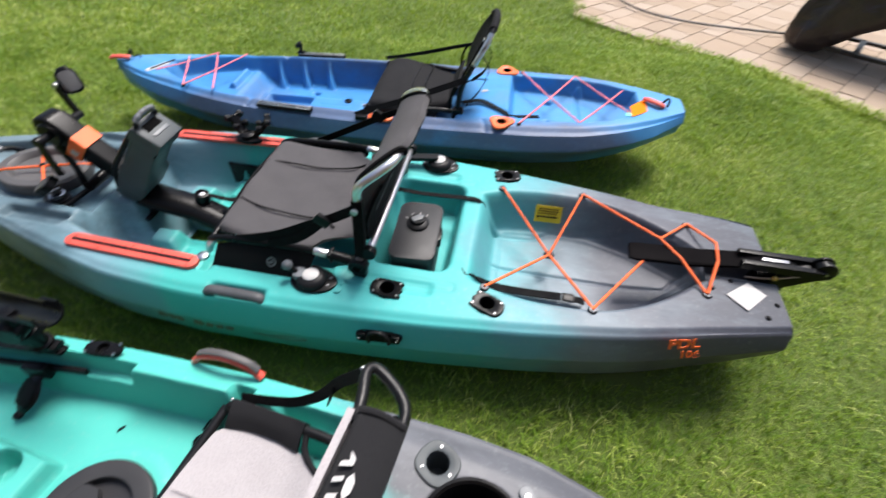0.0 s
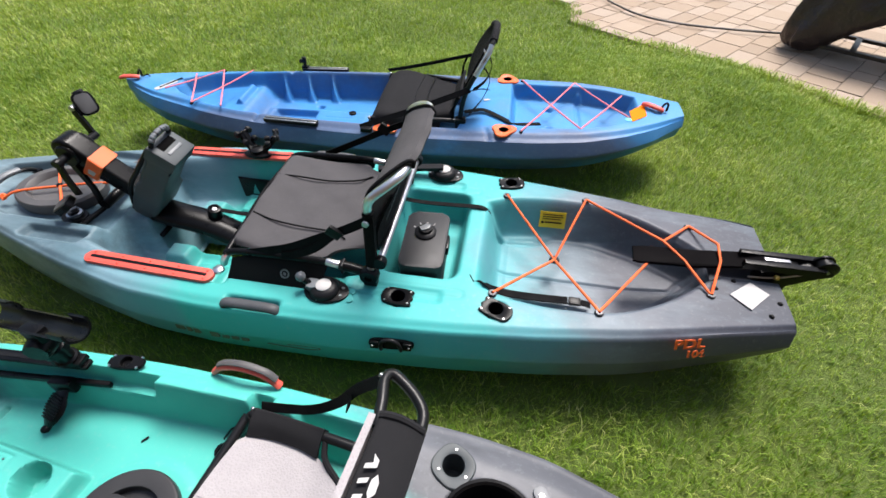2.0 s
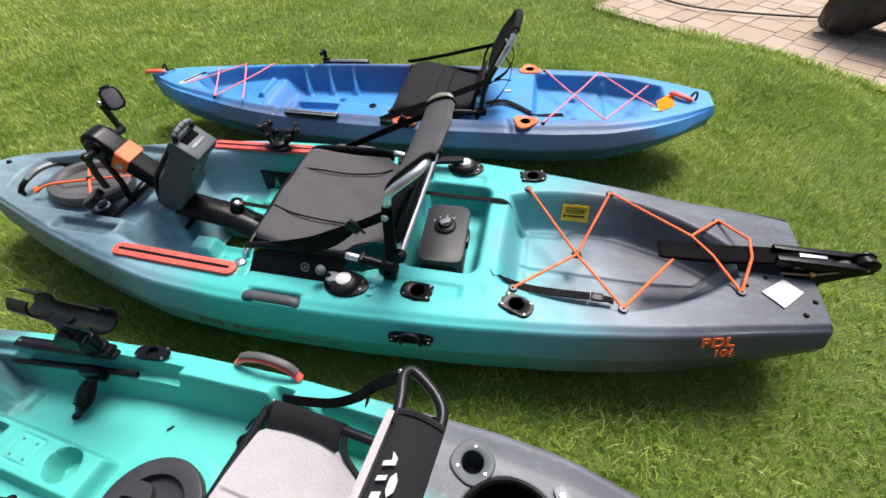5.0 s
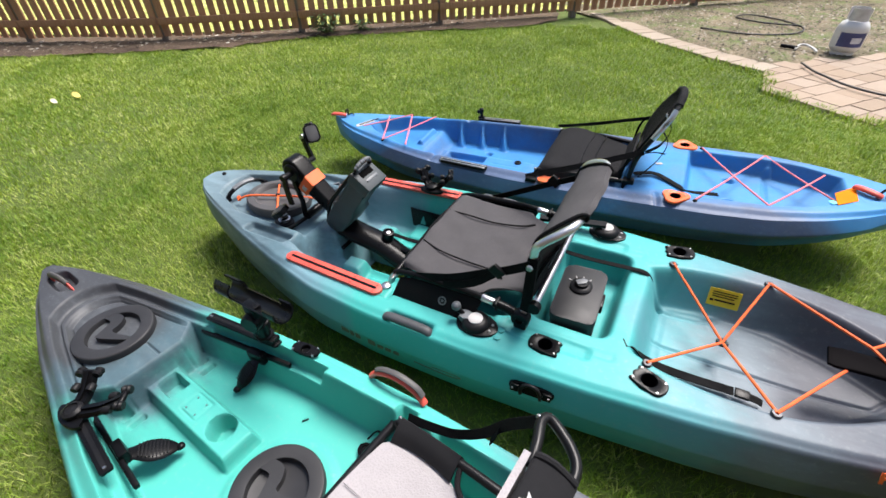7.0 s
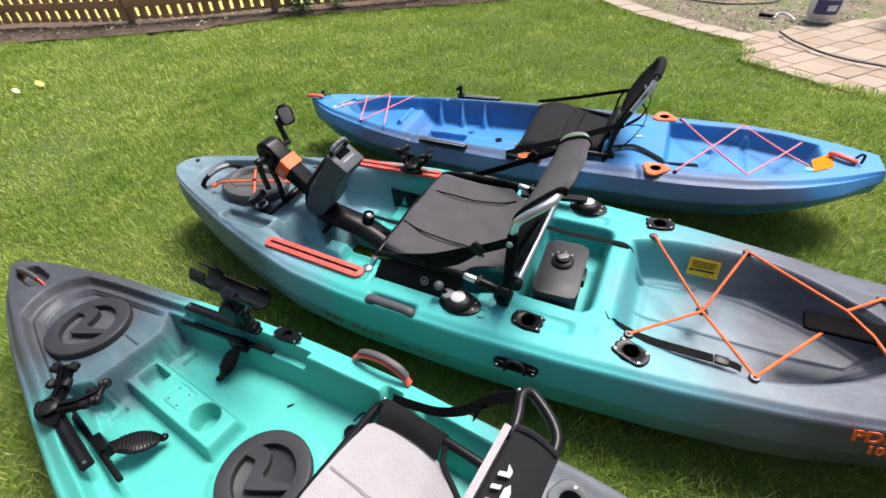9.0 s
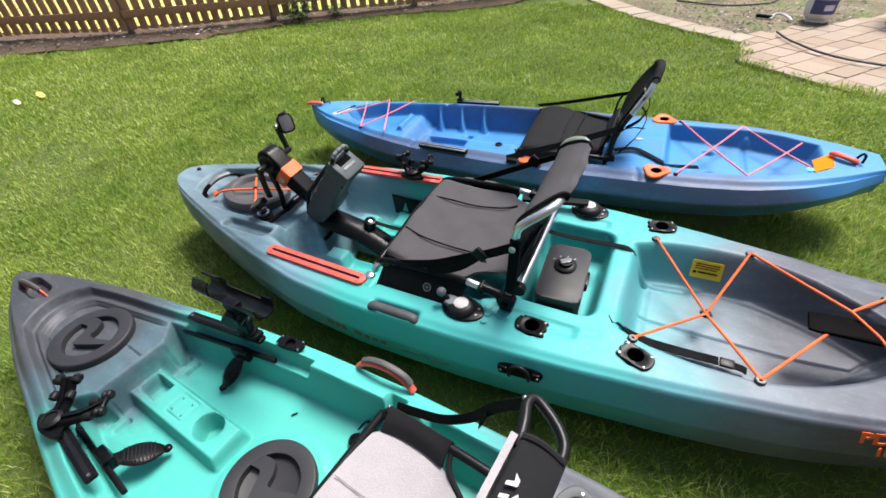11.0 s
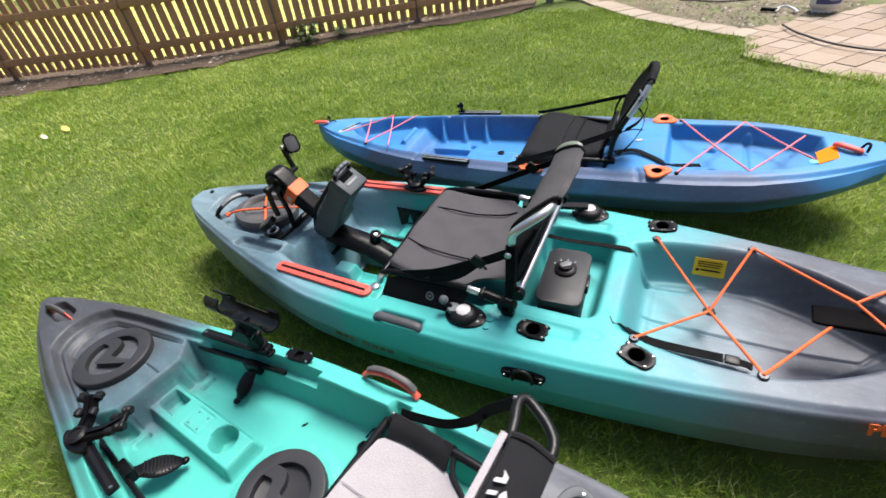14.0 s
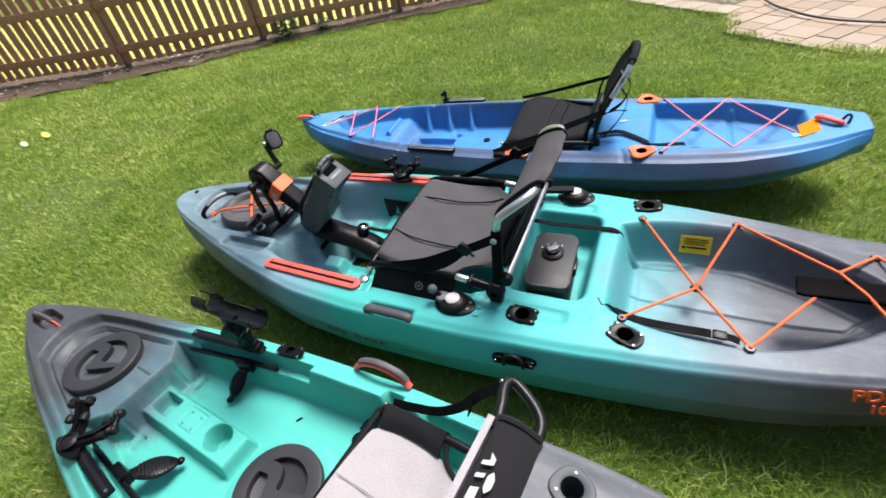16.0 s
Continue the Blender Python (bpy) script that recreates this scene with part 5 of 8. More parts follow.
def anchor_base(u, v):
    m = Matrix.Translation((u, v, Z_A))
    b = part("turn_knob_base", plate([(0.075 * math.cos(t) * (1.15 if math.cos(t) > 0 else 1), 0.055 * math.sin(t)) for t in np.linspace(0, 2 * math.pi, 25)[:-1]], 0.008, m @ Matrix.Translation((0, 0, 0.006)), 0.003), M_BLACK, A0)
    part("dome", lathe([(0.052, 0.004), (0.052, 0.014), (0.046, 0.024), (0.034, 0.030), (0, 0.031)], 28, m), M_RUBBER, b)
    part("disc", lathe([(0.027, 0.028), (0.027, 0.034), (0.024, 0.036), (0, 0.036)], 24, m), M_WHITE, b, "pale aluminium disc")
    sc = bmesh.new()
    for a in (20, 100, 180, 260, 340):
        screw(sc, 0.066 * math.cos(radians(a)), 0.046 * math.sin(radians(a)), 0.006)
    sc.transform(m)
    part("screws", sc, M_STEEL, b)


anchor_base(1.925, -0.349)
anchor_base(2.225, 0.375)
for u, v in ((2.022, -0.337), (2.021, -0.373)):
    part("deck_plug", lathe([(0.012, -0.002), (0.012, 0.003), (0.008, 0.004), (0, 0.002)], 14, Matrix.Translation((u, v, Z_A))), M_HULL_A, A0, "small teal deck plug")
bm = tube([(1.885, -0.347, 0.362), (1.868, -0.347, 0.378), (1.855, -0.348, 0.390)], 0.010)
knob_arm = part("mount_arm", bm, M_BLACK, A0, "black ball mount arm")
part("ball", ball((1.848, -0.348, 0.404), 0.018), M_GREYP, knob_arm)
part("clamp_nut", lathe([(0.024, -0.012), (0.026, 0), (0.024, 0.012), (0, 0.014), ], 8, Matrix.Translation((1.884, -0.347, 0.366))), M_GREYP, knob_arm)


def long_arm():
    """Dark flat arm on the far side deck, with a pivot disc."""
    b = part("deck_lever", ribbon([(1.93, 0.335, 0.372), (2.05, 0.36, 0.372), (2.22, 0.375, 0.385)], 0.035, 0.016, k=4), M_RUBBER, A0, "dark grey lever arm")
    return b


long_arm()

# deck rails in coral red
for sg in (-1, 1):
    a, b = Vector((0.986, 0, 0)), Vector((1.50, 0, 0))
    v0, v1 = (-0.345, -0.362) if sg < 0 else (0.350, 0.383)
    ln = math.hypot(1.51 - 0.985, v1 - v0)
    yaw = math.degrees(math.atan2(v1 - v0, 1.51 - 0.985))
    m = pose((0.985 + 1.51) / 2, (v0 + v1) / 2, 0.356, 0, 0, yaw)
    rail = part("gear_rail", plate(rounded(ln, 0.056, 0.027, 6), 0.014, m, 0.004), M_RED, A0, "coral red gear track")
    part("slot", plate(rounded(ln - 0.05, 0.012, 0.005, 3), 0.004, m @ Matrix.Translation((0, 0, 0.0015)), 0), M_BLACK, rail, "dark slot")
    sc = bmesh.new()
    for i in range(5):
        screw(sc, -ln / 2 + 0.03 + i * (ln - 0.06) / 4, 0.017, 0.0, 0.005)
        screw(sc, -ln / 2 + 0.03 + i * (ln - 0.06) / 4, -0.017, 0.0, 0.005)
    sc.transform(m)
    part("screws", sc, M_RED, rail)

# side grab handles
for sg in (-1, 1):
    m = pose(1.685, sg * 0.448, 0.330, 0, 0, 0)
    bm = bmesh.new()
    sweep(smooth_path([(-0.100, 0, -0.012), (-0.090, 0, 0.002), (-0.05, 0, 0.006), (0.05, 0, 0.006), (0.090, 0, 0.002), (0.100, 0, -0.012)], 4), ring2d(0.019, 12, 0.014), up=(0, 0, 1), bm=bm)
    for i in range(11):
        lathe([(0.0188, -0.003), (0.0198, 0), (0.0188, 0.003)], 12, pose(-0.06 + i * 0.012, 0, 0.006, 0, 90, 0) @ Matrix.Diagonal((0.75, 1.0, 1, 1)), bm)
    bm.transform(m)
    part("grab_handle", bm, plain("dark_grip_rubber", (0.055, 0.058, 0.064), 0.55), A0, "dark grey ribbed grab handle")

# paddle clip with strap on the side
m = pose(2.187, -0.466, 0.262, 76, 0, 4)
clip = part("paddle_clip", plate([(0.078 * math.copysign(abs(math.cos(t)) ** 0.6, math.cos(t)), 0.021 * math.copysign(abs(math.sin(t)) ** 0.8, math.sin(t))) for t in np.linspace(0, 2 * math.pi, 29)[:-1]], 0.014, m @ Matrix.Translation((0, 0, 0.010)), 0.005), M_BLACK, A0)
bm = tube([(-0.034, -0.022, 0.012), (-0.032, 0.012, 0.026), (-0.020, 0.034, 0.030), (0.0, 0.040, 0.030), (0.020, 0.034, 0.030), (0.032, 0.012, 0.026), (0.034, -0.022, 0.012)], 0.0065)
bm.transform(m)
part("clip_loop", bm, M_RUBBER, clip, "rubber stirrup strap")
for x in (-0.056, 0.056):
    bm = box((0.030, 0.030, 0.012), (x, 0.0, 0.014), 0.005)
    bm.transform(m)
    part("clip_jaw", bm, M_BLACK, clip)
sc = bmesh.new()
for x in (-0.062, 0.062):
    screw(sc, x, 0.0, 0.020, 0.0045)
sc.transform(m)
part("screws", sc, M_STEEL, clip)

# bow: hatch with cord, handle, deck rack
hatch_a = part("bow_hatch", lathe([(0.152, -0.025), (0.158, -0.005), (0.158, 0.022), (0.150, 0.032), (0.118, 0.036), (0.112, 0.030), (0.104, 0.012), (0.04, 0.006), (0.0, 0.005)], 48, Matrix.Translation((0.575, 0.005, 0.325)) @ Matrix.Diagonal((1.22, 0.93, 1, 1))), M_GREYHATCH, A0, "grey oval hatch lid")
bm = tube([(0.39, -0.105, 0.345), (0.44, -0.07, 0.362), (0.575, 0.0, 0.352), (0.70, 0.03, 0.36), (0.78, 0.07, 0.345)], 0.0055, 8)
tube([(0.47, 0.125, 0.35), (0.575, 0.005, 0.354), (0.64, -0.06, 0.36), (0.69, -0.125, 0.35)], 0.0055, 8, bm=bm)
tube([(0.385, -0.108, 0.335), (0.375, -0.10, 0.35), (0.38, -0.09, 0.352), (0.392, -0.104, 0.338)], 0.0055, 8, bm=bm)
part("hatch_cord", bm, M_ORANGE, hatch_a, "orange elastic cord crossing the hatch")
part("cord_knot", ball((0.577, 0.003, 0.357), 0.012, squash=(1, 1, 0.7)), M_BLACK, hatch_a)
bow_h = part("bow_handle", sweep(smooth_path([(0.305, -0.115, 0.335), (0.315, -0.085, 0.362), (0.33, -0.01, 0.378), (0.345, 0.06, 0.366), (0.355, 0.10, 0.34)], 6), ring2d(0.010, 10, 0.014), up=(1, 0, 0)), M_BLACK, A0, "black arched carry handle")
part("handle_grip", sweep(smooth_path([(0.318, -0.07, 0.372), (0.33, -0.01, 0.383), (0.342, 0.05, 0.374)], 6), ring2d(0.012, 10, 0.016), up=(1, 0, 0)), M_GREYP, bow_h)
for v in (-0.118, 0.105):
    part("handle_foot", box((0.035, 0.03, 0.018), (0.305 + (v + 0.118) * 0.22, v, 0.328), 0.006), M_BLACK, bow_h)
part("bow_screw", lathe([(0.012, -0.002), (0.012, 0.006), (0.008, 0.010), (0, 0.011)], 12, Matrix.Translation((0.10, 0.045, 0.356))), M_BLACK, A0)
rack = part("drive_rack", rod((0.815, -0.205, 0.325), (0.865, 0.16, 0.325), 0.011), M_BLACK, A0, "black cross bar with latches")
for u, v in ((0.745, -0.135), (0.80, 0.215)):
    part("latch_base", plate([(0.055 * math.cos(t), 0.042 * math.sin(t)) for t in np.linspace(0, 2 * math.pi, 21)[:-1]], 0.012, Matrix.Translation((u, v, 0.326)), 0.004), M_RUBBER, rack)
    part("latch_ring", lathe([(0.020, 0.0), (0.030, 0.003), (0.030, 0.012), (0.022, 0.014), (0.018, 0.006)], 18, Matrix.Translation((u + 0.008, v, 0.330))), M_STEEL, rack)
    part("latch_lever", box((0.05, 0.016, 0.014), (u - 0.012, v + 0.012, 0.342), 0.004, (0, -12, 40)), M_GREYP, rack)

# far side mesh pocket
pk = part("side_pocket", plate([(-0.14, -0.055), (0.15, -0.055), (0.16, 0.035), (0.12, 0.048), (-0.10, 0.055), (-0.16, 0.06)], 0.012, pose(1.385, 0.297, 0.198, 76, 0, 3), 0.004), M_BLACK, A0, "black plastic pocket with triangular openings")
bm = bmesh.new()
for i in range(5):
    plate([(0.0, 0.0), (0.034, 0.0), (0.017 if i % 2 else 0.0, 0.05)], 0.006, pose(1.240 + i * 0.048, 0.2915 + i * 0.0025, 0.170 + 0.006 * (i % 2), 76, 0, 3) @ Matrix.Translation((0, 0, 0.008)), bm=bm)
part("pocket_openings", bm, M_HULL_A, pk)

# tank well cords
bm = bmesh.new()
HUB = (2.73, 0.012, 0.262)
for p in ((2.515, 0.275), (2.504, -0.262), (2.847, 0.300), (2.864, -0.283)):
    tube([(p[0], p[1], Z_A + 0.006), ((p[0] + HUB[0]) / 2, (p[1] + HUB[1]) / 2, (Z_A + HUB[2]) / 2 + 0.004), HUB], 0.0050, 8, 2, bm=bm)
well_cord = part("well_cord", bm, M_ORANGE, A0, "orange elastic cord laced across the tank well")
bm = bmesh.new()
CR = (3.115, 0.070, 0.376)
CR2 = (3.30, 0.066, 0.396)
for q in ([(2.847, 0.300, Z_A + 0.006), CR, (3.17, -0.02, 0.380), (3.245, -0.14, Z_A + 0.006)],
          [(3.241, 0.203, Z_A + 0.006), CR],
          [(3.241, 0.203, Z_A + 0.006), CR2, (3.29, -0.02, 0.394), (3.25, -0.142, Z_A + 0.006)],
          [(2.864, -0.283, Z_A + 0.006), (3.10, 0.035, 0.356)]):
    tube(q, 0.0050, 8, 0, bm=bm)
part("rear_cord", bm, M_ORANGE, A0, "orange elastic cord over the rudder blade")
part("cord_hub", lathe([(0.017, -0.006), (0.021, 0.0), (0.017, 0.006), (0.010, 0.006), (0.009, -0.006)], 18, Matrix.Translation(HUB)), M_BLACK, well_cord, "black cord ring")
for p in ((2.515, 0.275), (2.504, -0.262), (2.847, 0.300), (2.864, -0.283), (3.241, 0.203), (3.250, -0.142)):
    eyelet(A0, p[0], p[1], Z_A, 0.016)

# webbing strap lying in the tank well
strap = part("tie_strap", ribbon([(2.422, -0.205, 0.343), (2.447, -0.190, 0.325), (2.478, -0.170, 0.272), (2.52, -0.150, 0.225), (2.58, -0.142, 0.204), (2.68, -0.142, 0.204), (2.79, -0.139, 0.206)], 0.034, 0.004), M_WEB, A0, "black webbing strap with a buckle")
part("buckle", box((0.045, 0.034, 0.012), (2.815, -0.140, 0.208), 0.004, (4, 0, 0)), M_BLACK, strap)
part("strap_tail", ribbon([(2.83, -0.141, 0.207), (2.855, -0.144, 0.208), (2.875, -0.146, 0.202)], 0.028, 0.003), M_WEB, strap)
part("battery_strap", ribbon([(2.02, 0.17, 0.365), (2.08, 0.165, 0.36), (2.2, 0.165, 0.352), (2.36, 0.175, 0.350), (2.42, 0.175, 0.349), (2.452, 0.17, 0.32), (2.462, 0.165, 0.25)], 0.022, 0.003), M_WEB, A0, "black webbing strap over the bulkhead")
part("strap_anchor", box((0.05, 0.06, 0.03), (2.02, 0.185, 0.36), 0.008, (0, 10, 10)), M_BLACK, A0)

# stickers
part("warning_sticker", box((0.11, 0.002, 0.072), (2.72, 0.236, 0.272), 0, (-24, 0, 2)), M_YELLOW, A0, "yellow warning sticker")
for du, dz, w, h in ((0.005, -0.010, 0.070, 0.006), (0.0, 0.022, 0.085, 0.003), (0.0, 0.013, 0.085, 0.003), (-0.004, 0.004, 0.076, 0.003), (-0.040, -0.012, 0.012, 0.010)):
    part("sticker_bar", box((w, 0.002, h), (2.72 + du, 0.2337 + 0.42 * dz, 0.272 + dz), 0, (-24, 0, 2)), M_RUBBER, A0, "dark line on the sticker")
bm = plate([(3.398, -0.061), (3.315, -0.128), (3.370, -0.186), (3.449, -0.108)], 0.001, Matrix.Translation((0, 0, 0.3480)))
part("paper_patch", bm, M_WHITE, A0, "white square sticker on the stern")
sc = bmesh.new()
for u, v in ((3.345, -0.06), (3.275, -0.105), (3.43, -0.20), (3.475, -0.14)):
    lathe([(0, 0.008), (0.005, 0.008), (0.009, 0.004), (0.009, -0.002)], 10, Matrix.Translation((u, v, 0.341)), sc)
part("stern_screws", sc, M_BLACK, A0)


def lettering(text, size, m, material, parent, name, label, thick=0.001):
    cu = bpy.data.curves.new(name, "FONT")
    cu.body, cu.size, cu.extrude, cu.align_x = text, size, thick, "LEFT"
    cu.offset = 0.0014 * size / 0.05
    tmp = new("tmp_text", cu)
    me = bpy.data.meshes.new_from_object(tmp.evaluated_get(bpy.context.evaluated_depsgraph_get()))
    bpy.data.objects.remove(tmp)
    me.transform(m)
    return part_mesh(name, me, material, parent, label, smooth=False)


lean = Matrix(((1, -0.16, 0, 0), (0, 1, 0, 0), (0, 0, 1, 0), (0, 0, 0, 1)))
side = Matrix.Translation((3.085, -0.3575, 0.262)) @ pose(0, 0, 0, 80, 0, 14)
lettering("PDL", 0.060, side @ lean @ Matrix.Translation((0.026, 0.036, 0.009)), M_ORANGEP, A0, "model_mark", "orange printed letters")
lettering("106", 0.046, side @ lean @ Matrix.Translation((0.070, -0.011, 0.009)), M_ORANGEP, A0, "model_number", "orange printed number")
# maker's mark as plain bars
M_MARK = plain("faded_brown_print", (0.13, 0.12, 0.085), 0.5)
uu = 1.36
for i, w in enumerate((0.036, 0.018, 0.022, 0.0, 0.034, 0.026, 0.026, 0.026)):
    if w:
        h = 0.026 if i in (0, 1, 2, 4) else 0.015
        v = -float(half_a(np.array([uu]))[0]) - 0.0255
        part("printed_bar", box((w, 0.006, h), (uu + w / 2, v, 0.168 + h / 2), 0, (-6, 0, -1.0)), M_MARK, A0, "faded brown printed bar")
    uu += (w or 0.02) + 0.012
bm = tube([(1.72, -0.4885, 0.165), (1.86, -0.4865, 0.162), (1.92, -0.485, 0.172), (1.90, -0.485, 0.182), (1.80, -0.487, 0.178)], 0.0018, 6)
part("printed_swash", bm, M_MARK, A0)


# ---- rudder on the stern ----
def rudder():
    r = thing("kayak_rudder", AT_A, (3.5, 0.0, 0.30), "black folding rudder lifted onto the kayak stern", "rudder")
    h = 0.412
    bl = [(2.98, -0.045), (2.985, 0.028), (3.02, 0.034), (3.2, 0.036), (3.36, 0.034), (3.44, 0.026), (3.44, -0.026), (3.36, -0.038), (3.2, -0.046), (3.0, -0.050)]
    bm = plate(bl, 0.010, Matrix.Translation((0, 0, h)), 0.003)
    for q in bm.verts:                             # it droops towards its tip
        k = max(0.0, (3.44 - q.co.x) / 0.46)
        q.co += Vector((0.018, 0.012, -0.048)) * min(1.0, k * 1.6)
    part("blade", bm, plain("dull_black_blade", (0.0035, 0.003, 0.0035), 0.5, spec=0.01, bump=0.05), r, "black plastic rudder blade")
    for v in (-0.026, 0.026):
        part("arm", plate([(3.36, v - 0.010), (3.62, v - 0.012), (3.63, v + 0.012), (3.36, v + 0.010)], 0.03, Matrix.Translation((0, 0, h + 0.006)), 0.004), M_BLACK, r)
    part("slot_plate", box((0.085, 0.016, 0.012), (3.475, 0.0, h - 0.002), 0.004), M_STEEL, r, "pale metal slot plate")
    part("pivot", lathe([(0.0, -0.022), (0.034, -0.022), (0.037, -0.020), (0.037, -0.013), (0.030, -0.011), (0.030, 0.011), (0.037, 0.013), (0.037, 0.020), (0.034, 0.022), (0, 0.022)], 28, pose(3.63, 0.0, h - 0.005, 90, 0, 0)), M_BLACK, r, "round black pivot head")
    part("pivot_bolt", lathe([(0.005, -0.032), (0.005, 0.032), (0, 0.033)], 12, pose(3.63, 0.0, h - 0.005, 90, 0, 0)), M_STEEL, r)
    part("bracket", plate([(3.44, 0.30), (3.50, 0.275), (3.60, 0.36), (3.66, 0.385), (3.66, 0.40), (3.58, 0.405), (3.44, 0.36)], 0.05, pose(0, -0.025, 0, 90, 0, 0), 0.004), M_BLACK, r, "black stern bracket")
    part("stem", box((0.05, 0.04, 0.16), (3.525, 0.0, 0.325), 0.008), M_BLACK, r)
    part("control_line", tube([(3.40, -0.03, 0.345), (3.48, -0.035, 0.36), (3.56, -0.03, 0.385)], 0.004, 6), M_STEEL, r, "thin steel control line")
    part("line_nut", ball((3.485, -0.038, 0.365), 0.010), plain("brass", (0.6, 0.42, 0.12), 0.35, 1.0), r)


rudder()


# ---- battery box behind the seat ----
def battery_box():
    b = thing("battery_box", AT_A, (2.225, -0.062, 0.20), "black soft-edged gear box with a round dial on its lid", "gear box")
    m = pose(2.225, -0.062, 0.372, 0, 0, 3)
    part("case", box((0.155, 0.285, 0.16), (2.225, -0.062, 0.28), 0.018, (0, 0, 3), 3), M_LID, b)
    part("lid", plate(rounded(0.165, 0.295, 0.03, 5), 0.028, m, 0.010), M_LID, b, "matt black lid")
    part("side_clip", box((0.014, 0.07, 0.04), (2.309, -0.05, 0.335), 0.005, (0, 0, 3)), M_BLACK, b)
    d = part("dial", lathe([(0.040, -0.002), (0.042, 0.008), (0.034, 0.014), (0.026, 0.015), (0.025, 0.026), (0, 0.027)], 28, m @ Matrix.Translation((-0.002, 0.03, 0))), M_RUBBER, b, "round selector dial")
    part("pointer", plate([(-0.022, -0.012), (0.012, -0.014), (0.026, 0.0), (0.012, 0.014), (-0.022, 0.012)], 0.010, m @ pose(-0.002, 0.03, 0.032, 0, 0, 35), 0.003), M_GREYP, d)
    bm = bmesh.new()
    for a in (60, 90, 120, 150):
        box((0.010, 0.003, 0.0008), (0.054 * math.cos(radians(a)), 0.054 * math.sin(radians(a)), 0.0008), 0, (0, 0, a), bm=bm)
    bm.transform(m @ Matrix.Translation((-0.002, 0.03, 0)))
    part("dial_marks", bm, M_WHITE, b, "small white dial marks")


battery_box()


def cloth_sheet(grid, thick, k=4):
    """A padded sheet through a grid of points, with thickness."""
    rows = [smooth_path(r, k) for r in grid]
    cols = list(zip(*rows))
    cols = [smooth_path(c, k) for c in cols]
    bm = bmesh.new()
    vs = [[bm.verts.new(p) for p in c] for c in cols]
    for a, b in zip(vs, vs[1:]):
        for i in range(len(a) - 1):
            bm.faces.new((a[i], a[i + 1], b[i + 1], b[i]))
    bmesh.ops.recalc_face_normals(bm, faces=bm.faces)
    bmesh.ops.solidify(bm, geom=bm.faces[:], thickness=thick)
    return bm


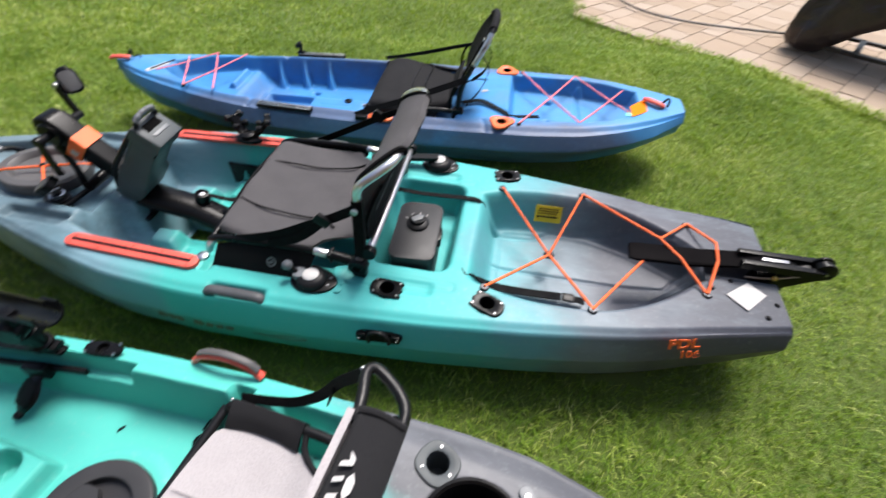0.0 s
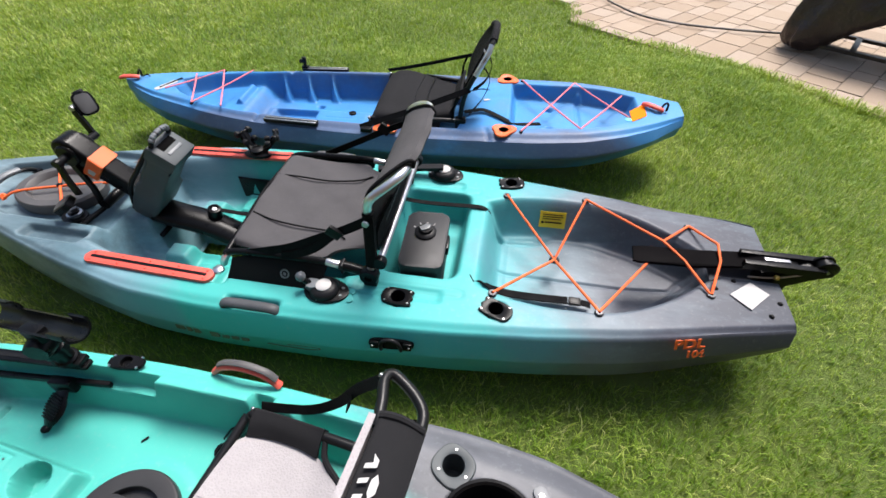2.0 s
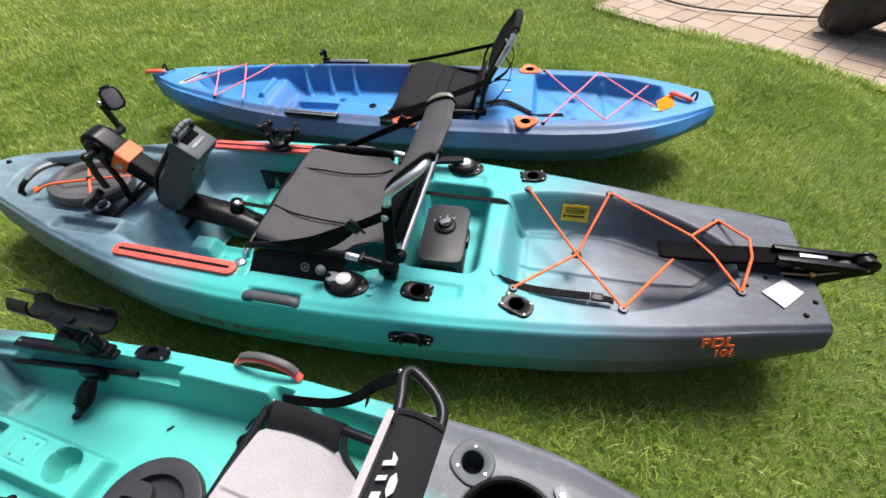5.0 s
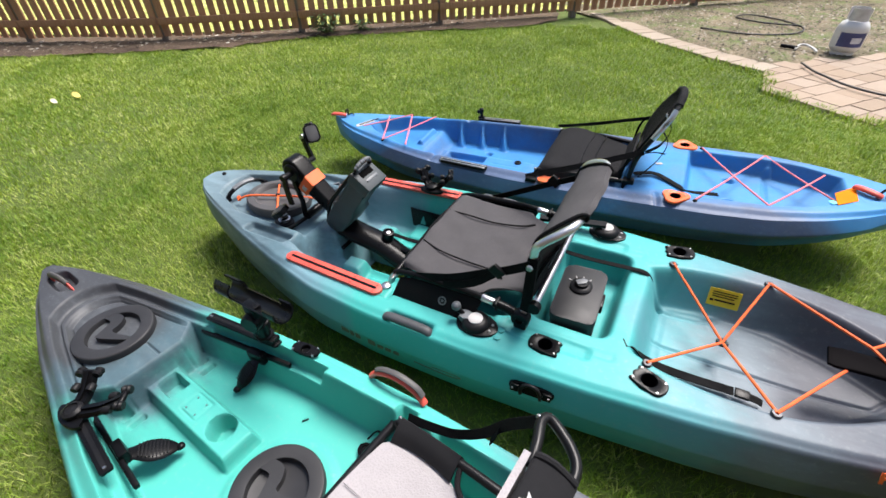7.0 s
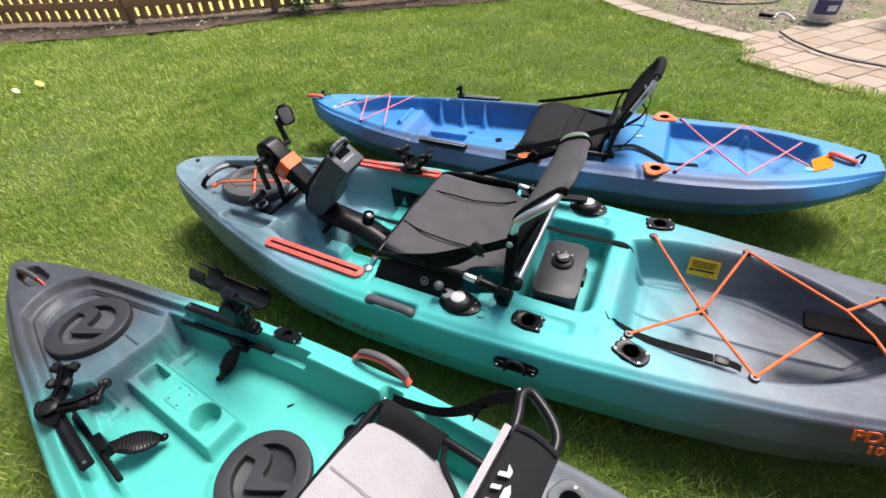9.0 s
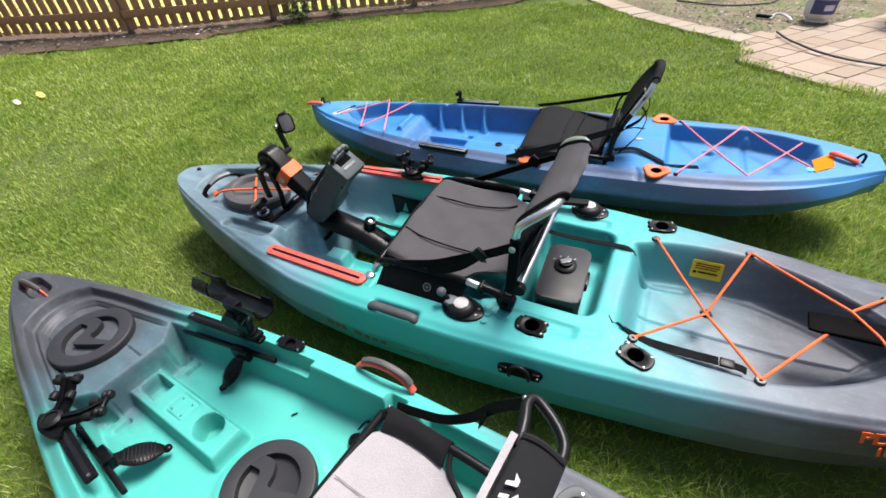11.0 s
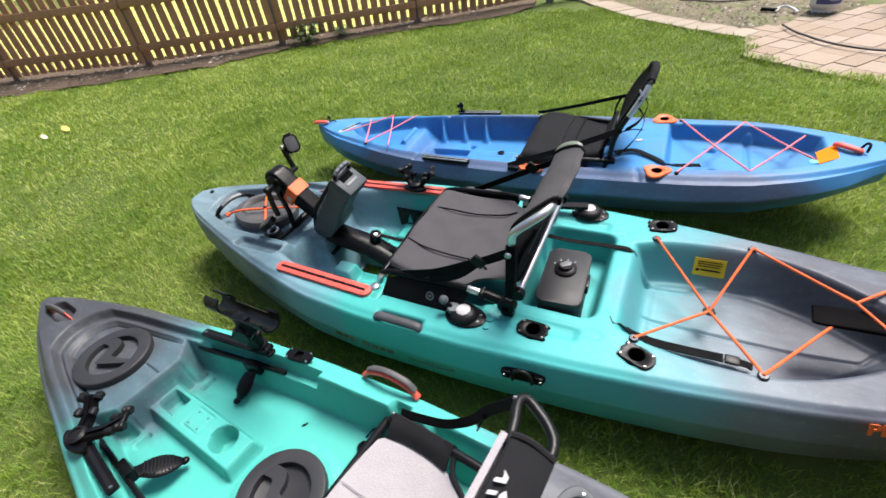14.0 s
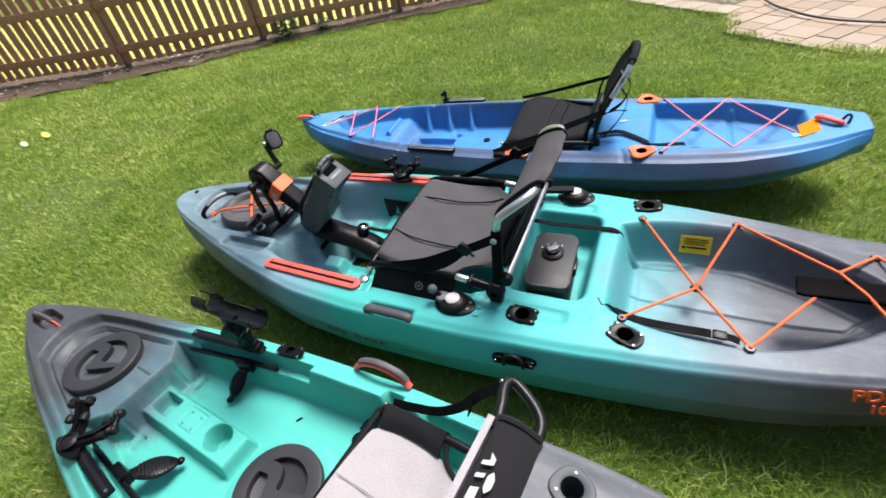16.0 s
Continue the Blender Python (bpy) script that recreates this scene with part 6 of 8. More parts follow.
# ---- seat of the pedal boat ----
def seat_a():
    s = thing("folding_chair", AT_A, (1.80, 0.01, 0.34), "low charcoal cloth chair with aluminium frame in the teal kayak", "chair", "chairs in the kayaks")
    zf = 0.438
    # cloth seat: wraps the front tube and both side tubes, cut away behind them
    pan = []
    for u, dip, w, edge in ((1.548, -0.045, 0.262, 0.020), (1.556, -0.008, 0.270, 0.022), (1.585, 0.006, 0.276, 0.018), (1.66, -0.008, 0.282, 0.010), (1.75, -0.018, 0.284, 0.006), (1.84, -0.017, 0.282, 0.004), (1.905, -0.012, 0.276, 0.004), (1.935, -0.010, 0.245, 0.002), (1.985, -0.008, 0.222, 0.004), (2.035, -0.004, 0.212, 0.012), (2.052, -0.014, 0.205, 0.02)):
        pan.append([(u, 0.012 + w * k, zf + dip + 0.012 * (1 - k * k) * (u < 1.6) - edge * (abs(k) > 0.97) + 0.003 * math.sin(9 * k + 30 * u) * (abs(k) < 0.8)) for k in (-1, -0.93, -0.7, -0.45, -0.2, 0.0, 0.2, 0.45, 0.7, 0.93, 1)])
    part("seat_pan", cloth_sheet(pan, 0.018), M_CLOTH, s, "charcoal padded cloth seat")
    for v0, bow in ((-0.118, -0.012), (0.128, 0.010)):
        part("seam", tube([(1.575, v0 * 0.95, zf + 0.016), (1.66, v0 + bow, zf + 0.0015), (1.78, v0 * 1.05 + bow, zf - 0.0095), (1.90, v0 * 1.25, zf - 0.004), (1.955, v0 * 1.5, zf - 0.002)], 0.0035, 6), M_CLOTH_D, s, "dark stitched seam")
    part("front_binding", tube([(1.566, -0.262, zf - 0.014), (1.558, -0.13, zf + 0.004), (1.556, 0.01, zf + 0.010), (1.558, 0.15, zf + 0.004), (1.566, 0.286, zf - 0.014)], 0.006, 8), M_CLOTH_D, s, "black binding along the front edge")
    for v in (-0.290, 0.312):
        sg = -1 if v < 0 else 1
        part("side_tube", tube([(1.54, v, 0.405), (1.60, v, 0.424), (1.80, v, 0.432), (1.93, v, 0.43), (2.06, v, 0.405)], 0.0125, 12, 3), M_BLACK, s, "black sleeved side tube")
        part("bare_tube", rod((1.925, v, 0.431), (1.975, v, 0.423), 0.0138), M_ALU, s, "bare aluminium tube end")
        c = part("hinge_clamp", lathe([(0, -0.020), (0.030, -0.020), (0.034, -0.013), (0.034, 0.013), (0.030, 0.020), (0.015, 0.020), (0.013, 0.012), (0, 0.012)], 22, pose(2.078, v + sg * 0.006, 0.400, 90 * -sg, 0, 0)), M_BLACK, s, "black plastic hinge clamp")
        part("clamp_arm", tube([(1.972, v, 0.424), (2.02, v, 0.415), (2.07, v, 0.402)], 0.018, 10, 3), M_BLACK, c)
        part("clamp_rib", box((0.010, 0.042, 0.042), (1.985, v, 0.421), 0.006), M_RUBBER, c)
        part("foot_bracket", box((0.05, 0.034, 0.05), (2.075, v * 0.98, 0.362), 0.01), M_BLACK, s)
        # moulded side plate standing on the deck
        lean_out = Matrix(((1, 0, 0, 0), (0, -sg * 0.56, sg * 0.83, v + sg * 0.066), (0, 0.83, 0.56, 0.336), (0, 0, 0, 1)))
        sp = part("side_panel", plate([(1.555, 0.0), (1.865, 0.0), (1.905, 0.03), (1.93, 0.105), (1.80, 0.112), (1.65, 0.105), (1.575, 0.085)], 0.008, lean_out, 0.002), M_CLOTH_D, s, "black side plate")
        part("badge", lathe([(0.017, 0.0), (0.017, 0.002), (0.012, 0.002), (0.012, 0.0)], 20, lean_out @ Matrix.Translation((1.775, 0.052, 0.0005))), M_GREYP, sp, "round grey badge")
        part("badge_dot", lathe([(0.006, 0.0), (0.006, 0.002), (0, 0.002)], 14, lean_out @ Matrix.Translation((1.775, 0.052, 0.0005))), M_GREYP, sp)
        part("front_leg", tube([(1.552, v, 0.41), (1.525, v * 0.99, 0.375), (1.505, v * 0.98, 0.338)], 0.0135, 10, 3), M_ALU, s, "aluminium front leg")
        part("leg_cap", lathe([(0.020, 0.0), (0.020, 0.010), (0.014, 0.014), (0, 0.015)], 16, pose(1.512, v * 1.13, 0.346)), M_ALU, s, "bright round bolt head")
    part("front_tube", tube([(1.545, -0.29, 0.405), (1.545, -0.2, 0.412), (1.545, 0.01, 0.415), (1.545, 0.21, 0.412), (1.545, 0.312, 0.405)], 0.0125), M_BLACK, s)
    part("cross_tube", rod((2.118, -0.282, 0.462), (2.118, 0.300, 0.462), 0.0128), M_ALU, s, "bare aluminium cross tube")
    # backrest: flat posts, bent tube loops at both ends, a cloth sleeve round them
    for v in (-0.287, 0.304):
        sg = -1 if v < 0 else 1
        part("back_post", sweep(smooth_path([(2.080, v, 0.405), (2.088, v, 0.45), (2.094, v, 0.52), (2.098, v * 0.985, 0.60), (2.100, v * 0.96, 0.672)], 5), [(-0.011, -0.016), (0.011, -0.016), (0.014, 0.0), (0.011, 0.018), (-0.011, 0.018), (-0.014, 0.0)], up=(1, 0, 0)), M_WEB, s, "black sleeved back post")
        part("post_cuff", rod((2.082, v, 0.412), (2.087, v, 0.440), 0.018), M_STEEL, s, "short bare tube")
        part("rear_cap", lathe([(0, -0.012), (0.024, -0.012), (0.026, 0.0), (0.024, 0.012), (0, 0.012)], 16, pose(2.118, v, 0.462, 90, 0, 0)), M_BLACK, s)
        e = 0.0 if sg < 0 else -0.018
        part("corner_loop", tube([(2.098, v * 0.95, 0.672 + e), (2.106, v * 0.955, 0.712 + e), (2.128, v * 0.935, 0.738 + e), (2.165, v * 0.86, 0.762 + e), (2.195, v * 0.74, 0.776 + e), (2.203, v * 0.55, 0.772 + e), (2.200, v * 0.3, 0.764 + e)], 0.0145, 12, 6), M_ALU, s, "bent bare aluminium loop")
    part("top_tube", rod((2.198, -0.12, 0.762), (2.198, 0.12, 0.746), 0.012), M_ALU, s)
    # closed cloth sleeve, its section drawn out from the front tube to the rear tube
    prof = [(2.082, 0.560), (2.078, 0.62), (2.084, 0.675), (2.100, 0.722), (2.135, 0.756), (2.180, 0.786), (2.208, 0.797), (2.224, 0.786), (2.220, 0.768), (2.196, 0.742), (2.166, 0.700), (2.140, 0.645), (2.120, 0.590), (2.108, 0.560)]
    bm = bmesh.new()
    rings = []
    for i in range(15):
        k = -1 + 2 * i / 14
        ring = []
        for u, h in prof:
            rear = (u - 2.08) / 0.14
            half = 0.252 - 0.085 * max(0.0, rear) ** 1.3
            ripple = 0.003 * math.sin(7 * k + 40 * h)
            ring.append(bm.verts.new((u + ripple + 0.010 * (1 - k * k) * (h > 0.72), 0.008 + half * k, h - 0.009 * (k + 1) + ripple)))
        rings.append(ring)
    for r0, r1 in zip(rings, rings[1:]):
        for i in range(len(prof)):
            bm.faces.new((r0[i], r0[(i + 1) % len(prof)], r1[(i + 1) % len(prof)], r1[i]))
    bm.faces.new(rings[0])
    bm.faces.new(rings[-1])
    bmesh.ops.subdivide_edges(bm, edges=bm.edges[:], cuts=1, use_grid_fill=True, smooth=0.6)
    part("top_sleeve", bm, M_CLOTH, s, "charcoal cloth sleeve round the back loops")
    for k in (-1, 1):
        q = [(u, 0.008 + (0.254 - 0.085 * max(0.0, (u - 2.08) / 0.14) ** 1.3) * k, h + 0.002 - 0.009 * (k + 1)) for u, h in prof[2:9]]
        part("sleeve_binding", tube(q, 0.006, 8, 4), M_CLOTH_D, s, "black edge binding")
    rows = []
    for h, u, w in ((0.455, 2.100, 0.235), (0.50, 2.104, 0.25), (0.56, 2.112, 0.255), (0.62, 2.132, 0.245), (0.69, 2.165, 0.225)):
        rows.append([(u + 0.010 * (1 - k * k), 0.008 + w * k, h - 0.009 * (k + 1)) for k in (-1, -0.6, -0.2, 0.2, 0.6, 1)])
    part("back_panel", cloth_sheet(rows, 0.010), M_CLOTH_D, s, "black cloth back panel")
    for i in range(5):
        part("printed_bar", box((0.002, 0.026, 0.020), (2.139, -0.205 + i * 0.036, 0.602), 0, (0, 20, 0)), M_GREYP, s, "grey printed bar")
    # straps from the backrest to the seat front
    for sg, v in ((-1, -0.292), (1, 0.312)):
        st = part("side_strap", ribbon([(2.10, v, 0.652), (2.02, v, 0.60), (1.92, v, 0.545), (1.81, v, 0.485), (1.72, v, 0.452), (1.62, v, 0.42)] if sg < 0 else [(2.09, v, 0.635), (1.98, v + 0.012, 0.575), (1.86, v + 0.025, 0.505), (1.74, v + 0.04, 0.435), (1.69, v + 0.045, 0.408)], 0.030, 0.004, up=(0, sg * 1.0, 0.35)), M_WEB, s, "black webbing side strap")
        part("strap_buckle", box((0.05, 0.014, 0.04), (1.985, v + sg * 0.006, 0.588), 0.004, (0, 38, 0)), M_BLACK, st)
        part("strap_bolt", lathe([(0.011, 0), (0.010, 0.006), (0.004, 0.007), (0, 0.004)], 14, pose(2.098, v + sg * 0.012, 0.650, -90 * sg, 0, 0)), M_STEEL, st)
        if sg < 0:
            part("strap_tail", ribbon([(1.99, v, 0.585), (1.90, v + sg * 0.012, 0.505), (1.80, v + sg * 0.012, 0.455), (1.77, v + sg * 0.010, 0.45)], 0.028, 0.003, up=(0, sg * 1.0, 0.35)), M_WEB, st)


seat_a()


# ---- pedal drive, tilted up over its well ----
def pedal_drive():
    d = thing("pedal_drive", AT_A, (1.06, 0.0, 0.20), "black and orange pedal drive with grey console, folded up", "pedal drive")

    # flat-sided housing: a tapered capsule in the plane of the cranks, its long axis rising towards the bow
    a, b = Vector((0.975, 0.0, 0.415)), Vector((0.795, 0.0, 0.580))
    ax = math.atan2(b.z - a.z, b.x - a.x)
    ln = (b - a).length

    def capsule(s0, s1, w0, w1, thick, bevel, cap=True):
        """Outline along the housing axis from s0 to s1, half widths w0 and w1, extruded sideways."""
        out = [(s0, -w0), (s1, -w1)]
        if cap:
            out += [(s1 + w1 * math.sin(t), -w1 * math.cos(t)) for t in np.linspace(0.2, math.pi - 0.2, 11)]
        out += [(s1, w1), (s0, w0)]
        bm = plate(out, thick, pose(0, 0, thick / 2))
        bmesh.ops.bevel(bm, geom=[e for e in bm.edges if abs(e.verts[0].co.z - e.verts[1].co.z) < 1e-5], offset=bevel, segments=3, affect="EDGES", profile=0.6)
        bm.transform(Matrix(((math.cos(ax), -math.sin(ax), 0, a.x), (0, 0, -1, a.y), (math.sin(ax), math.cos(ax), 0, a.z), (0, 0, 0, 1))))
        return bm
    part("gear_housing", capsule(-0.015, ln * 0.72, 0.036, 0.044, 0.080, 0.012, False), M_BLACK, d, "glossy black gear housing")
    part("gear_cover", capsule(ln * 0.60, ln, 0.046, 0.053, 0.088, 0.014), M_BLACK, d, "rounded black gear cover")
    band = part("band", capsule(ln * 0.44, ln * 0.68, 0.049, 0.052, 0.098, 0.008, False), M_ORANGEP, d, "orange band")
    part("band_patch", plate([(-0.014, -0.014), (0.014, -0.012), (0.010, 0.014), (-0.012, 0.012)], 0.002, Matrix(((math.cos(ax), -math.sin(ax), 0, 0.866), (0, 0, -1, -0.0505), (math.sin(ax), math.cos(ax), 0, 0.496), (0, 0, 0, 1)))), M_WHITE, band, "small pale mark on the band")
    hub = Vector((0.806, 0.0, 0.568))
    part("crank_disc", lathe([(0, -0.056), (0.040, -0.056), (0.046, -0.050), (0.046, 0.050), (0.040, 0.056), (0, 0.056)], 30, pose(*hub, 90, 0, 0)), M_BLACK, d)
    part("crank_axle", rod(hub + Vector((0, -0.095, 0)), hub + Vector((0, 0.115, 0)), 0.014), M_RUBBER, d)
    part("crank_boss", lathe([(0, -0.010), (0.018, -0.010), (0.020, 0), (0.018, 0.012), (0, 0.012)], 18, pose(hub.x, -0.098, hub.z, 90, 0, 0)), M_BLACK, d)
    # far crank up, near crank down
    up = [(0.806, 0.105, 0.560), (0.778, 0.118, 0.610), (0.750, 0.130, 0.668)]
    part("crank_arm", sweep(smooth_path(up, 5), [(-0.006, -0.014), (0.006, -0.014), (0.007, 0.0), (0.006, 0.014), (-0.006, 0.014), (-0.007, 0.0)], up=(1, 0, 0.3)), M_BLACK, d, "flat black crank arm")
    part("crank_end", lathe([(0, -0.010), (0.013, -0.010), (0.014, 0), (0.013, 0.010), (0, 0.010)], 14, pose(0.750, 0.132, 0.668, 90, 0, 0)), M_STEEL, d)
    dn = [(0.806, -0.098, 0.568), (0.816, -0.112, 0.508), (0.832, -0.122, 0.440)]
    part("crank_arm", sweep(smooth_path(dn, 5), [(-0.006, -0.014), (0.006, -0.014), (0.007, 0.0), (0.006, 0.014), (-0.006, 0.014), (-0.007, 0.0)], up=(1, 0, 0.3)), M_BLACK, d, "flat black crank arm")
    for c, rot, lab in (((0.778, 0.168, 0.672), (0, 66, -32), "grey-faced black pedal"), ((0.772, -0.158, 0.405), (8, -30, 10), "flat black pedal")):
        m = pose(*c, *rot)
        p = part("pedal", plate(rounded(0.092, 0.074, 0.024, 5), 0.026, m @ Matrix.Translation((0, 0, 0.013)), 0.006), M_BLACK, d, lab)
        part("pedal_face", plate(rounded(0.076, 0.058, 0.019, 5), 0.004, m @ Matrix.Translation((0, 0, 0.0155)), 0.001), M_GREYHATCH, p)
        part("pedal_axle", rod(m @ Vector((-0.042, -0.02, 0)), m @ Vector((-0.046, 0.02, 0)), 0.010), M_BLACK, p)
    # stay bars and bracket between the housing and the cross bar
    for v, u1 in ((-0.045, 0.835), (0.045, 0.850)):
        part("stay_bar", sweep([(0.80, v, 0.535), (0.83, v * 1.2, 0.42), (u1, v * 1.5, 0.335)], [(-0.006, -0.012), (0.006, -0.012), (0.006, 0.012), (-0.006, 0.012)], up=(1, 0, 0)), M_BLACK, d, "flat black stay bar")
    part("stay_pivot", lathe([(0, -0.062), (0.020, -0.062), (0.022, 0), (0.020, 0.062), (0.010, 0.064), (0, 0.060)], 18, pose(0.852, -0.01, 0.345, 90, 0, 0)), M_BLACK, d)
    # grey console behind the housing
    p0, p1 = Vector((0.985, 0.0, 0.285)), Vector((1.225, 0.0, 0.595))
    mm = along(p0, p1, (-1, 0, 0))
    L = (p1 - p0).length
    bm = bmesh.new()
    secs = [(-0.01, 0.030, 0.040), (0.012, 0.044, 0.058), (0.10, 0.056, 0.070), (0.20, 0.058, 0.074), (0.225, 0.046, 0.062), (0.30, 0.046, 0.060), (L - 0.02, 0.047, 0.060)]
    rings = []
    for z, hx, hy in secs:
        rings.append([bm.verts.new((x, y, z)) for x, y in rounded(hx * 2, hy * 2, 0.012, 2)])
    for r0, r1 in zip(rings, rings[1:]):
        for i in range(len(r0)):
            bm.faces.new((r0[i], r0[(i + 1) % len(r0)], r1[(i + 1) % len(r0)], r1[i]))
    bm.faces.new(rings[0])
    bm.faces.new(rings[-1])
    bm.transform(mm)
    con = part("console", bm, M_CONSOLE, d, "grey moulded console housing")
    part("console_head", box((0.112, 0.138, 0.062), (0.002, 0, L + 0.012), 0.010), M_CONSOLE, con).data.transform(Matrix.Translation(-OFFSET[d.name]) @ mm @ Matrix.Translation(OFFSET[d.name]))
    for y in (-0.048, 0.048):
        part("console_rib", rod(mm @ Vector((0.044, y, 0.02)), mm @ Vector((0.047, y, L - 0.03)), 0.010), M_CONSOLE, con)
    # carry handle on its head
    q = [mm @ Vector(v) for v in ((0.045, -0.055, L + 0.045), (0.055, -0.04, L + 0.072), (0.058, 0.0, L + 0.08), (0.055, 0.04, L + 0.072), (0.045, 0.055, L + 0.045))]
    hd = part("carry_handle", sweep(smooth_path(q, 6), ring2d(0.010, 10, 0.009)), M_RUBBER, con, "ridged grey carry handle")
    bm = bmesh.new()
    for k in range(9):
        t = k / 8
        c = smooth_path(q, 8)[int(6 + t * 20)]
        ball(c, 0.0115, bm, n=8)
    part("handle_ridges", bm, M_GREYP, hd)
    slot = plain("dull_black_slot", (0.004, 0.004, 0.004), 0.9, spec=0.02)
    part("handle_recess", box((0.030, 0.080, 0.006), (0, 0, 0), 0.002), slot, con, "dark slot in the console head").data.transform(Matrix.Translation(-OFFSET[d.name]) @ mm @ Matrix.Translation((0.022, 0, L + 0.042)) @ Matrix.Translation(OFFSET[d.name]))
    part("head_plate", box((0.012, 0.075, 0.004), (0, 0, 0), 0.001), M_GREYP, con, "thin grey plate on the console head").data.transform(Matrix.Translation(-OFFSET[d.name]) @ mm @ Matrix.Translation((-0.012, 0, L + 0.044)) @ Matrix.Translation(OFFSET[d.name]))
    part("console_seam", box((0.004, 0.150, 0.004), (0, 0, 0), 0), slot, con).data.transform(Matrix.Translation(-OFFSET[d.name]) @ mm @ Matrix.Translation((-0.0465, 0, L - 0.022)) @ Matrix.Translation(OFFSET[d.name]))
    part("cable", tube([mm @ Vector(v) for v in ((0.05, 0.05, 0.05), (0.075, 0.055, 0.15), (0.072, 0.05, 0.25), (0.06, 0.04, L))], 0.010), M_BLACK, d, "black cable")
    # leg and propeller housing lying over the well
    part("drive_leg", sweep(smooth_path([(1.03, 0.0, 0.285), (1.12, 0.0, 0.262), (1.24, 0.012, 0.222), (1.36, 0.01, 0.165)], 5), ring2d(0.040, 16, 0.066), up=(0, 1, 0)), M_BLACK, d, "black drive leg")
    lw = part("lower_unit", lathe([(0, -0.12), (0.03, -0.11), (0.05, -0.06), (0.052, 0.0), (0.046, 0.06), (0.02, 0.10), (0, 0.105)], 20, along((1.38, 0.01, 0.135), (1.48, -0.02, 0.09))), M_BLACK, d, "black gear case")
    part("skeg", plate([(1.28, 0.10), (1.46, 0.08), (1.50, 0.15), (1.42, 0.22), (1.30, 0.22)], 0.02, pose(0, 0.01, 0, 90, 0, 0), 0.004), M_BLACK, lw)
    for a in (20, 140, 260):
        bm = plate([(0.0, -0.012), (0.05, -0.03), (0.11, -0.022), (0.125, 0.0), (0.10, 0.022), (0.04, 0.018)], 0.004)
        bm.transform(along((1.46, -0.03, 0.15), (1.56, -0.10, 0.08)) @ pose(0, 0, 0.0, 0, 0, a) @ pose(0, 0, 0, 28, 0, 0))
        part("propeller_blade", bm, M_BLACK, lw)
    k = part("steering_knob", lathe([(0, -0.03), (0.028, -0.03), (0.03, 0.02), (0.027, 0.028), (0.018, 0.03), (0.016, 0.022), (0, 0.022)], 20, pose(1.262, 0.035, 0.268, 0, 12, 0)), M_BLACK, d)
    part("knob_cap", lathe([(0.010, 0.022), (0.010, 0.026), (0, 0.027)], 12, pose(1.262, 0.035, 0.268, 0, 12, 0)), M_ALU, k)
    part("pull_strap", ribbon([(1.285, 0.04, 0.285), (1.40, 0.05, 0.27), (1.54, 0.03, 0.31)], 0.02, 0.004), M_WEB, d, "dark pull strap")
    part("pivot_rod", rod((1.055, -0.085, 0.21), (1.055, 0.085, 0.21), 0.011), M_BLACK, d)


pedal_drive()


# ---- rod cradle on the far rail ----
def cradle(m, name="rod_cradle", label="", arms=((60, 0.15), (-35, 0.14)), lift_arm=0.10):
    c = thing(name, m, label=label, category="rod holder")
    OFFSET[c.name] = Vector((0, 0, 0))
    part("foot", plate([(0.058 * math.cos(t) * (1.2 if math.sin(t) < 0 else 0.8), 0.040 * math.sin(t)) for t in np.linspace(0, 2 * math.pi, 23)[:-1]], 0.014, Matrix.Translation((0, 0, 0.014)), 0.004), M_BLACK, c)
    part("turn_knob", lathe([(0.026, 0.014), (0.03, 0.02), (0.03, 0.030), (0.02, 0.036), (0.018, 0.03), (0.008, 0.03), (0, 0.034)], 20), M_RUBBER, c, "round turn knob")
    for ang, ln in arms:
        d = Vector((math.cos(radians(ang)), math.sin(radians(ang)), 0))
        e = d * ln + Vector((0, 0, lift_arm))
        side = Vector((-d.y, d.x, 0))
        bm = bmesh.new()
        sweep(smooth_path([d * 0.02 + Vector((0, 0, 0.018)), d * ln * 0.55 + Vector((0, 0, lift_arm * 0.45)), e], 5), [(-0.024, -0.007), (0.024, -0.007), (0.017, 0.007), (-0.017, 0.007)], up=(0, 0, 1), bm=bm)
        arm = part("arm", bm, M_BLACK, c, "black cradle arm")
        part("arm_rib", sweep([d * 0.03 + Vector((0, 0, 0.028)), d * ln * 0.55 + Vector((0, 0, lift_arm * 0.45 + 0.008)), e + Vector((0, 0, 0.006))], [(-0.004, -0.004), (0.004, -0.004), (0.004, 0.006), (-0.004, 0.006)], up=(0, 0, 1)), M_BLACK, arm)
        for k in (-1, 1):
            q = e + side * (0.028 * k)
            part("tip_roller", lathe([(0, -0.013), (0.012, -0.013), (0.015, -0.007), (0.012, 0.0), (0.015, 0.007), (0.012, 0.013), (0, 0.013)], 14, along(q, q + d)), M_RUBBER, arm, "ridged rubber roller")
        part("tip_bar", rod(e - side * 0.040, e + side * 0.040, 0.009), M_BLACK, arm)
        for k in (-1, 1):
            q = e - d * 0.045 - Vector((0, 0, lift_arm * 0.3)) + side * (0.024 * k)
            part("inner_roller", lathe([(0, -0.012), (0.011, -0.012), (0.014, 0.0), (0.011, 0.012), (0, 0.012)], 12, along(q, q + d)), M_RUBBER, arm)
    return c


cradle(AT_A @ pose(1.335, 0.368, 0.357, 0, 0, 0), label="black two-armed rod cradle on the coral red track", arms=((150, 0.085), (28, 0.10)), lift_arm=0.085)

# ---- fittings of the green boat ----
B0 = kayak_b


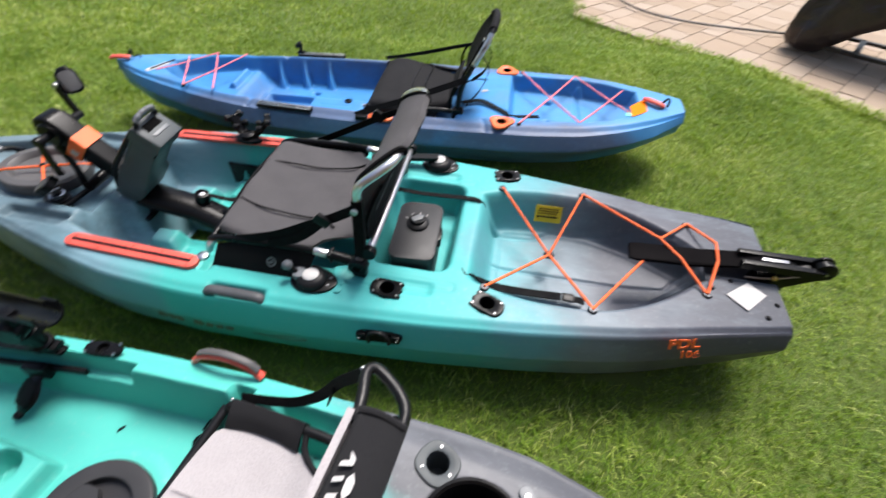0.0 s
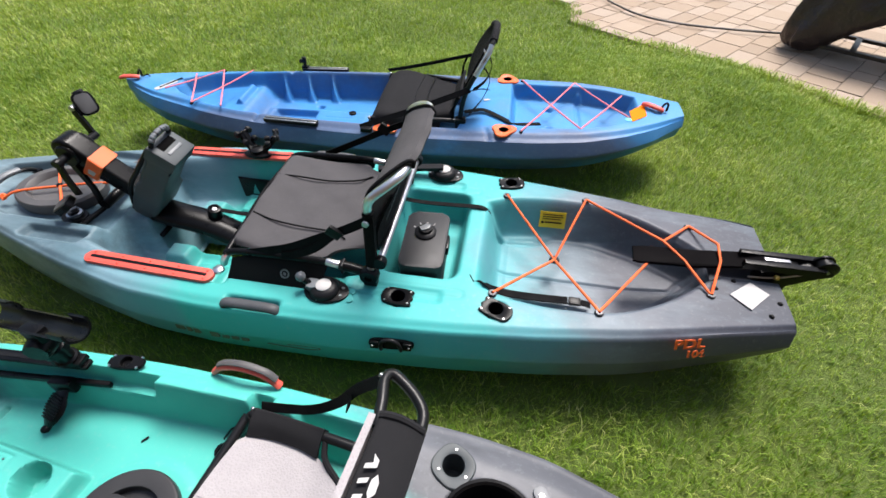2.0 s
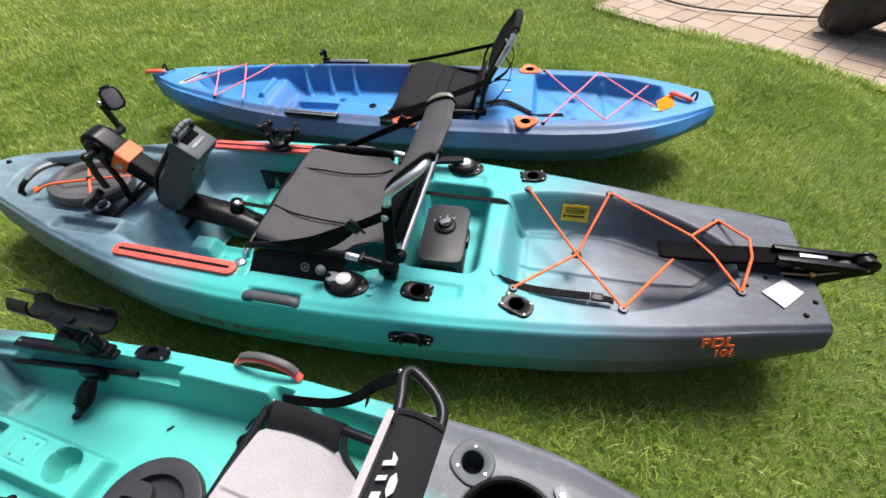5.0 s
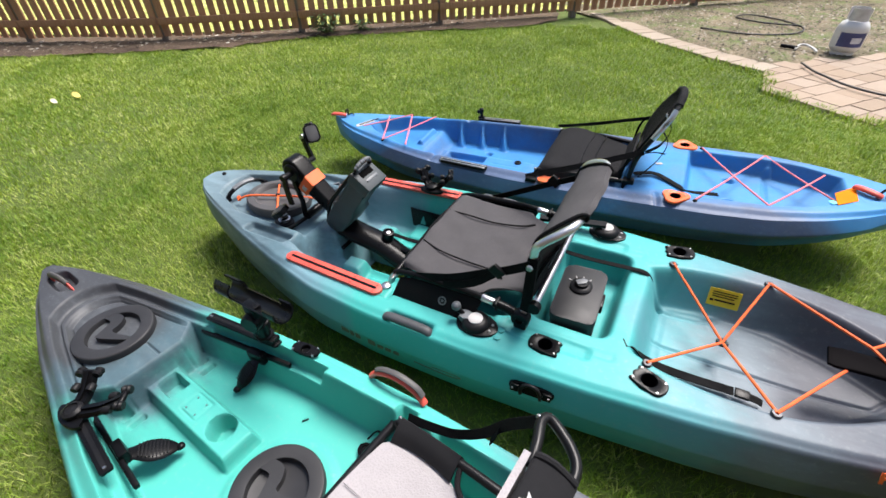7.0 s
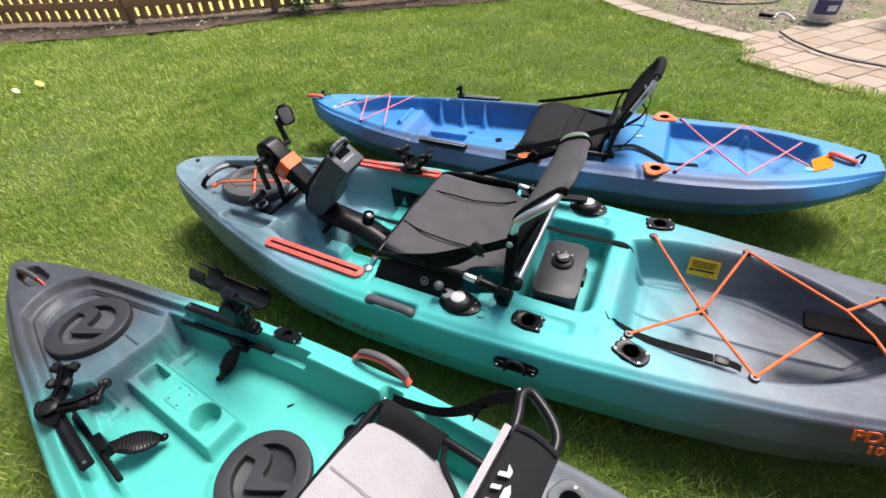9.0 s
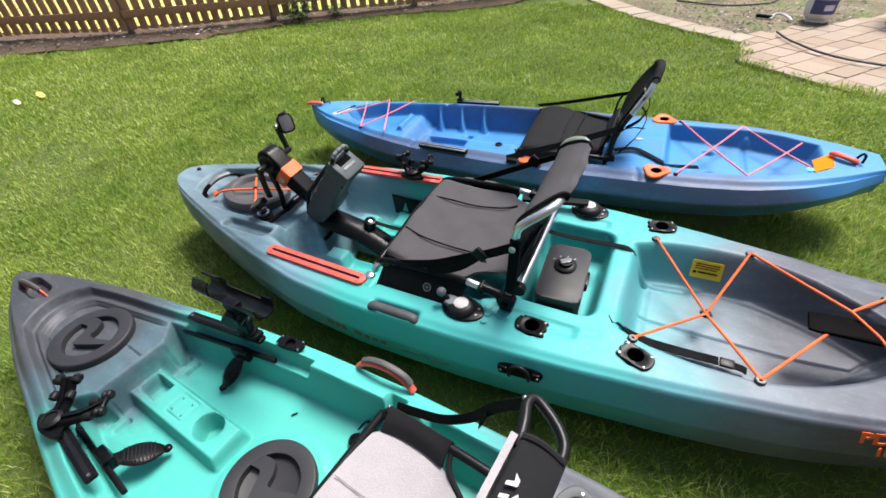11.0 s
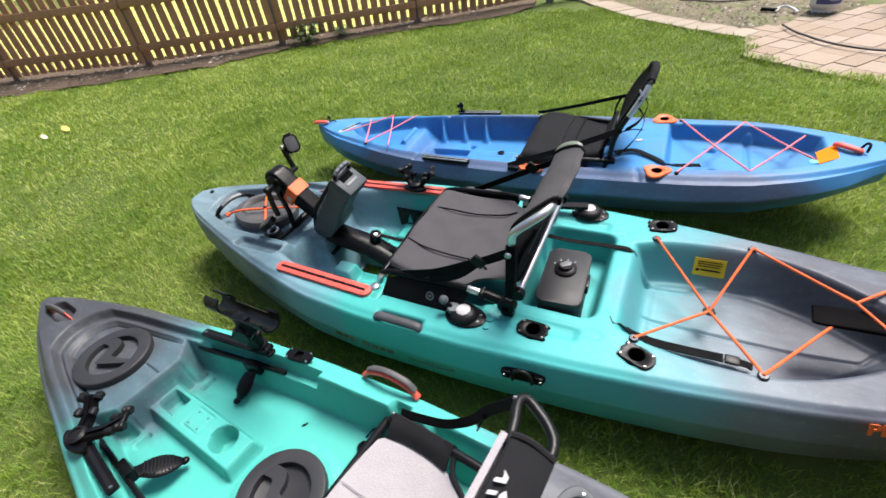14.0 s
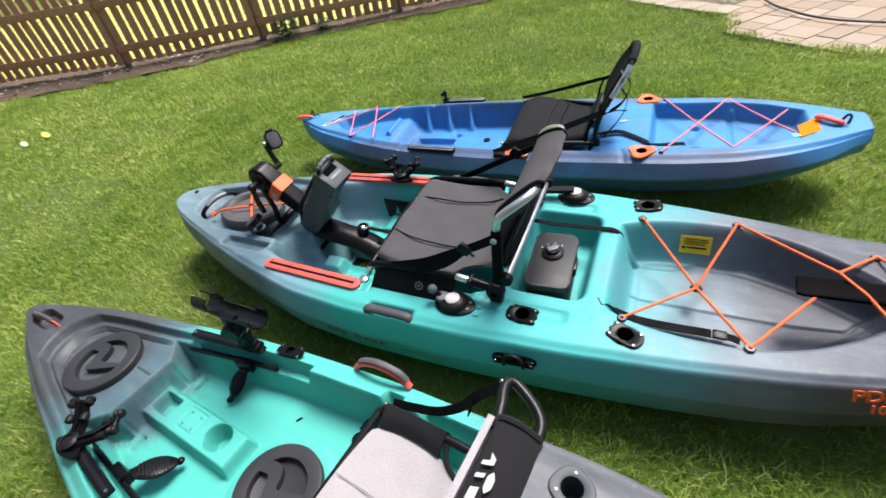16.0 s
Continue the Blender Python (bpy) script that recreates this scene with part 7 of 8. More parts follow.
def disc_hatch(parent, u, v, z, r, name, yaw=0):
    m = pose(u, v, z, 0, 0, yaw)
    h = part(name, lathe([(r * 1.02, -0.015), (r * 1.02, 0.008), (r * 1.01, 0.012), (r * 0.99, 0.0145), (r * 0.97, 0.015), (r * 0.70, 0.015), (r * 0.685, 0.0145), (r * 0.675, 0.012), (r * 0.67, -0.010), (r * 0.65, -0.012), (0, -0.012)], 52, m), M_LID, parent, "round black hatch lid")
    # plain raised zigzag across the sunk middle of the lid
    q = [(r * x, r * y, 0) for x, y in ((-0.74, 0.06), (-0.70, 0.29), (-0.52, 0.41), (-0.25, 0.41), (-0.08, 0.20), (0.00, -0.02), (0.27, 0.02), (0.62, 0.16), (0.73, 0.10), (0.36, -0.15), (-0.11, -0.41), (-0.20, -0.30), (-0.30, -0.05), (-0.38, 0.10), (-0.52, 0.11))]
    q = [(p.x, p.y) for p in smooth_path(q + q[:1], 3)][:-1]
    part("lid_rib", plate(q, 0.024, m @ Matrix.Translation((0, 0, 0.0140)), 0.0), M_LID, h)
    return h


disc_hatch(B0, 0.482, -0.006, 0.309, 0.134, "bow_hatch")
disc_hatch(B0, 1.382, -0.006, 0.186, 0.137, "centre_hatch")

# bow handle
bh = part("bow_handle", sweep(smooth_path([(-0.036, -0.020, 0.318), (-0.020, -0.018, 0.350), (0.02, -0.014, 0.366), (0.08, -0.006, 0.368), (0.125, 0.0, 0.352), (0.148, 0.002, 0.328), (0.166, 0.004, 0.322)], 6), ring2d(0.0055, 10, 0.019), up=(0, 0, 1)), M_RED, B0, "red webbing bow handle")
part("handle_grip", sweep(smooth_path([(-0.016, -0.017, 0.359), (0.02, -0.013, 0.374), (0.08, -0.005, 0.376), (0.118, -0.001, 0.362)], 6), ring2d(0.009, 12, 0.0155), up=(0, 0, 1)), M_GREYHATCH, bh, "worn grey grip")
for u, v, z in ((-0.040, -0.020, 0.318), (0.160, 0.004, 0.327)):
    part("handle_bolt", lathe([(0.009, -0.003), (0.009, 0.004), (0.005, 0.006), (0, 0.006)], 12, Matrix.Translation((u, v, z))), M_STEEL, bh)

# deck tracks, rod holders, side handles on both sides
for sg in (1, -1):
    a, b = (Vector((0.722, 0.238, 0.332)), Vector((1.058, 0.298, 0.332))) if sg > 0 else (Vector((0.70, -0.228, 0.332)), Vector((1.032, -0.264, 0.332)))
    yaw = math.degrees(math.atan2(b.y - a.y, b.x - a.x))
    m = pose(*((a + b) / 2), 0, 0, yaw)
    ln = (b - a).length
    t = part("deck_track", plate(rounded(ln, 0.034, 0.006, 2), 0.01, m, 0.002), M_BLACK, B0, "black gear track")
    part("track_slot", plate(rounded(ln - 0.03, 0.012, 0.003, 2), 0.004, m @ Matrix.Translation((0, 0, 0.0012)), 0), M_RUBBER, t)
    sc = bmesh.new()
    for x in (-ln / 2 + 0.015, ln / 2 - 0.015):
        screw(sc, x, 0.0, 0.0012, 0.006)
    sc.transform(m)
    part("screws", sc, M_STEEL, t)
    # foot rail on the wall with its peg
    a, b = (Vector((0.705, 0.200, 0.270)), Vector((1.118, 0.282, 0.270))) if sg > 0 else (Vector((0.74, -0.208, 0.262)), Vector((1.088, -0.238, 0.262)))
    yaw = math.degrees(math.atan2(b.y - a.y, b.x - a.x))
    fr = part("foot_rail", box(((b - a).length, 0.017, 0.020), (a + b) / 2, 0.006, (0, 0, yaw)), M_BLACK, B0, "black foot brace rail")
    c = a + (b - a) * (0.68 if sg > 0 else 0.58)
    end = c + Vector((-0.012, -0.112, -0.080) if sg > 0 else (0.078, 0.122, -0.056))
    d = (end - c).normalized()
    flat = Vector((1, 0, 0.25)) if sg > 0 else Vector((0.84, -0.54, 0.1))
    face = d.cross(flat).normalized() if d.cross(flat).z > 0 else -d.cross(flat).normalized()
    pg = part("foot_peg", sweep([c + d * (end - c).length * k for k in np.linspace(0, 1, 16)], ring2d(0.041, 14, 0.011), up=face, scale=[0.5, 0.5, 0.5, 0.54, 0.62, 0.74, 0.86, 0.95, 1.0, 1.02, 1.0, 0.95, 0.86, 0.74, 0.58, 0.36]), M_BLACK, fr, "leaf-shaped black foot peg")
    bm = bmesh.new()
    for i in range(9):
        k = 0.34 + 0.062 * i
        w = 0.030 + 0.034 * math.sin(math.pi * min(1.0, (k - 0.2) / 0.8))
        rib = box((w, 0.004, 0.005), (0, 0, 0), 0.001)
        q = c + (end - c) * k + face * 0.0105
        side = face.cross(d).normalized()
        rib.transform(Matrix(((side.x, d.x, face.x, q.x), (side.y, d.y, face.y, q.y), (side.z, d.z, face.z, q.z), (0, 0, 0, 1))))
        merge(bm, rib)
    part("peg_ribs", bm, M_RUBBER, pg)
    part("peg_knob", ball(end + d * 0.008, 0.014, squash=(1, 1, 0.7)), M_BLACK, pg)
    part("peg_clamp", box((0.07, 0.03, 0.05), c + Vector((0, -sg * 0.012, 0)), 0.006, (0, 0, yaw)), M_BLACK, fr)
    rod_holder(B0, 1.155, sg * 0.336, 0.327, sg * 12, 0.108, 0.048, 0.017, screws=4, deep=0.008)
    rod_holder(B0, 2.165, sg * 0.335, 0.330, -sg * 28, 0.108, 0.104, 0.029, M_CONSOLE)
    # side carry handle
    hd = part("side_handle", sweep(smooth_path([(1.405, sg * 0.398, 0.305), (1.435, sg * 0.403, 0.336), (1.505, sg * 0.408, 0.360), (1.575, sg * 0.412, 0.346), (1.617, sg * 0.412, 0.305)], 6), ring2d(0.010, 10, 0.013), up=(0, 1, 0)), M_RED, B0, "red side carry handle")
    part("handle_grip", sweep(smooth_path([(1.425, sg * 0.405, 0.344), (1.455, sg * 0.408, 0.362), (1.515, sg * 0.411, 0.376), (1.58, sg * 0.415, 0.362), (1.610, sg * 0.415, 0.334)], 6), ring2d(0.0045, 10, 0.0105), up=(0, 1, 0)), M_GREYHATCH, hd, "worn dark grip")
    # rear lashing ring
    tab = part("lashing_tab", plate(rounded(0.06, 0.034, 0.012, 3), 0.006, pose(2.395, sg * 0.322, 0.336, 0, 0, -sg * 55), 0.002), M_GREYP, B0)
    part("lashing_ring", tube([(2.42 + 0.020 * math.cos(t), sg * (0.295 + 0.020 * math.sin(t)), 0.337) for t in np.linspace(0, 2 * math.pi, 13)], 0.0028, 6, 2), M_STEEL, tab, "steel D-ring")
    part("tab_bolt", lathe([(0.008, 0), (0.007, 0.004), (0, 0.005)], 10, Matrix.Translation((2.39, sg * 0.327, 0.336))), M_STEEL, tab)
    part("deck_screw", lathe([(0.009, 0), (0.008, 0.010), (0.004, 0.014), (0, 0.014)], 10, Matrix.Translation((2.055, sg * 0.408, 0.322))), M_STEEL, B0)

part("storage_cup", lathe([(0.126, 0.334), (0.126, 0.342), (0.118, 0.344), (0.112, 0.338), (0.106, 0.25), (0.09, 0.225), (0, 0.222)], 40, Matrix.Translation((2.285, 0.205, 0))), M_BLACK, B0, "round black storage well")

# small things in the cockpit
sc = bmesh.new()
for u, v in ((0.922, 0.032), (0.922, -0.012), (0.972, 0.032), (0.972, -0.012)):
    screw(sc, u, v, 0.2205, 0.0035)
part("plate_screws", sc, M_STEEL, B0)
part("drain_plug", lathe([(0.024, 0.0), (0.024, 0.006), (0.014, 0.008), (0.012, 0.004), (0, 0.005)], 16, Matrix.Translation((1.505, 0.235, 0.176))), M_BLACK, B0)
part("cord_loop", tube([(1.49, 0.265, 0.185), (1.515, 0.29, 0.22), (1.55, 0.29, 0.21), (1.545, 0.265, 0.185), (1.50, 0.25, 0.176)], 0.0035, 6), M_BLACK, B0, "thin black cord loop")
part("scuff", box((0.022, 0.006, 0.002), (1.26, 0.20, 0.169), 0.0005, (0, 0, 60)), M_BLACK, B0)


# ---- cradles and rod tube on the green boat ----
cradle(AT_B @ pose(0.772, -0.236, 0.333, 0, 0, 0), label="black two-armed rod cradle on the kayak's gear track", arms=((124, 0.112), (41, 0.165)), lift_arm=0.062)


def rod_tube():
    r = thing("rod_rest", AT_B, (1.005, 0.29, 0.333), "black open rod rest on a ratchet post", "rod holder")
    part("foot", box((0.09, 0.04, 0.02), (1.005, 0.290, 0.343), 0.005, (0, 0, 11)), M_BLACK, r)
    post = part("post", lathe([(0.030, 0), (0.030, 0.02), (0.024, 0.025), (0.024, 0.065), (0.034, 0.07), (0.034, 0.10), (0.026, 0.105), (0.026, 0.12), (0, 0.12)], 16, along((1.005, 0.29, 0.345), (1.03, 0.265, 0.50))), M_BLACK, r)
    part("ratchet", lathe([(0, -0.032), (0.030, -0.032), (0.034, -0.02), (0.034, 0.02), (0.030, 0.032), (0, 0.032)], 14, pose(1.035, 0.262, 0.475, 90, 0, 20)), M_BLACK, r)
    # open trough with two half rings
    p0, p1 = Vector((0.880, 0.288, 0.520)), Vector((1.190, 0.280, 0.582))
    m = along(p0, p1, (0, 0, 1))
    L = (p1 - p0).length
    bm = bmesh.new()
    for z0, z1, a0, a1 in ((-0.04, 0.055, 25, 335), (0.055, L - 0.05, 105, 255), (L - 0.05, L + 0.01, 70, 290)):
        rows = []
        for z in (z0, (z0 + z1) / 2, z1):
            for rr in (0.030, 0.036):
                rows.append([bm.verts.new((rr * math.cos(radians(t)), rr * math.sin(radians(t)), z)) for t in np.linspace(a0, a1, 17)])
        for i in range(0, 4, 1):
            for j in range(16):
                bm.faces.new((rows[i][j], rows[i][j + 1], rows[i + 2][j + 1], rows[i + 2][j]))
        for pr in ((0, 1), (4, 5)):
            for j in range(16):
                bm.faces.new((rows[pr[0]][j], rows[pr[0]][j + 1], rows[pr[1]][j + 1], rows[pr[1]][j]))
        for j in (0, 16):
            bm.faces.new((rows[0][j], rows[2][j], rows[3][j], rows[1][j]))
            bm.faces.new((rows[2][j], rows[4][j], rows[5][j], rows[3][j]))
    bm.transform(m)
    part("trough", bm, M_BLACK, r, "black open trough with a ring collar")
    part("yoke", box((0.06, 0.035, 0.05), (1.035, 0.268, 0.515), 0.008, (0, 0, 0)), M_BLACK, r)


rod_tube()


# ---- seat of the green boat ----
def seat_b():
    s = thing("folding_chair", AT_B, (1.83, 0.0, 0.15), "low chair with pale grey mesh on a black tube frame", "chair", "chairs in the kayaks")
    zf = 0.315
    rows = []
    for u, w, dip in ((1.575, 0.235, -0.002), (1.60, 0.255, 0.0), (1.66, 0.268, -0.010), (1.74, 0.268, -0.022), (1.82, 0.258, -0.020), (1.90, 0.215, -0.010), (1.97, 0.17, 0.0)):
        rows.append([(u + (0.02 * abs(k) ** 2 if u < 1.61 else 0), w * k, zf + dip * (1 - k * k * 0.8)) for k in (-1, -0.66, -0.33, 0, 0.33, 0.66, 1)])
    part("seat_pan", cloth_sheet(rows, 0.014), M_MESH, s, "pale grey padded mesh")
    thread = plain("grey_thread", (0.30, 0.28, 0.285), 0.8)
    for v in (-0.09, 0.09):
        part("seam", tube([(1.59, v, zf + 0.010), (1.7, v, zf - 0.006), (1.82, v * 0.95, zf - 0.012), (1.93, v * 0.85, zf + 0.002)], 0.0016, 6), thread, s)
    for sg in (1, -1):
        # cloth wings wrapped over the side tubes
        wing = []
        for u, w0, w1 in ((1.615, 0.25, 0.318), (1.68, 0.262, 0.318), (1.76, 0.262, 0.318), (1.82, 0.252, 0.318)):
            wing.append([(u, sg * (w0 + (0.326 - w0) * k), 0.318 + 0.040 * math.sin(k * 2.0) - 0.03 * (k > 0.9)) for k in (0, 0.35, 0.7, 0.85, 1)])
        part("side_wing", cloth_sheet(wing, 0.008), M_CLOTH_B, s, "black cloth side wing")
        part("edge_binding", tube([(1.97, sg * 0.17, zf), (1.90, sg * 0.218, zf - 0.002), (1.845, sg * 0.255, zf + 0.006), (1.825, sg * 0.30, 0.338)], 0.008, 8), M_CLOTH_B, s, "black edge binding")
        part("side_tube", tube([(1.60, sg * 0.305, 0.335), (1.75, sg * 0.305, 0.338), (1.9, sg * 0.302, 0.338), (2.03, sg * 0.298, 0.335)], 0.0135, 12, 3), M_TUBE, s, "black painted side tube")
        part("front_leg", tube([(1.605, sg * 0.30, 0.335), (1.58, sg * 0.285, 0.30), (1.545, sg * 0.265, 0.20), (1.53, sg * 0.258, 0.15)], 0.0135, 12, 4), M_TUBE, s)
        part("rear_leg", tube([(2.02, sg * 0.298, 0.335), (2.02, sg * 0.29, 0.25), (2.01, sg * 0.27, 0.16)], 0.0135, 12, 4), M_TUBE, s)
        part("corner_bolt", ball((1.605, sg * 0.312, 0.350), 0.006), M_STEEL, s)
        st = part("side_strap", ribbon([(1.625, sg * 0.325, 0.352), (1.70, sg * 0.335, 0.362), (1.78, sg * 0.342, 0.392), (1.86, sg * 0.345, 0.47), (1.93, sg * 0.335, 0.59), (2.006, sg * 0.312, 0.708)], 0.026, 0.004, up=(0.1, -0.75, 0.6)), M_WEB, s, "black webbing side strap")
        part("strap_tail", ribbon([(1.91, sg * 0.338, 0.555), (1.905, sg * 0.335, 0.53), (1.895, sg * 0.33, 0.50)], 0.034, 0.003, up=(1, sg * 0.3, 0)), M_WEB, st)
        part("corner_rivet", ball((2.003, sg * 0.318, 0.716), 0.0055), M_STEEL, s)
    part("front_tube", tube([(1.59, -0.30, 0.325), (1.575, -0.15, 0.30), (1.572, 0.0, 0.295), (1.575, 0.15, 0.30), (1.59, 0.30, 0.325)], 0.0135), M_TUBE, s)
    # backrest: bent tube loops at both top corners, cloth between them
    for sg in (1, -1):
        part("corner_loop", tube([(2.034, sg * 0.22, 0.710), (2.024, sg * 0.27, 0.712), (2.012, sg * 0.312, 0.711), (2.020, sg * 0.332, 0.706), (2.045, sg * 0.326, 0.699), (2.084, sg * 0.302, 0.692), (2.106, sg * 0.272, 0.688), (2.109, sg * 0.225, 0.684)], 0.0115, 12, 5), M_TUBE, s, "bent black tube loop")
        part("back_post", tube([(2.092, sg * 0.262, 0.66), (2.065, sg * 0.27, 0.55), (2.04, sg * 0.285, 0.43), (2.02, sg * 0.296, 0.335)], 0.0145, 12, 4), M_TUBE, s)
        part("loop_binding", tube([(2.034, sg * 0.237, 0.724), (2.05, sg * 0.240, 0.726), (2.076, sg * 0.243, 0.718), (2.116, sg * 0.243, 0.694)], 0.008, 8), M_CLOTH_B, s, "black edge binding")
    part("top_tube", rod((2.045, -0.235, 0.705), (2.045, 0.235, 0.705), 0.0125), M_TUBE, s)
    rows = []
    for u, h, w in ((2.032, 0.722, 0.236), (2.042, 0.727, 0.238), (2.076, 0.719, 0.242), (2.112, 0.698, 0.242), (2.119, 0.678, 0.24), (2.085, 0.58, 0.24), (2.05, 0.48, 0.245), (2.035, 0.41, 0.25)):
        rows.append([(u, w * k, h) for k in (-1, -0.7, -0.35, 0, 0.35, 0.7, 1)])
    part("back_panel", cloth_sheet(rows, 0.012), M_CLOTH_B, s, "black cloth back panel")
    # pale front pad seen along its edge
    rows = []
    for t in (0, 0.25, 0.5, 0.75, 1.0):
        u, h = 2.026 - 0.02 * t, 0.722 - 0.32 * t
        rows.append([(u, 0.237 * k, h) for k in (-1, -0.5, 0, 0.5, 1)])
    part("front_pad", cloth_sheet(rows, 0.014), M_MESH, s, "pale grey mesh front pad")
    # plain white shapes printed on the back
    for poly in (((2.055, 0.166), (2.066, 0.158), (2.066, 0.146), (2.046, 0.138), (2.046, 0.146), (2.058, 0.152)),
                 ((2.060, 0.128), (2.060, 0.120), (2.045, 0.113), (2.045, 0.121)),
                 ((2.060, 0.102), (2.060, 0.072), (2.046, 0.066), (2.046, 0.096)),
                 ((2.072, 0.137), (2.078, 0.126), (2.078, 0.108), (2.070, 0.097), (2.065, 0.106), (2.065, 0.126))):
        q = plate(list(poly), 0.0008)
        for vt in q.verts:
            vt.co.z += 0.0062 + float(np.interp(vt.co.x, (2.03, 2.042, 2.076, 2.112), (0.727, 0.733, 0.725, 0.704)))
        part("printed_shape", q, M_WHITE, s, "plain white printed shape")


seat_b()

# ---- fittings of the blue boat ----
C0 = kayak_c
Z_C = 0.312


def cup_plate(u, v, yaw):
    out = [(0.062 * math.cos(t) * (1 + 0.16 * math.cos(3 * t)), 0.056 * math.sin(t) * (1 + 0.16 * math.cos(3 * t))) for t in np.linspace(0, 2 * math.pi, 33)[:-1]]
    h = rod_holder(C0, u, v, Z_C, yaw, 0.12, 0.11, 0.026, M_ORANGEP, 3, out)
    h["label"] = "orange flush rod holder"
    part("bore", lathe([(0.024, 0.0), (0.024, -0.05), (0, -0.05)], 20, pose(u, v, Z_C + 0.004)), M_BLACK, h, "dark bore")


cup_plate(2.44, -0.290, 20)
cup_plate(2.44, 0.292, -20)

# tank well cords and bow cords
PX = [(2.53, 0.280), (2.53, -0.296), (2.84, 0.278), (2.838, -0.240), (3.136, 0.208), (3.138, -0.136)]
bm = bmesh.new()
zc = Z_C + 0.006
for a, b in (((2.53, 0.280), (2.838, -0.240)), ((2.53, -0.296), (2.84, 0.278)), ((2.84, 0.278), (3.138, -0.136)), ((2.838, -0.240), (3.136, 0.208))):
    tube([(*a, zc), ((a[0] + b[0]) / 2, (a[1] + b[1]) / 2, zc - 0.006), (*b, zc)], 0.0045, 8, 3, bm=bm)
part("well_cord", bm, M_PINK, C0, "faded pink-red elastic cord laced across the rear well")
bm = bmesh.new()
zb = 0.330
for a, b in (((0.655, -0.228), (0.836, 0.204)), ((0.407, -0.085), (0.648, 0.189)), ((0.648, 0.189), (0.842, -0.244)), ((0.50, 0.115), (0.655, -0.228))):
    tube([(*a, zb), ((a[0] + b[0]) / 2, (a[1] + b[1]) / 2, zb - 0.004), (*b, zb)], 0.0042, 8, 3, bm=bm)
part("bow_cord", bm, M_PINK, C0, "faded pink-red elastic cord laced across the bow well")
for u, v in PX:
    eyelet(C0, u, v, Z_C - 0.002, 0.011, M_BLACK)
for u, v in ((0.655, -0.228), (0.648, 0.189)):
    eyelet(C0, u, v, 0.322, 0.011, M_BLACK)

# bow and stern toggles
for u, v, z, yaw, nm in ((0.145, -0.01, 0.352, 8, "bow_toggle"), (3.238, -0.012, 0.345, -38, "stern_toggle")):
    m = pose(u, v, z, 0, 0, yaw)
    bm = sweep(smooth_path([(-0.055, -0.008, 0.0), (-0.03, -0.014, 0.008), (0.03, -0.014, 0.008), (0.055, -0.004, 0.0)], 5), ring2d(0.017, 12, 0.011), up=(0, 0, 1))
    bm.transform(m)
    t = part(nm, bm, M_RED, C0, "coral red plastic toggle handle")
    bm = tube([(0.03, 0.02, -0.01), (0.045, 0.03, 0.025), (0.065, 0.015, 0.03), (0.07, 0.0, 0.0)], 0.006, 8)
    bm.transform(m)
    part("toggle_cord", bm, M_BLACK, t, "black cord loop")
bm = plate([(3.107, -0.052), (3.198, 0.040), (3.192, -0.092), (3.107, -0.158)], 0.002, pose(0, 0, 0.333))
part("orange_sticker", bm, M_LABEL, C0, "orange rectangular sticker on the stern deck")
part("green_dot", lathe([(0.016, 0), (0.016, 0.001), (0, 0.001)], 16, Matrix.Translation((3.092, -0.135, 0.330))), plain("mint_dot", (0.12, 0.62, 0.42), 0.5), C0, "small mint green sticker")
part("bow_plate", plate(rounded(0.14, 0.04, 0.01, 3), 0.003, pose(0.39, -0.045, 0.331, 0, 0, 62), 0.001), M_WHITE, C0, "white worn plate on the bow")
part("plate_edge", plate(rounded(0.155, 0.014, 0.005, 3), 0.004, pose(0.405, -0.015, 0.333, 0, 0, 62), 0.001), M_BLACK, C0)
part("bow_line", tube([(0.20, 0.02, 0.345), (0.23, 0.03, 0.352), (0.25, 0.02, 0.345)], 0.004, 6), M_BLACK, C0)

# near and far gear rails
for sg, u0, u1, v0, v1 in ((-1, 1.131, 1.439, -0.318, -0.333), (1, 1.12, 1.42, 0.312, 0.330)):
    ln = math.hypot(u1 - u0, v1 - v0)
    m = pose((u0 + u1) / 2, (v0 + v1) / 2, 0.316 - 0.004 * (sg > 0), 0, 0, math.degrees(math.atan2(v1 - v0, u1 - u0)))
    t = part("gear_rail", plate(rounded(ln, 0.044, 0.008, 2), 0.014, m, 0.002), M_BLACK, C0, "black aluminium gear rail")
    for y in (-0.010, 0.010):
        part("rail_lip", box((ln - 0.01, 0.006, 0.003), (0, y, 0.0012), 0.001), M_ALU, t).data.transform(m)
part("side_reflector", plate(rounded(0.13, 0.05, 0.022, 4), 0.012, pose(1.815, -0.345, 0.316, 12, 0, -2), 0.003), M_ORANGEP, C0, "orange paddle rest pad")
part("pad_clip", box((0.06, 0.035, 0.022), (1.715, -0.352, 0.305), 0.005), M_BLACK, C0, "black strap clip")
part("bulkhead_mark", plate(rounded(0.035, 0.018, 0.005, 2), 0.001, pose(2.33, 0.02, 0.3165, 0, 0, 20)), M_WHITE, C0, "small white printed mark")
part("drain_cap", lathe([(0.022, 0), (0.022, 0.006), (0.012, 0.008), (0.010, 0.004), (0, 0.004)], 16, Matrix.Translation((1.508, 0.035, 0.166))), M_BLACK, C0)
part("deck_strap", ribbon([(2.22, -0.16, 0.33), (2.267, -0.131, 0.328), (2.328, -0.118, 0.326), (2.418, -0.175, 0.320), (2.468, -0.212, 0.316), (2.50, -0.175, 0.285), (2.56, -0.13, 0.262), (2.64, -0.105, 0.255)], 0.028, 0.004), M_WEB, C0, "loose black webbing strap")


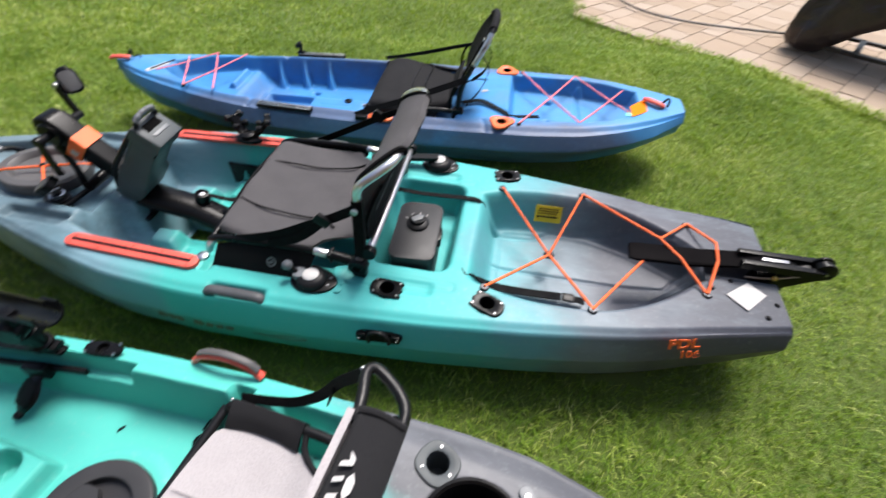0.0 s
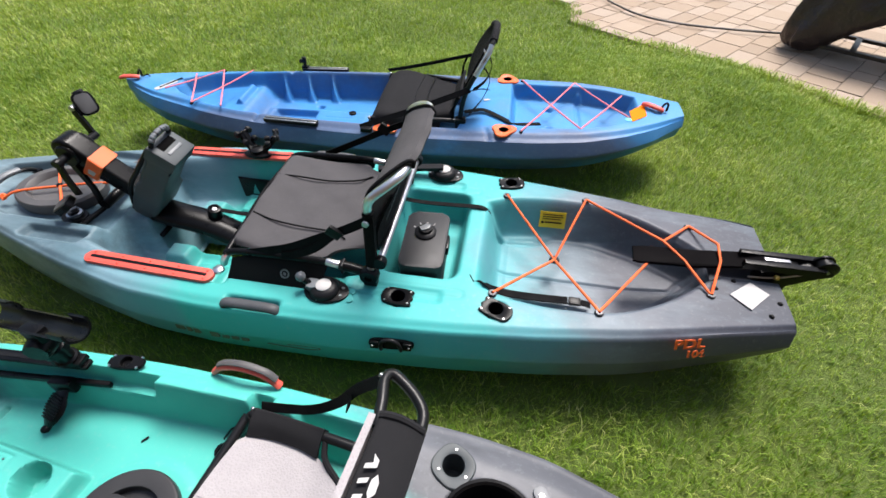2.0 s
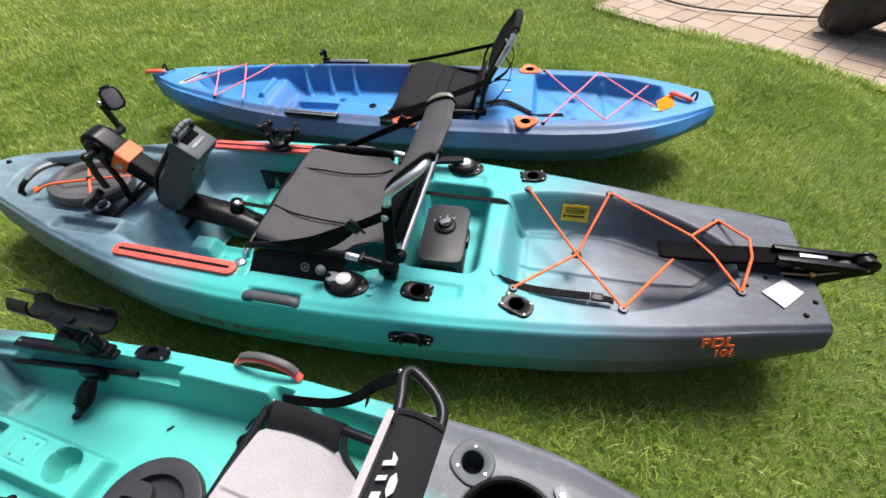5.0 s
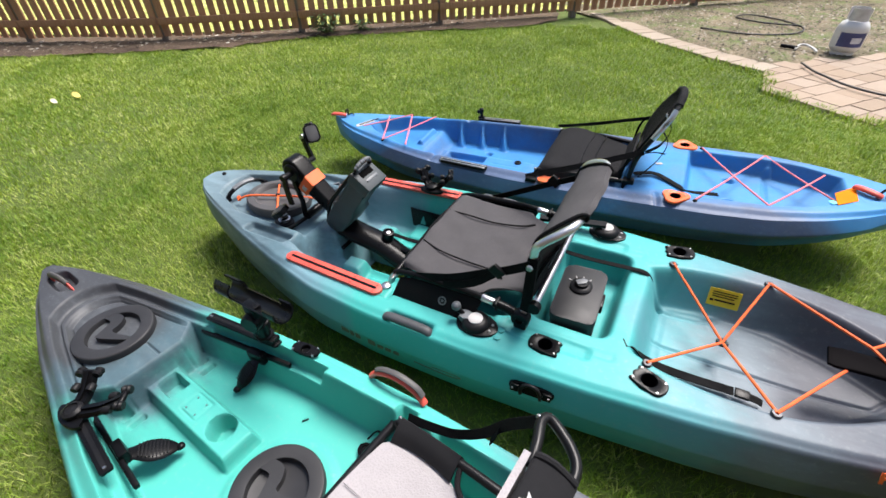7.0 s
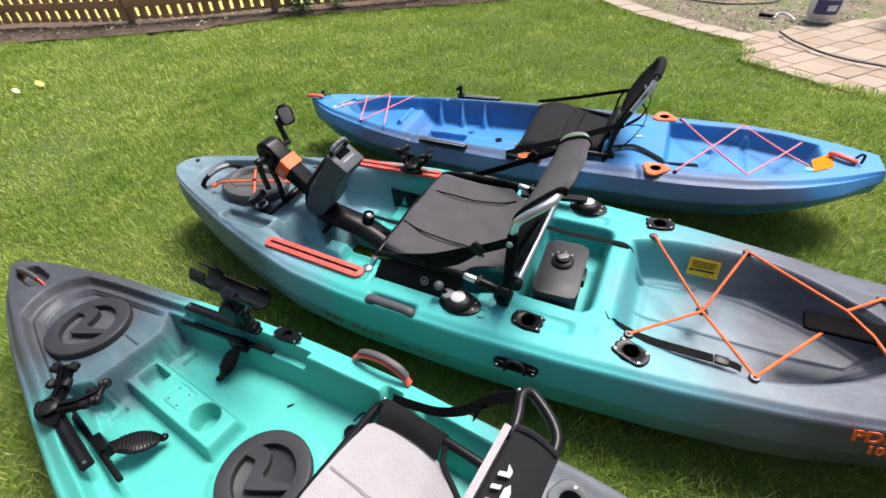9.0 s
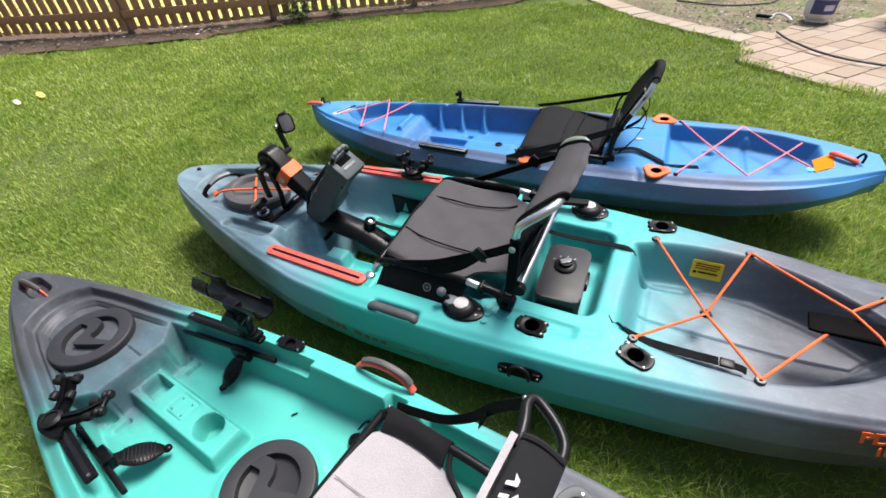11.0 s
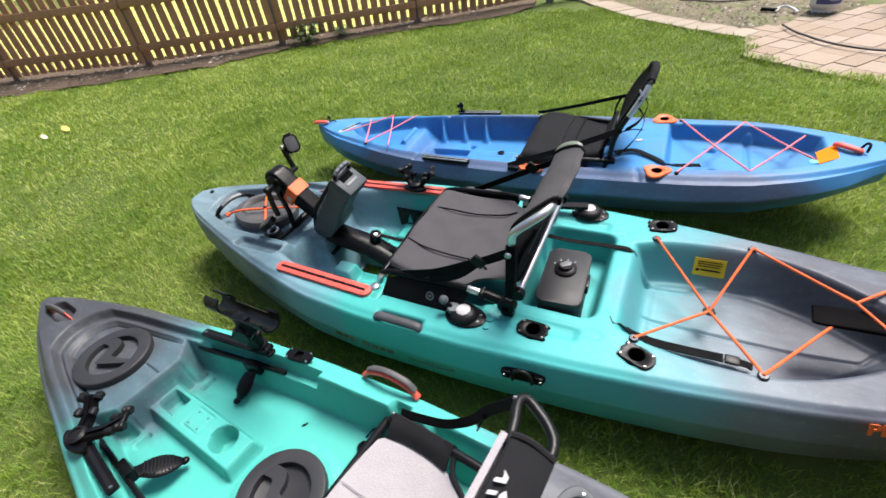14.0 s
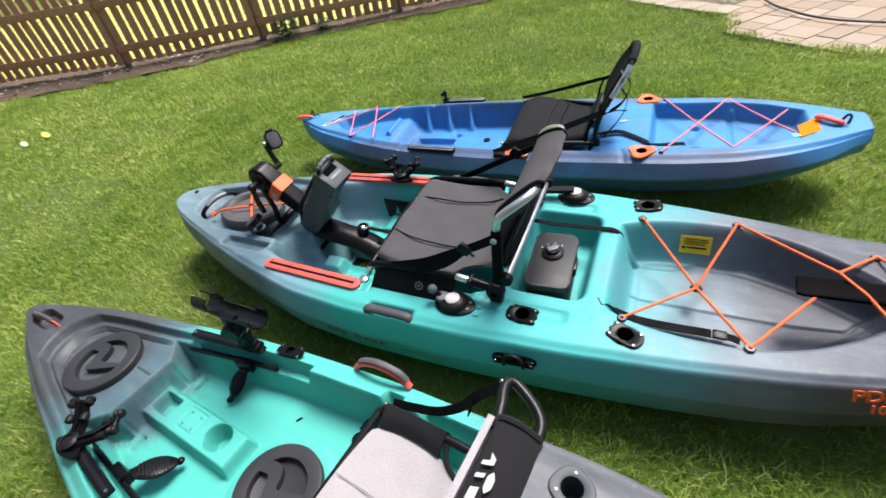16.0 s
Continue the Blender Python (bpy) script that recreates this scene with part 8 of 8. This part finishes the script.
def fish_mount():
    f = thing("rail_mount", AT_C, (1.14, 0.314, 0.314), "small black ball mount on the kayak's far rail", "mount")
    part("foot", box((0.045, 0.03, 0.012), (1.14, 0.314, 0.320), 0.004), M_BLACK, f)
    part("stem", lathe([(0.011, 0), (0.009, 0.014), (0.013, 0.020), (0.013, 0.034), (0, 0.035)], 12, Matrix.Translation((1.14, 0.314, 0.324))), M_BLACK, f)
    part("clamp", box((0.028, 0.036, 0.026), (1.14, 0.312, 0.368), 0.006, (0, 0, 25)), M_BLACK, f)
    part("thumb_knob", lathe([(0.012, 0), (0.012, 0.012), (0, 0.013)], 8, pose(1.125, 0.295, 0.366, 90, 0, 30)), M_RUBBER, f)


fish_mount()


def seat_c():
    s = thing("folding_chair", AT_C, (1.97, 0.0, 0.16), "low black padded folding chair with straps in the blue kayak", "chair", "chairs in the kayaks")
    zf = 0.338
    rows = []
    for u, dip, w in ((1.715, -0.06, 0.262), (1.725, -0.015, 0.275), (1.775, 0.010, 0.290), (1.84, 0.012, 0.294), (1.91, 0.004, 0.280), (1.98, -0.004, 0.252), (2.05, -0.010, 0.222), (2.12, -0.012, 0.192), (2.165, -0.02, 0.172)):
        rows.append([(u, w * k, zf + dip - (0.045 if abs(k) == 1 else 0) + 0.012 * (1 - k * k) + 0.006 * math.sin(60 * u) * (abs(k) < 0.8)) for k in (-1, -0.9, -0.6, -0.3, 0, 0.3, 0.6, 0.9, 1)])
    part("seat_pan", cloth_sheet(rows, 0.03), M_CLOTH_B, s, "black quilted seat cushion")
    for u in (1.80, 1.87, 1.94, 2.01):
        part("seam", tube([(u, -0.20, zf + 0.010), (u - 0.01, 0, zf + 0.018), (u, 0.20, zf + 0.010)], 0.003, 6), M_BLACK, s)
    for sg in (1, -1):
        part("skirt", plate([(1.70, 0.235), (2.08, 0.215), (2.10, 0.31), (1.72, 0.325)], 0.012, pose(0, sg * 0.255 + 0.006, 0, 90, 0, 0), 0.003), M_CLOTH_B, s, "black cloth skirt")
        part("side_tube", tube([(1.715, sg * 0.262, 0.318), (1.9, sg * 0.258, 0.325), (2.12, sg * 0.235, 0.318), (2.21, sg * 0.225, 0.31)], 0.0125, 10, 3), M_TUBE, s)
        part("front_foot", tube([(1.72, sg * 0.262, 0.32), (1.705, sg * 0.255, 0.25), (1.71, sg * 0.25, 0.17)], 0.0125, 10, 3), M_TUBE, s)
        part("rear_foot", box((0.06, 0.05, 0.16), (2.205, sg * 0.222, 0.25), 0.012), M_BLACK, s, "black rear bracket")
        st = part("side_strap", ribbon([(2.25, sg * 0.22, 0.49), (2.10, sg * 0.255, 0.44), (1.95, sg * 0.285, 0.39), (1.80, sg * 0.315, 0.345), (1.68, sg * 0.345, 0.31)], 0.03, 0.004, up=(0, sg * 0.8, 0.6)), M_WEB, s, "black webbing side strap")
        part("strap_end", ribbon([(2.20, sg * 0.23, 0.478), (2.175, sg * 0.24, 0.42), (2.165, sg * 0.242, 0.36), (2.16, sg * 0.24, 0.33)], 0.012, 0.003, up=(0, sg, 0)), M_WEB, st)
        part("bolt", ball((1.712, sg * 0.27, 0.325), 0.009), M_STEEL, s)
    fr = [(2.20, -0.215, 0.29), (2.212, -0.212, 0.40), (2.240, -0.208, 0.49), (2.290, -0.200, 0.585), (2.332, -0.175, 0.658), (2.352, -0.125, 0.700), (2.360, -0.06, 0.722), (2.358, 0.03, 0.722), (2.342, 0.10, 0.698), (2.312, 0.155, 0.645), (2.275, 0.192, 0.578), (2.235, 0.206, 0.49), (2.212, 0.212, 0.40), (2.20, 0.215, 0.29)]
    part("back_frame", tube(fr, 0.0125, 12, 5), M_TUBE, s, "bent black back frame")
    part("frame_bend", tube([(2.275, -0.204, 0.556), (2.302, -0.195, 0.605), (2.332, -0.175, 0.658), (2.346, -0.152, 0.69)], 0.0138, 12, 5), M_ALU, s, "worn bright tube bend")
    # oval panel laced into the upper part of the frame
    rows = []
    for h, w in ((0.44, 0.09), (0.465, 0.150), (0.51, 0.182), (0.56, 0.182), (0.61, 0.165), (0.655, 0.140), (0.688, 0.105), (0.708, 0.060)):
        u = float(np.interp(h, (0.40, 0.49, 0.585, 0.658, 0.712, 0.74), (2.206, 2.232, 2.280, 2.322, 2.346, 2.356)))
        rows.append([(u + 0.014 * (1 - k * k), w * k, h) for k in (-1, -0.6, -0.2, 0.2, 0.6, 1)])
    part("back_panel", cloth_sheet(rows, 0.012), M_CLOTH_D, s, "black padded back panel")
    part("panel_rim", tube([r[-1] for r in rows] + [r[0] for r in reversed(rows)] + [rows[0][-1]], 0.007, 8, 2), M_CLOTH_B, s, "dark piping round the panel")
    part("top_sleeve", tube(fr[5:9], 0.019, 12, 5), M_CLOTH_B, s, "black sleeve on the top tube")
    part("back_print", plate([(-0.012, -0.035), (0.010, -0.030), (0.014, 0.030), (-0.004, 0.036)], 0.002, pose(2.3085, -0.145, 0.632, 90, 0, -60)), M_WHITE, s, "pale printed patch")
    for v0, v1 in ((-0.13, -0.19), (0.05, 0.10)):
        part("back_strap", ribbon([(2.30, v0, 0.585), (2.345, v0, 0.51), (2.315, v0 * 0.8 + v1 * 0.2, 0.41), (2.245, v1, 0.33)], 0.020, 0.003, up=(1, 0, 0.2)), M_WEB, s, "loose black webbing strap")
    part("strap_flag", ribbon([(2.24, -0.16, 0.45), (2.30, -0.15, 0.462), (2.345, -0.14, 0.455)], 0.036, 0.003, up=(0, 0.6, 1)), M_WEB, s, "loose strap end")
    part("lower_bar", rod((2.206, -0.21, 0.36), (2.206, 0.21, 0.36), 0.0115), M_TUBE, s)
    part("back_flap", cloth_sheet([[(2.150 + 0.012 * i, v, 0.325 + 0.022 * i) for v in (-0.17, -0.06, 0.06, 0.17)] for i in range(5)], 0.012), M_CLOTH_B, s, "dark grey cloth flap behind the seat")


seat_c()
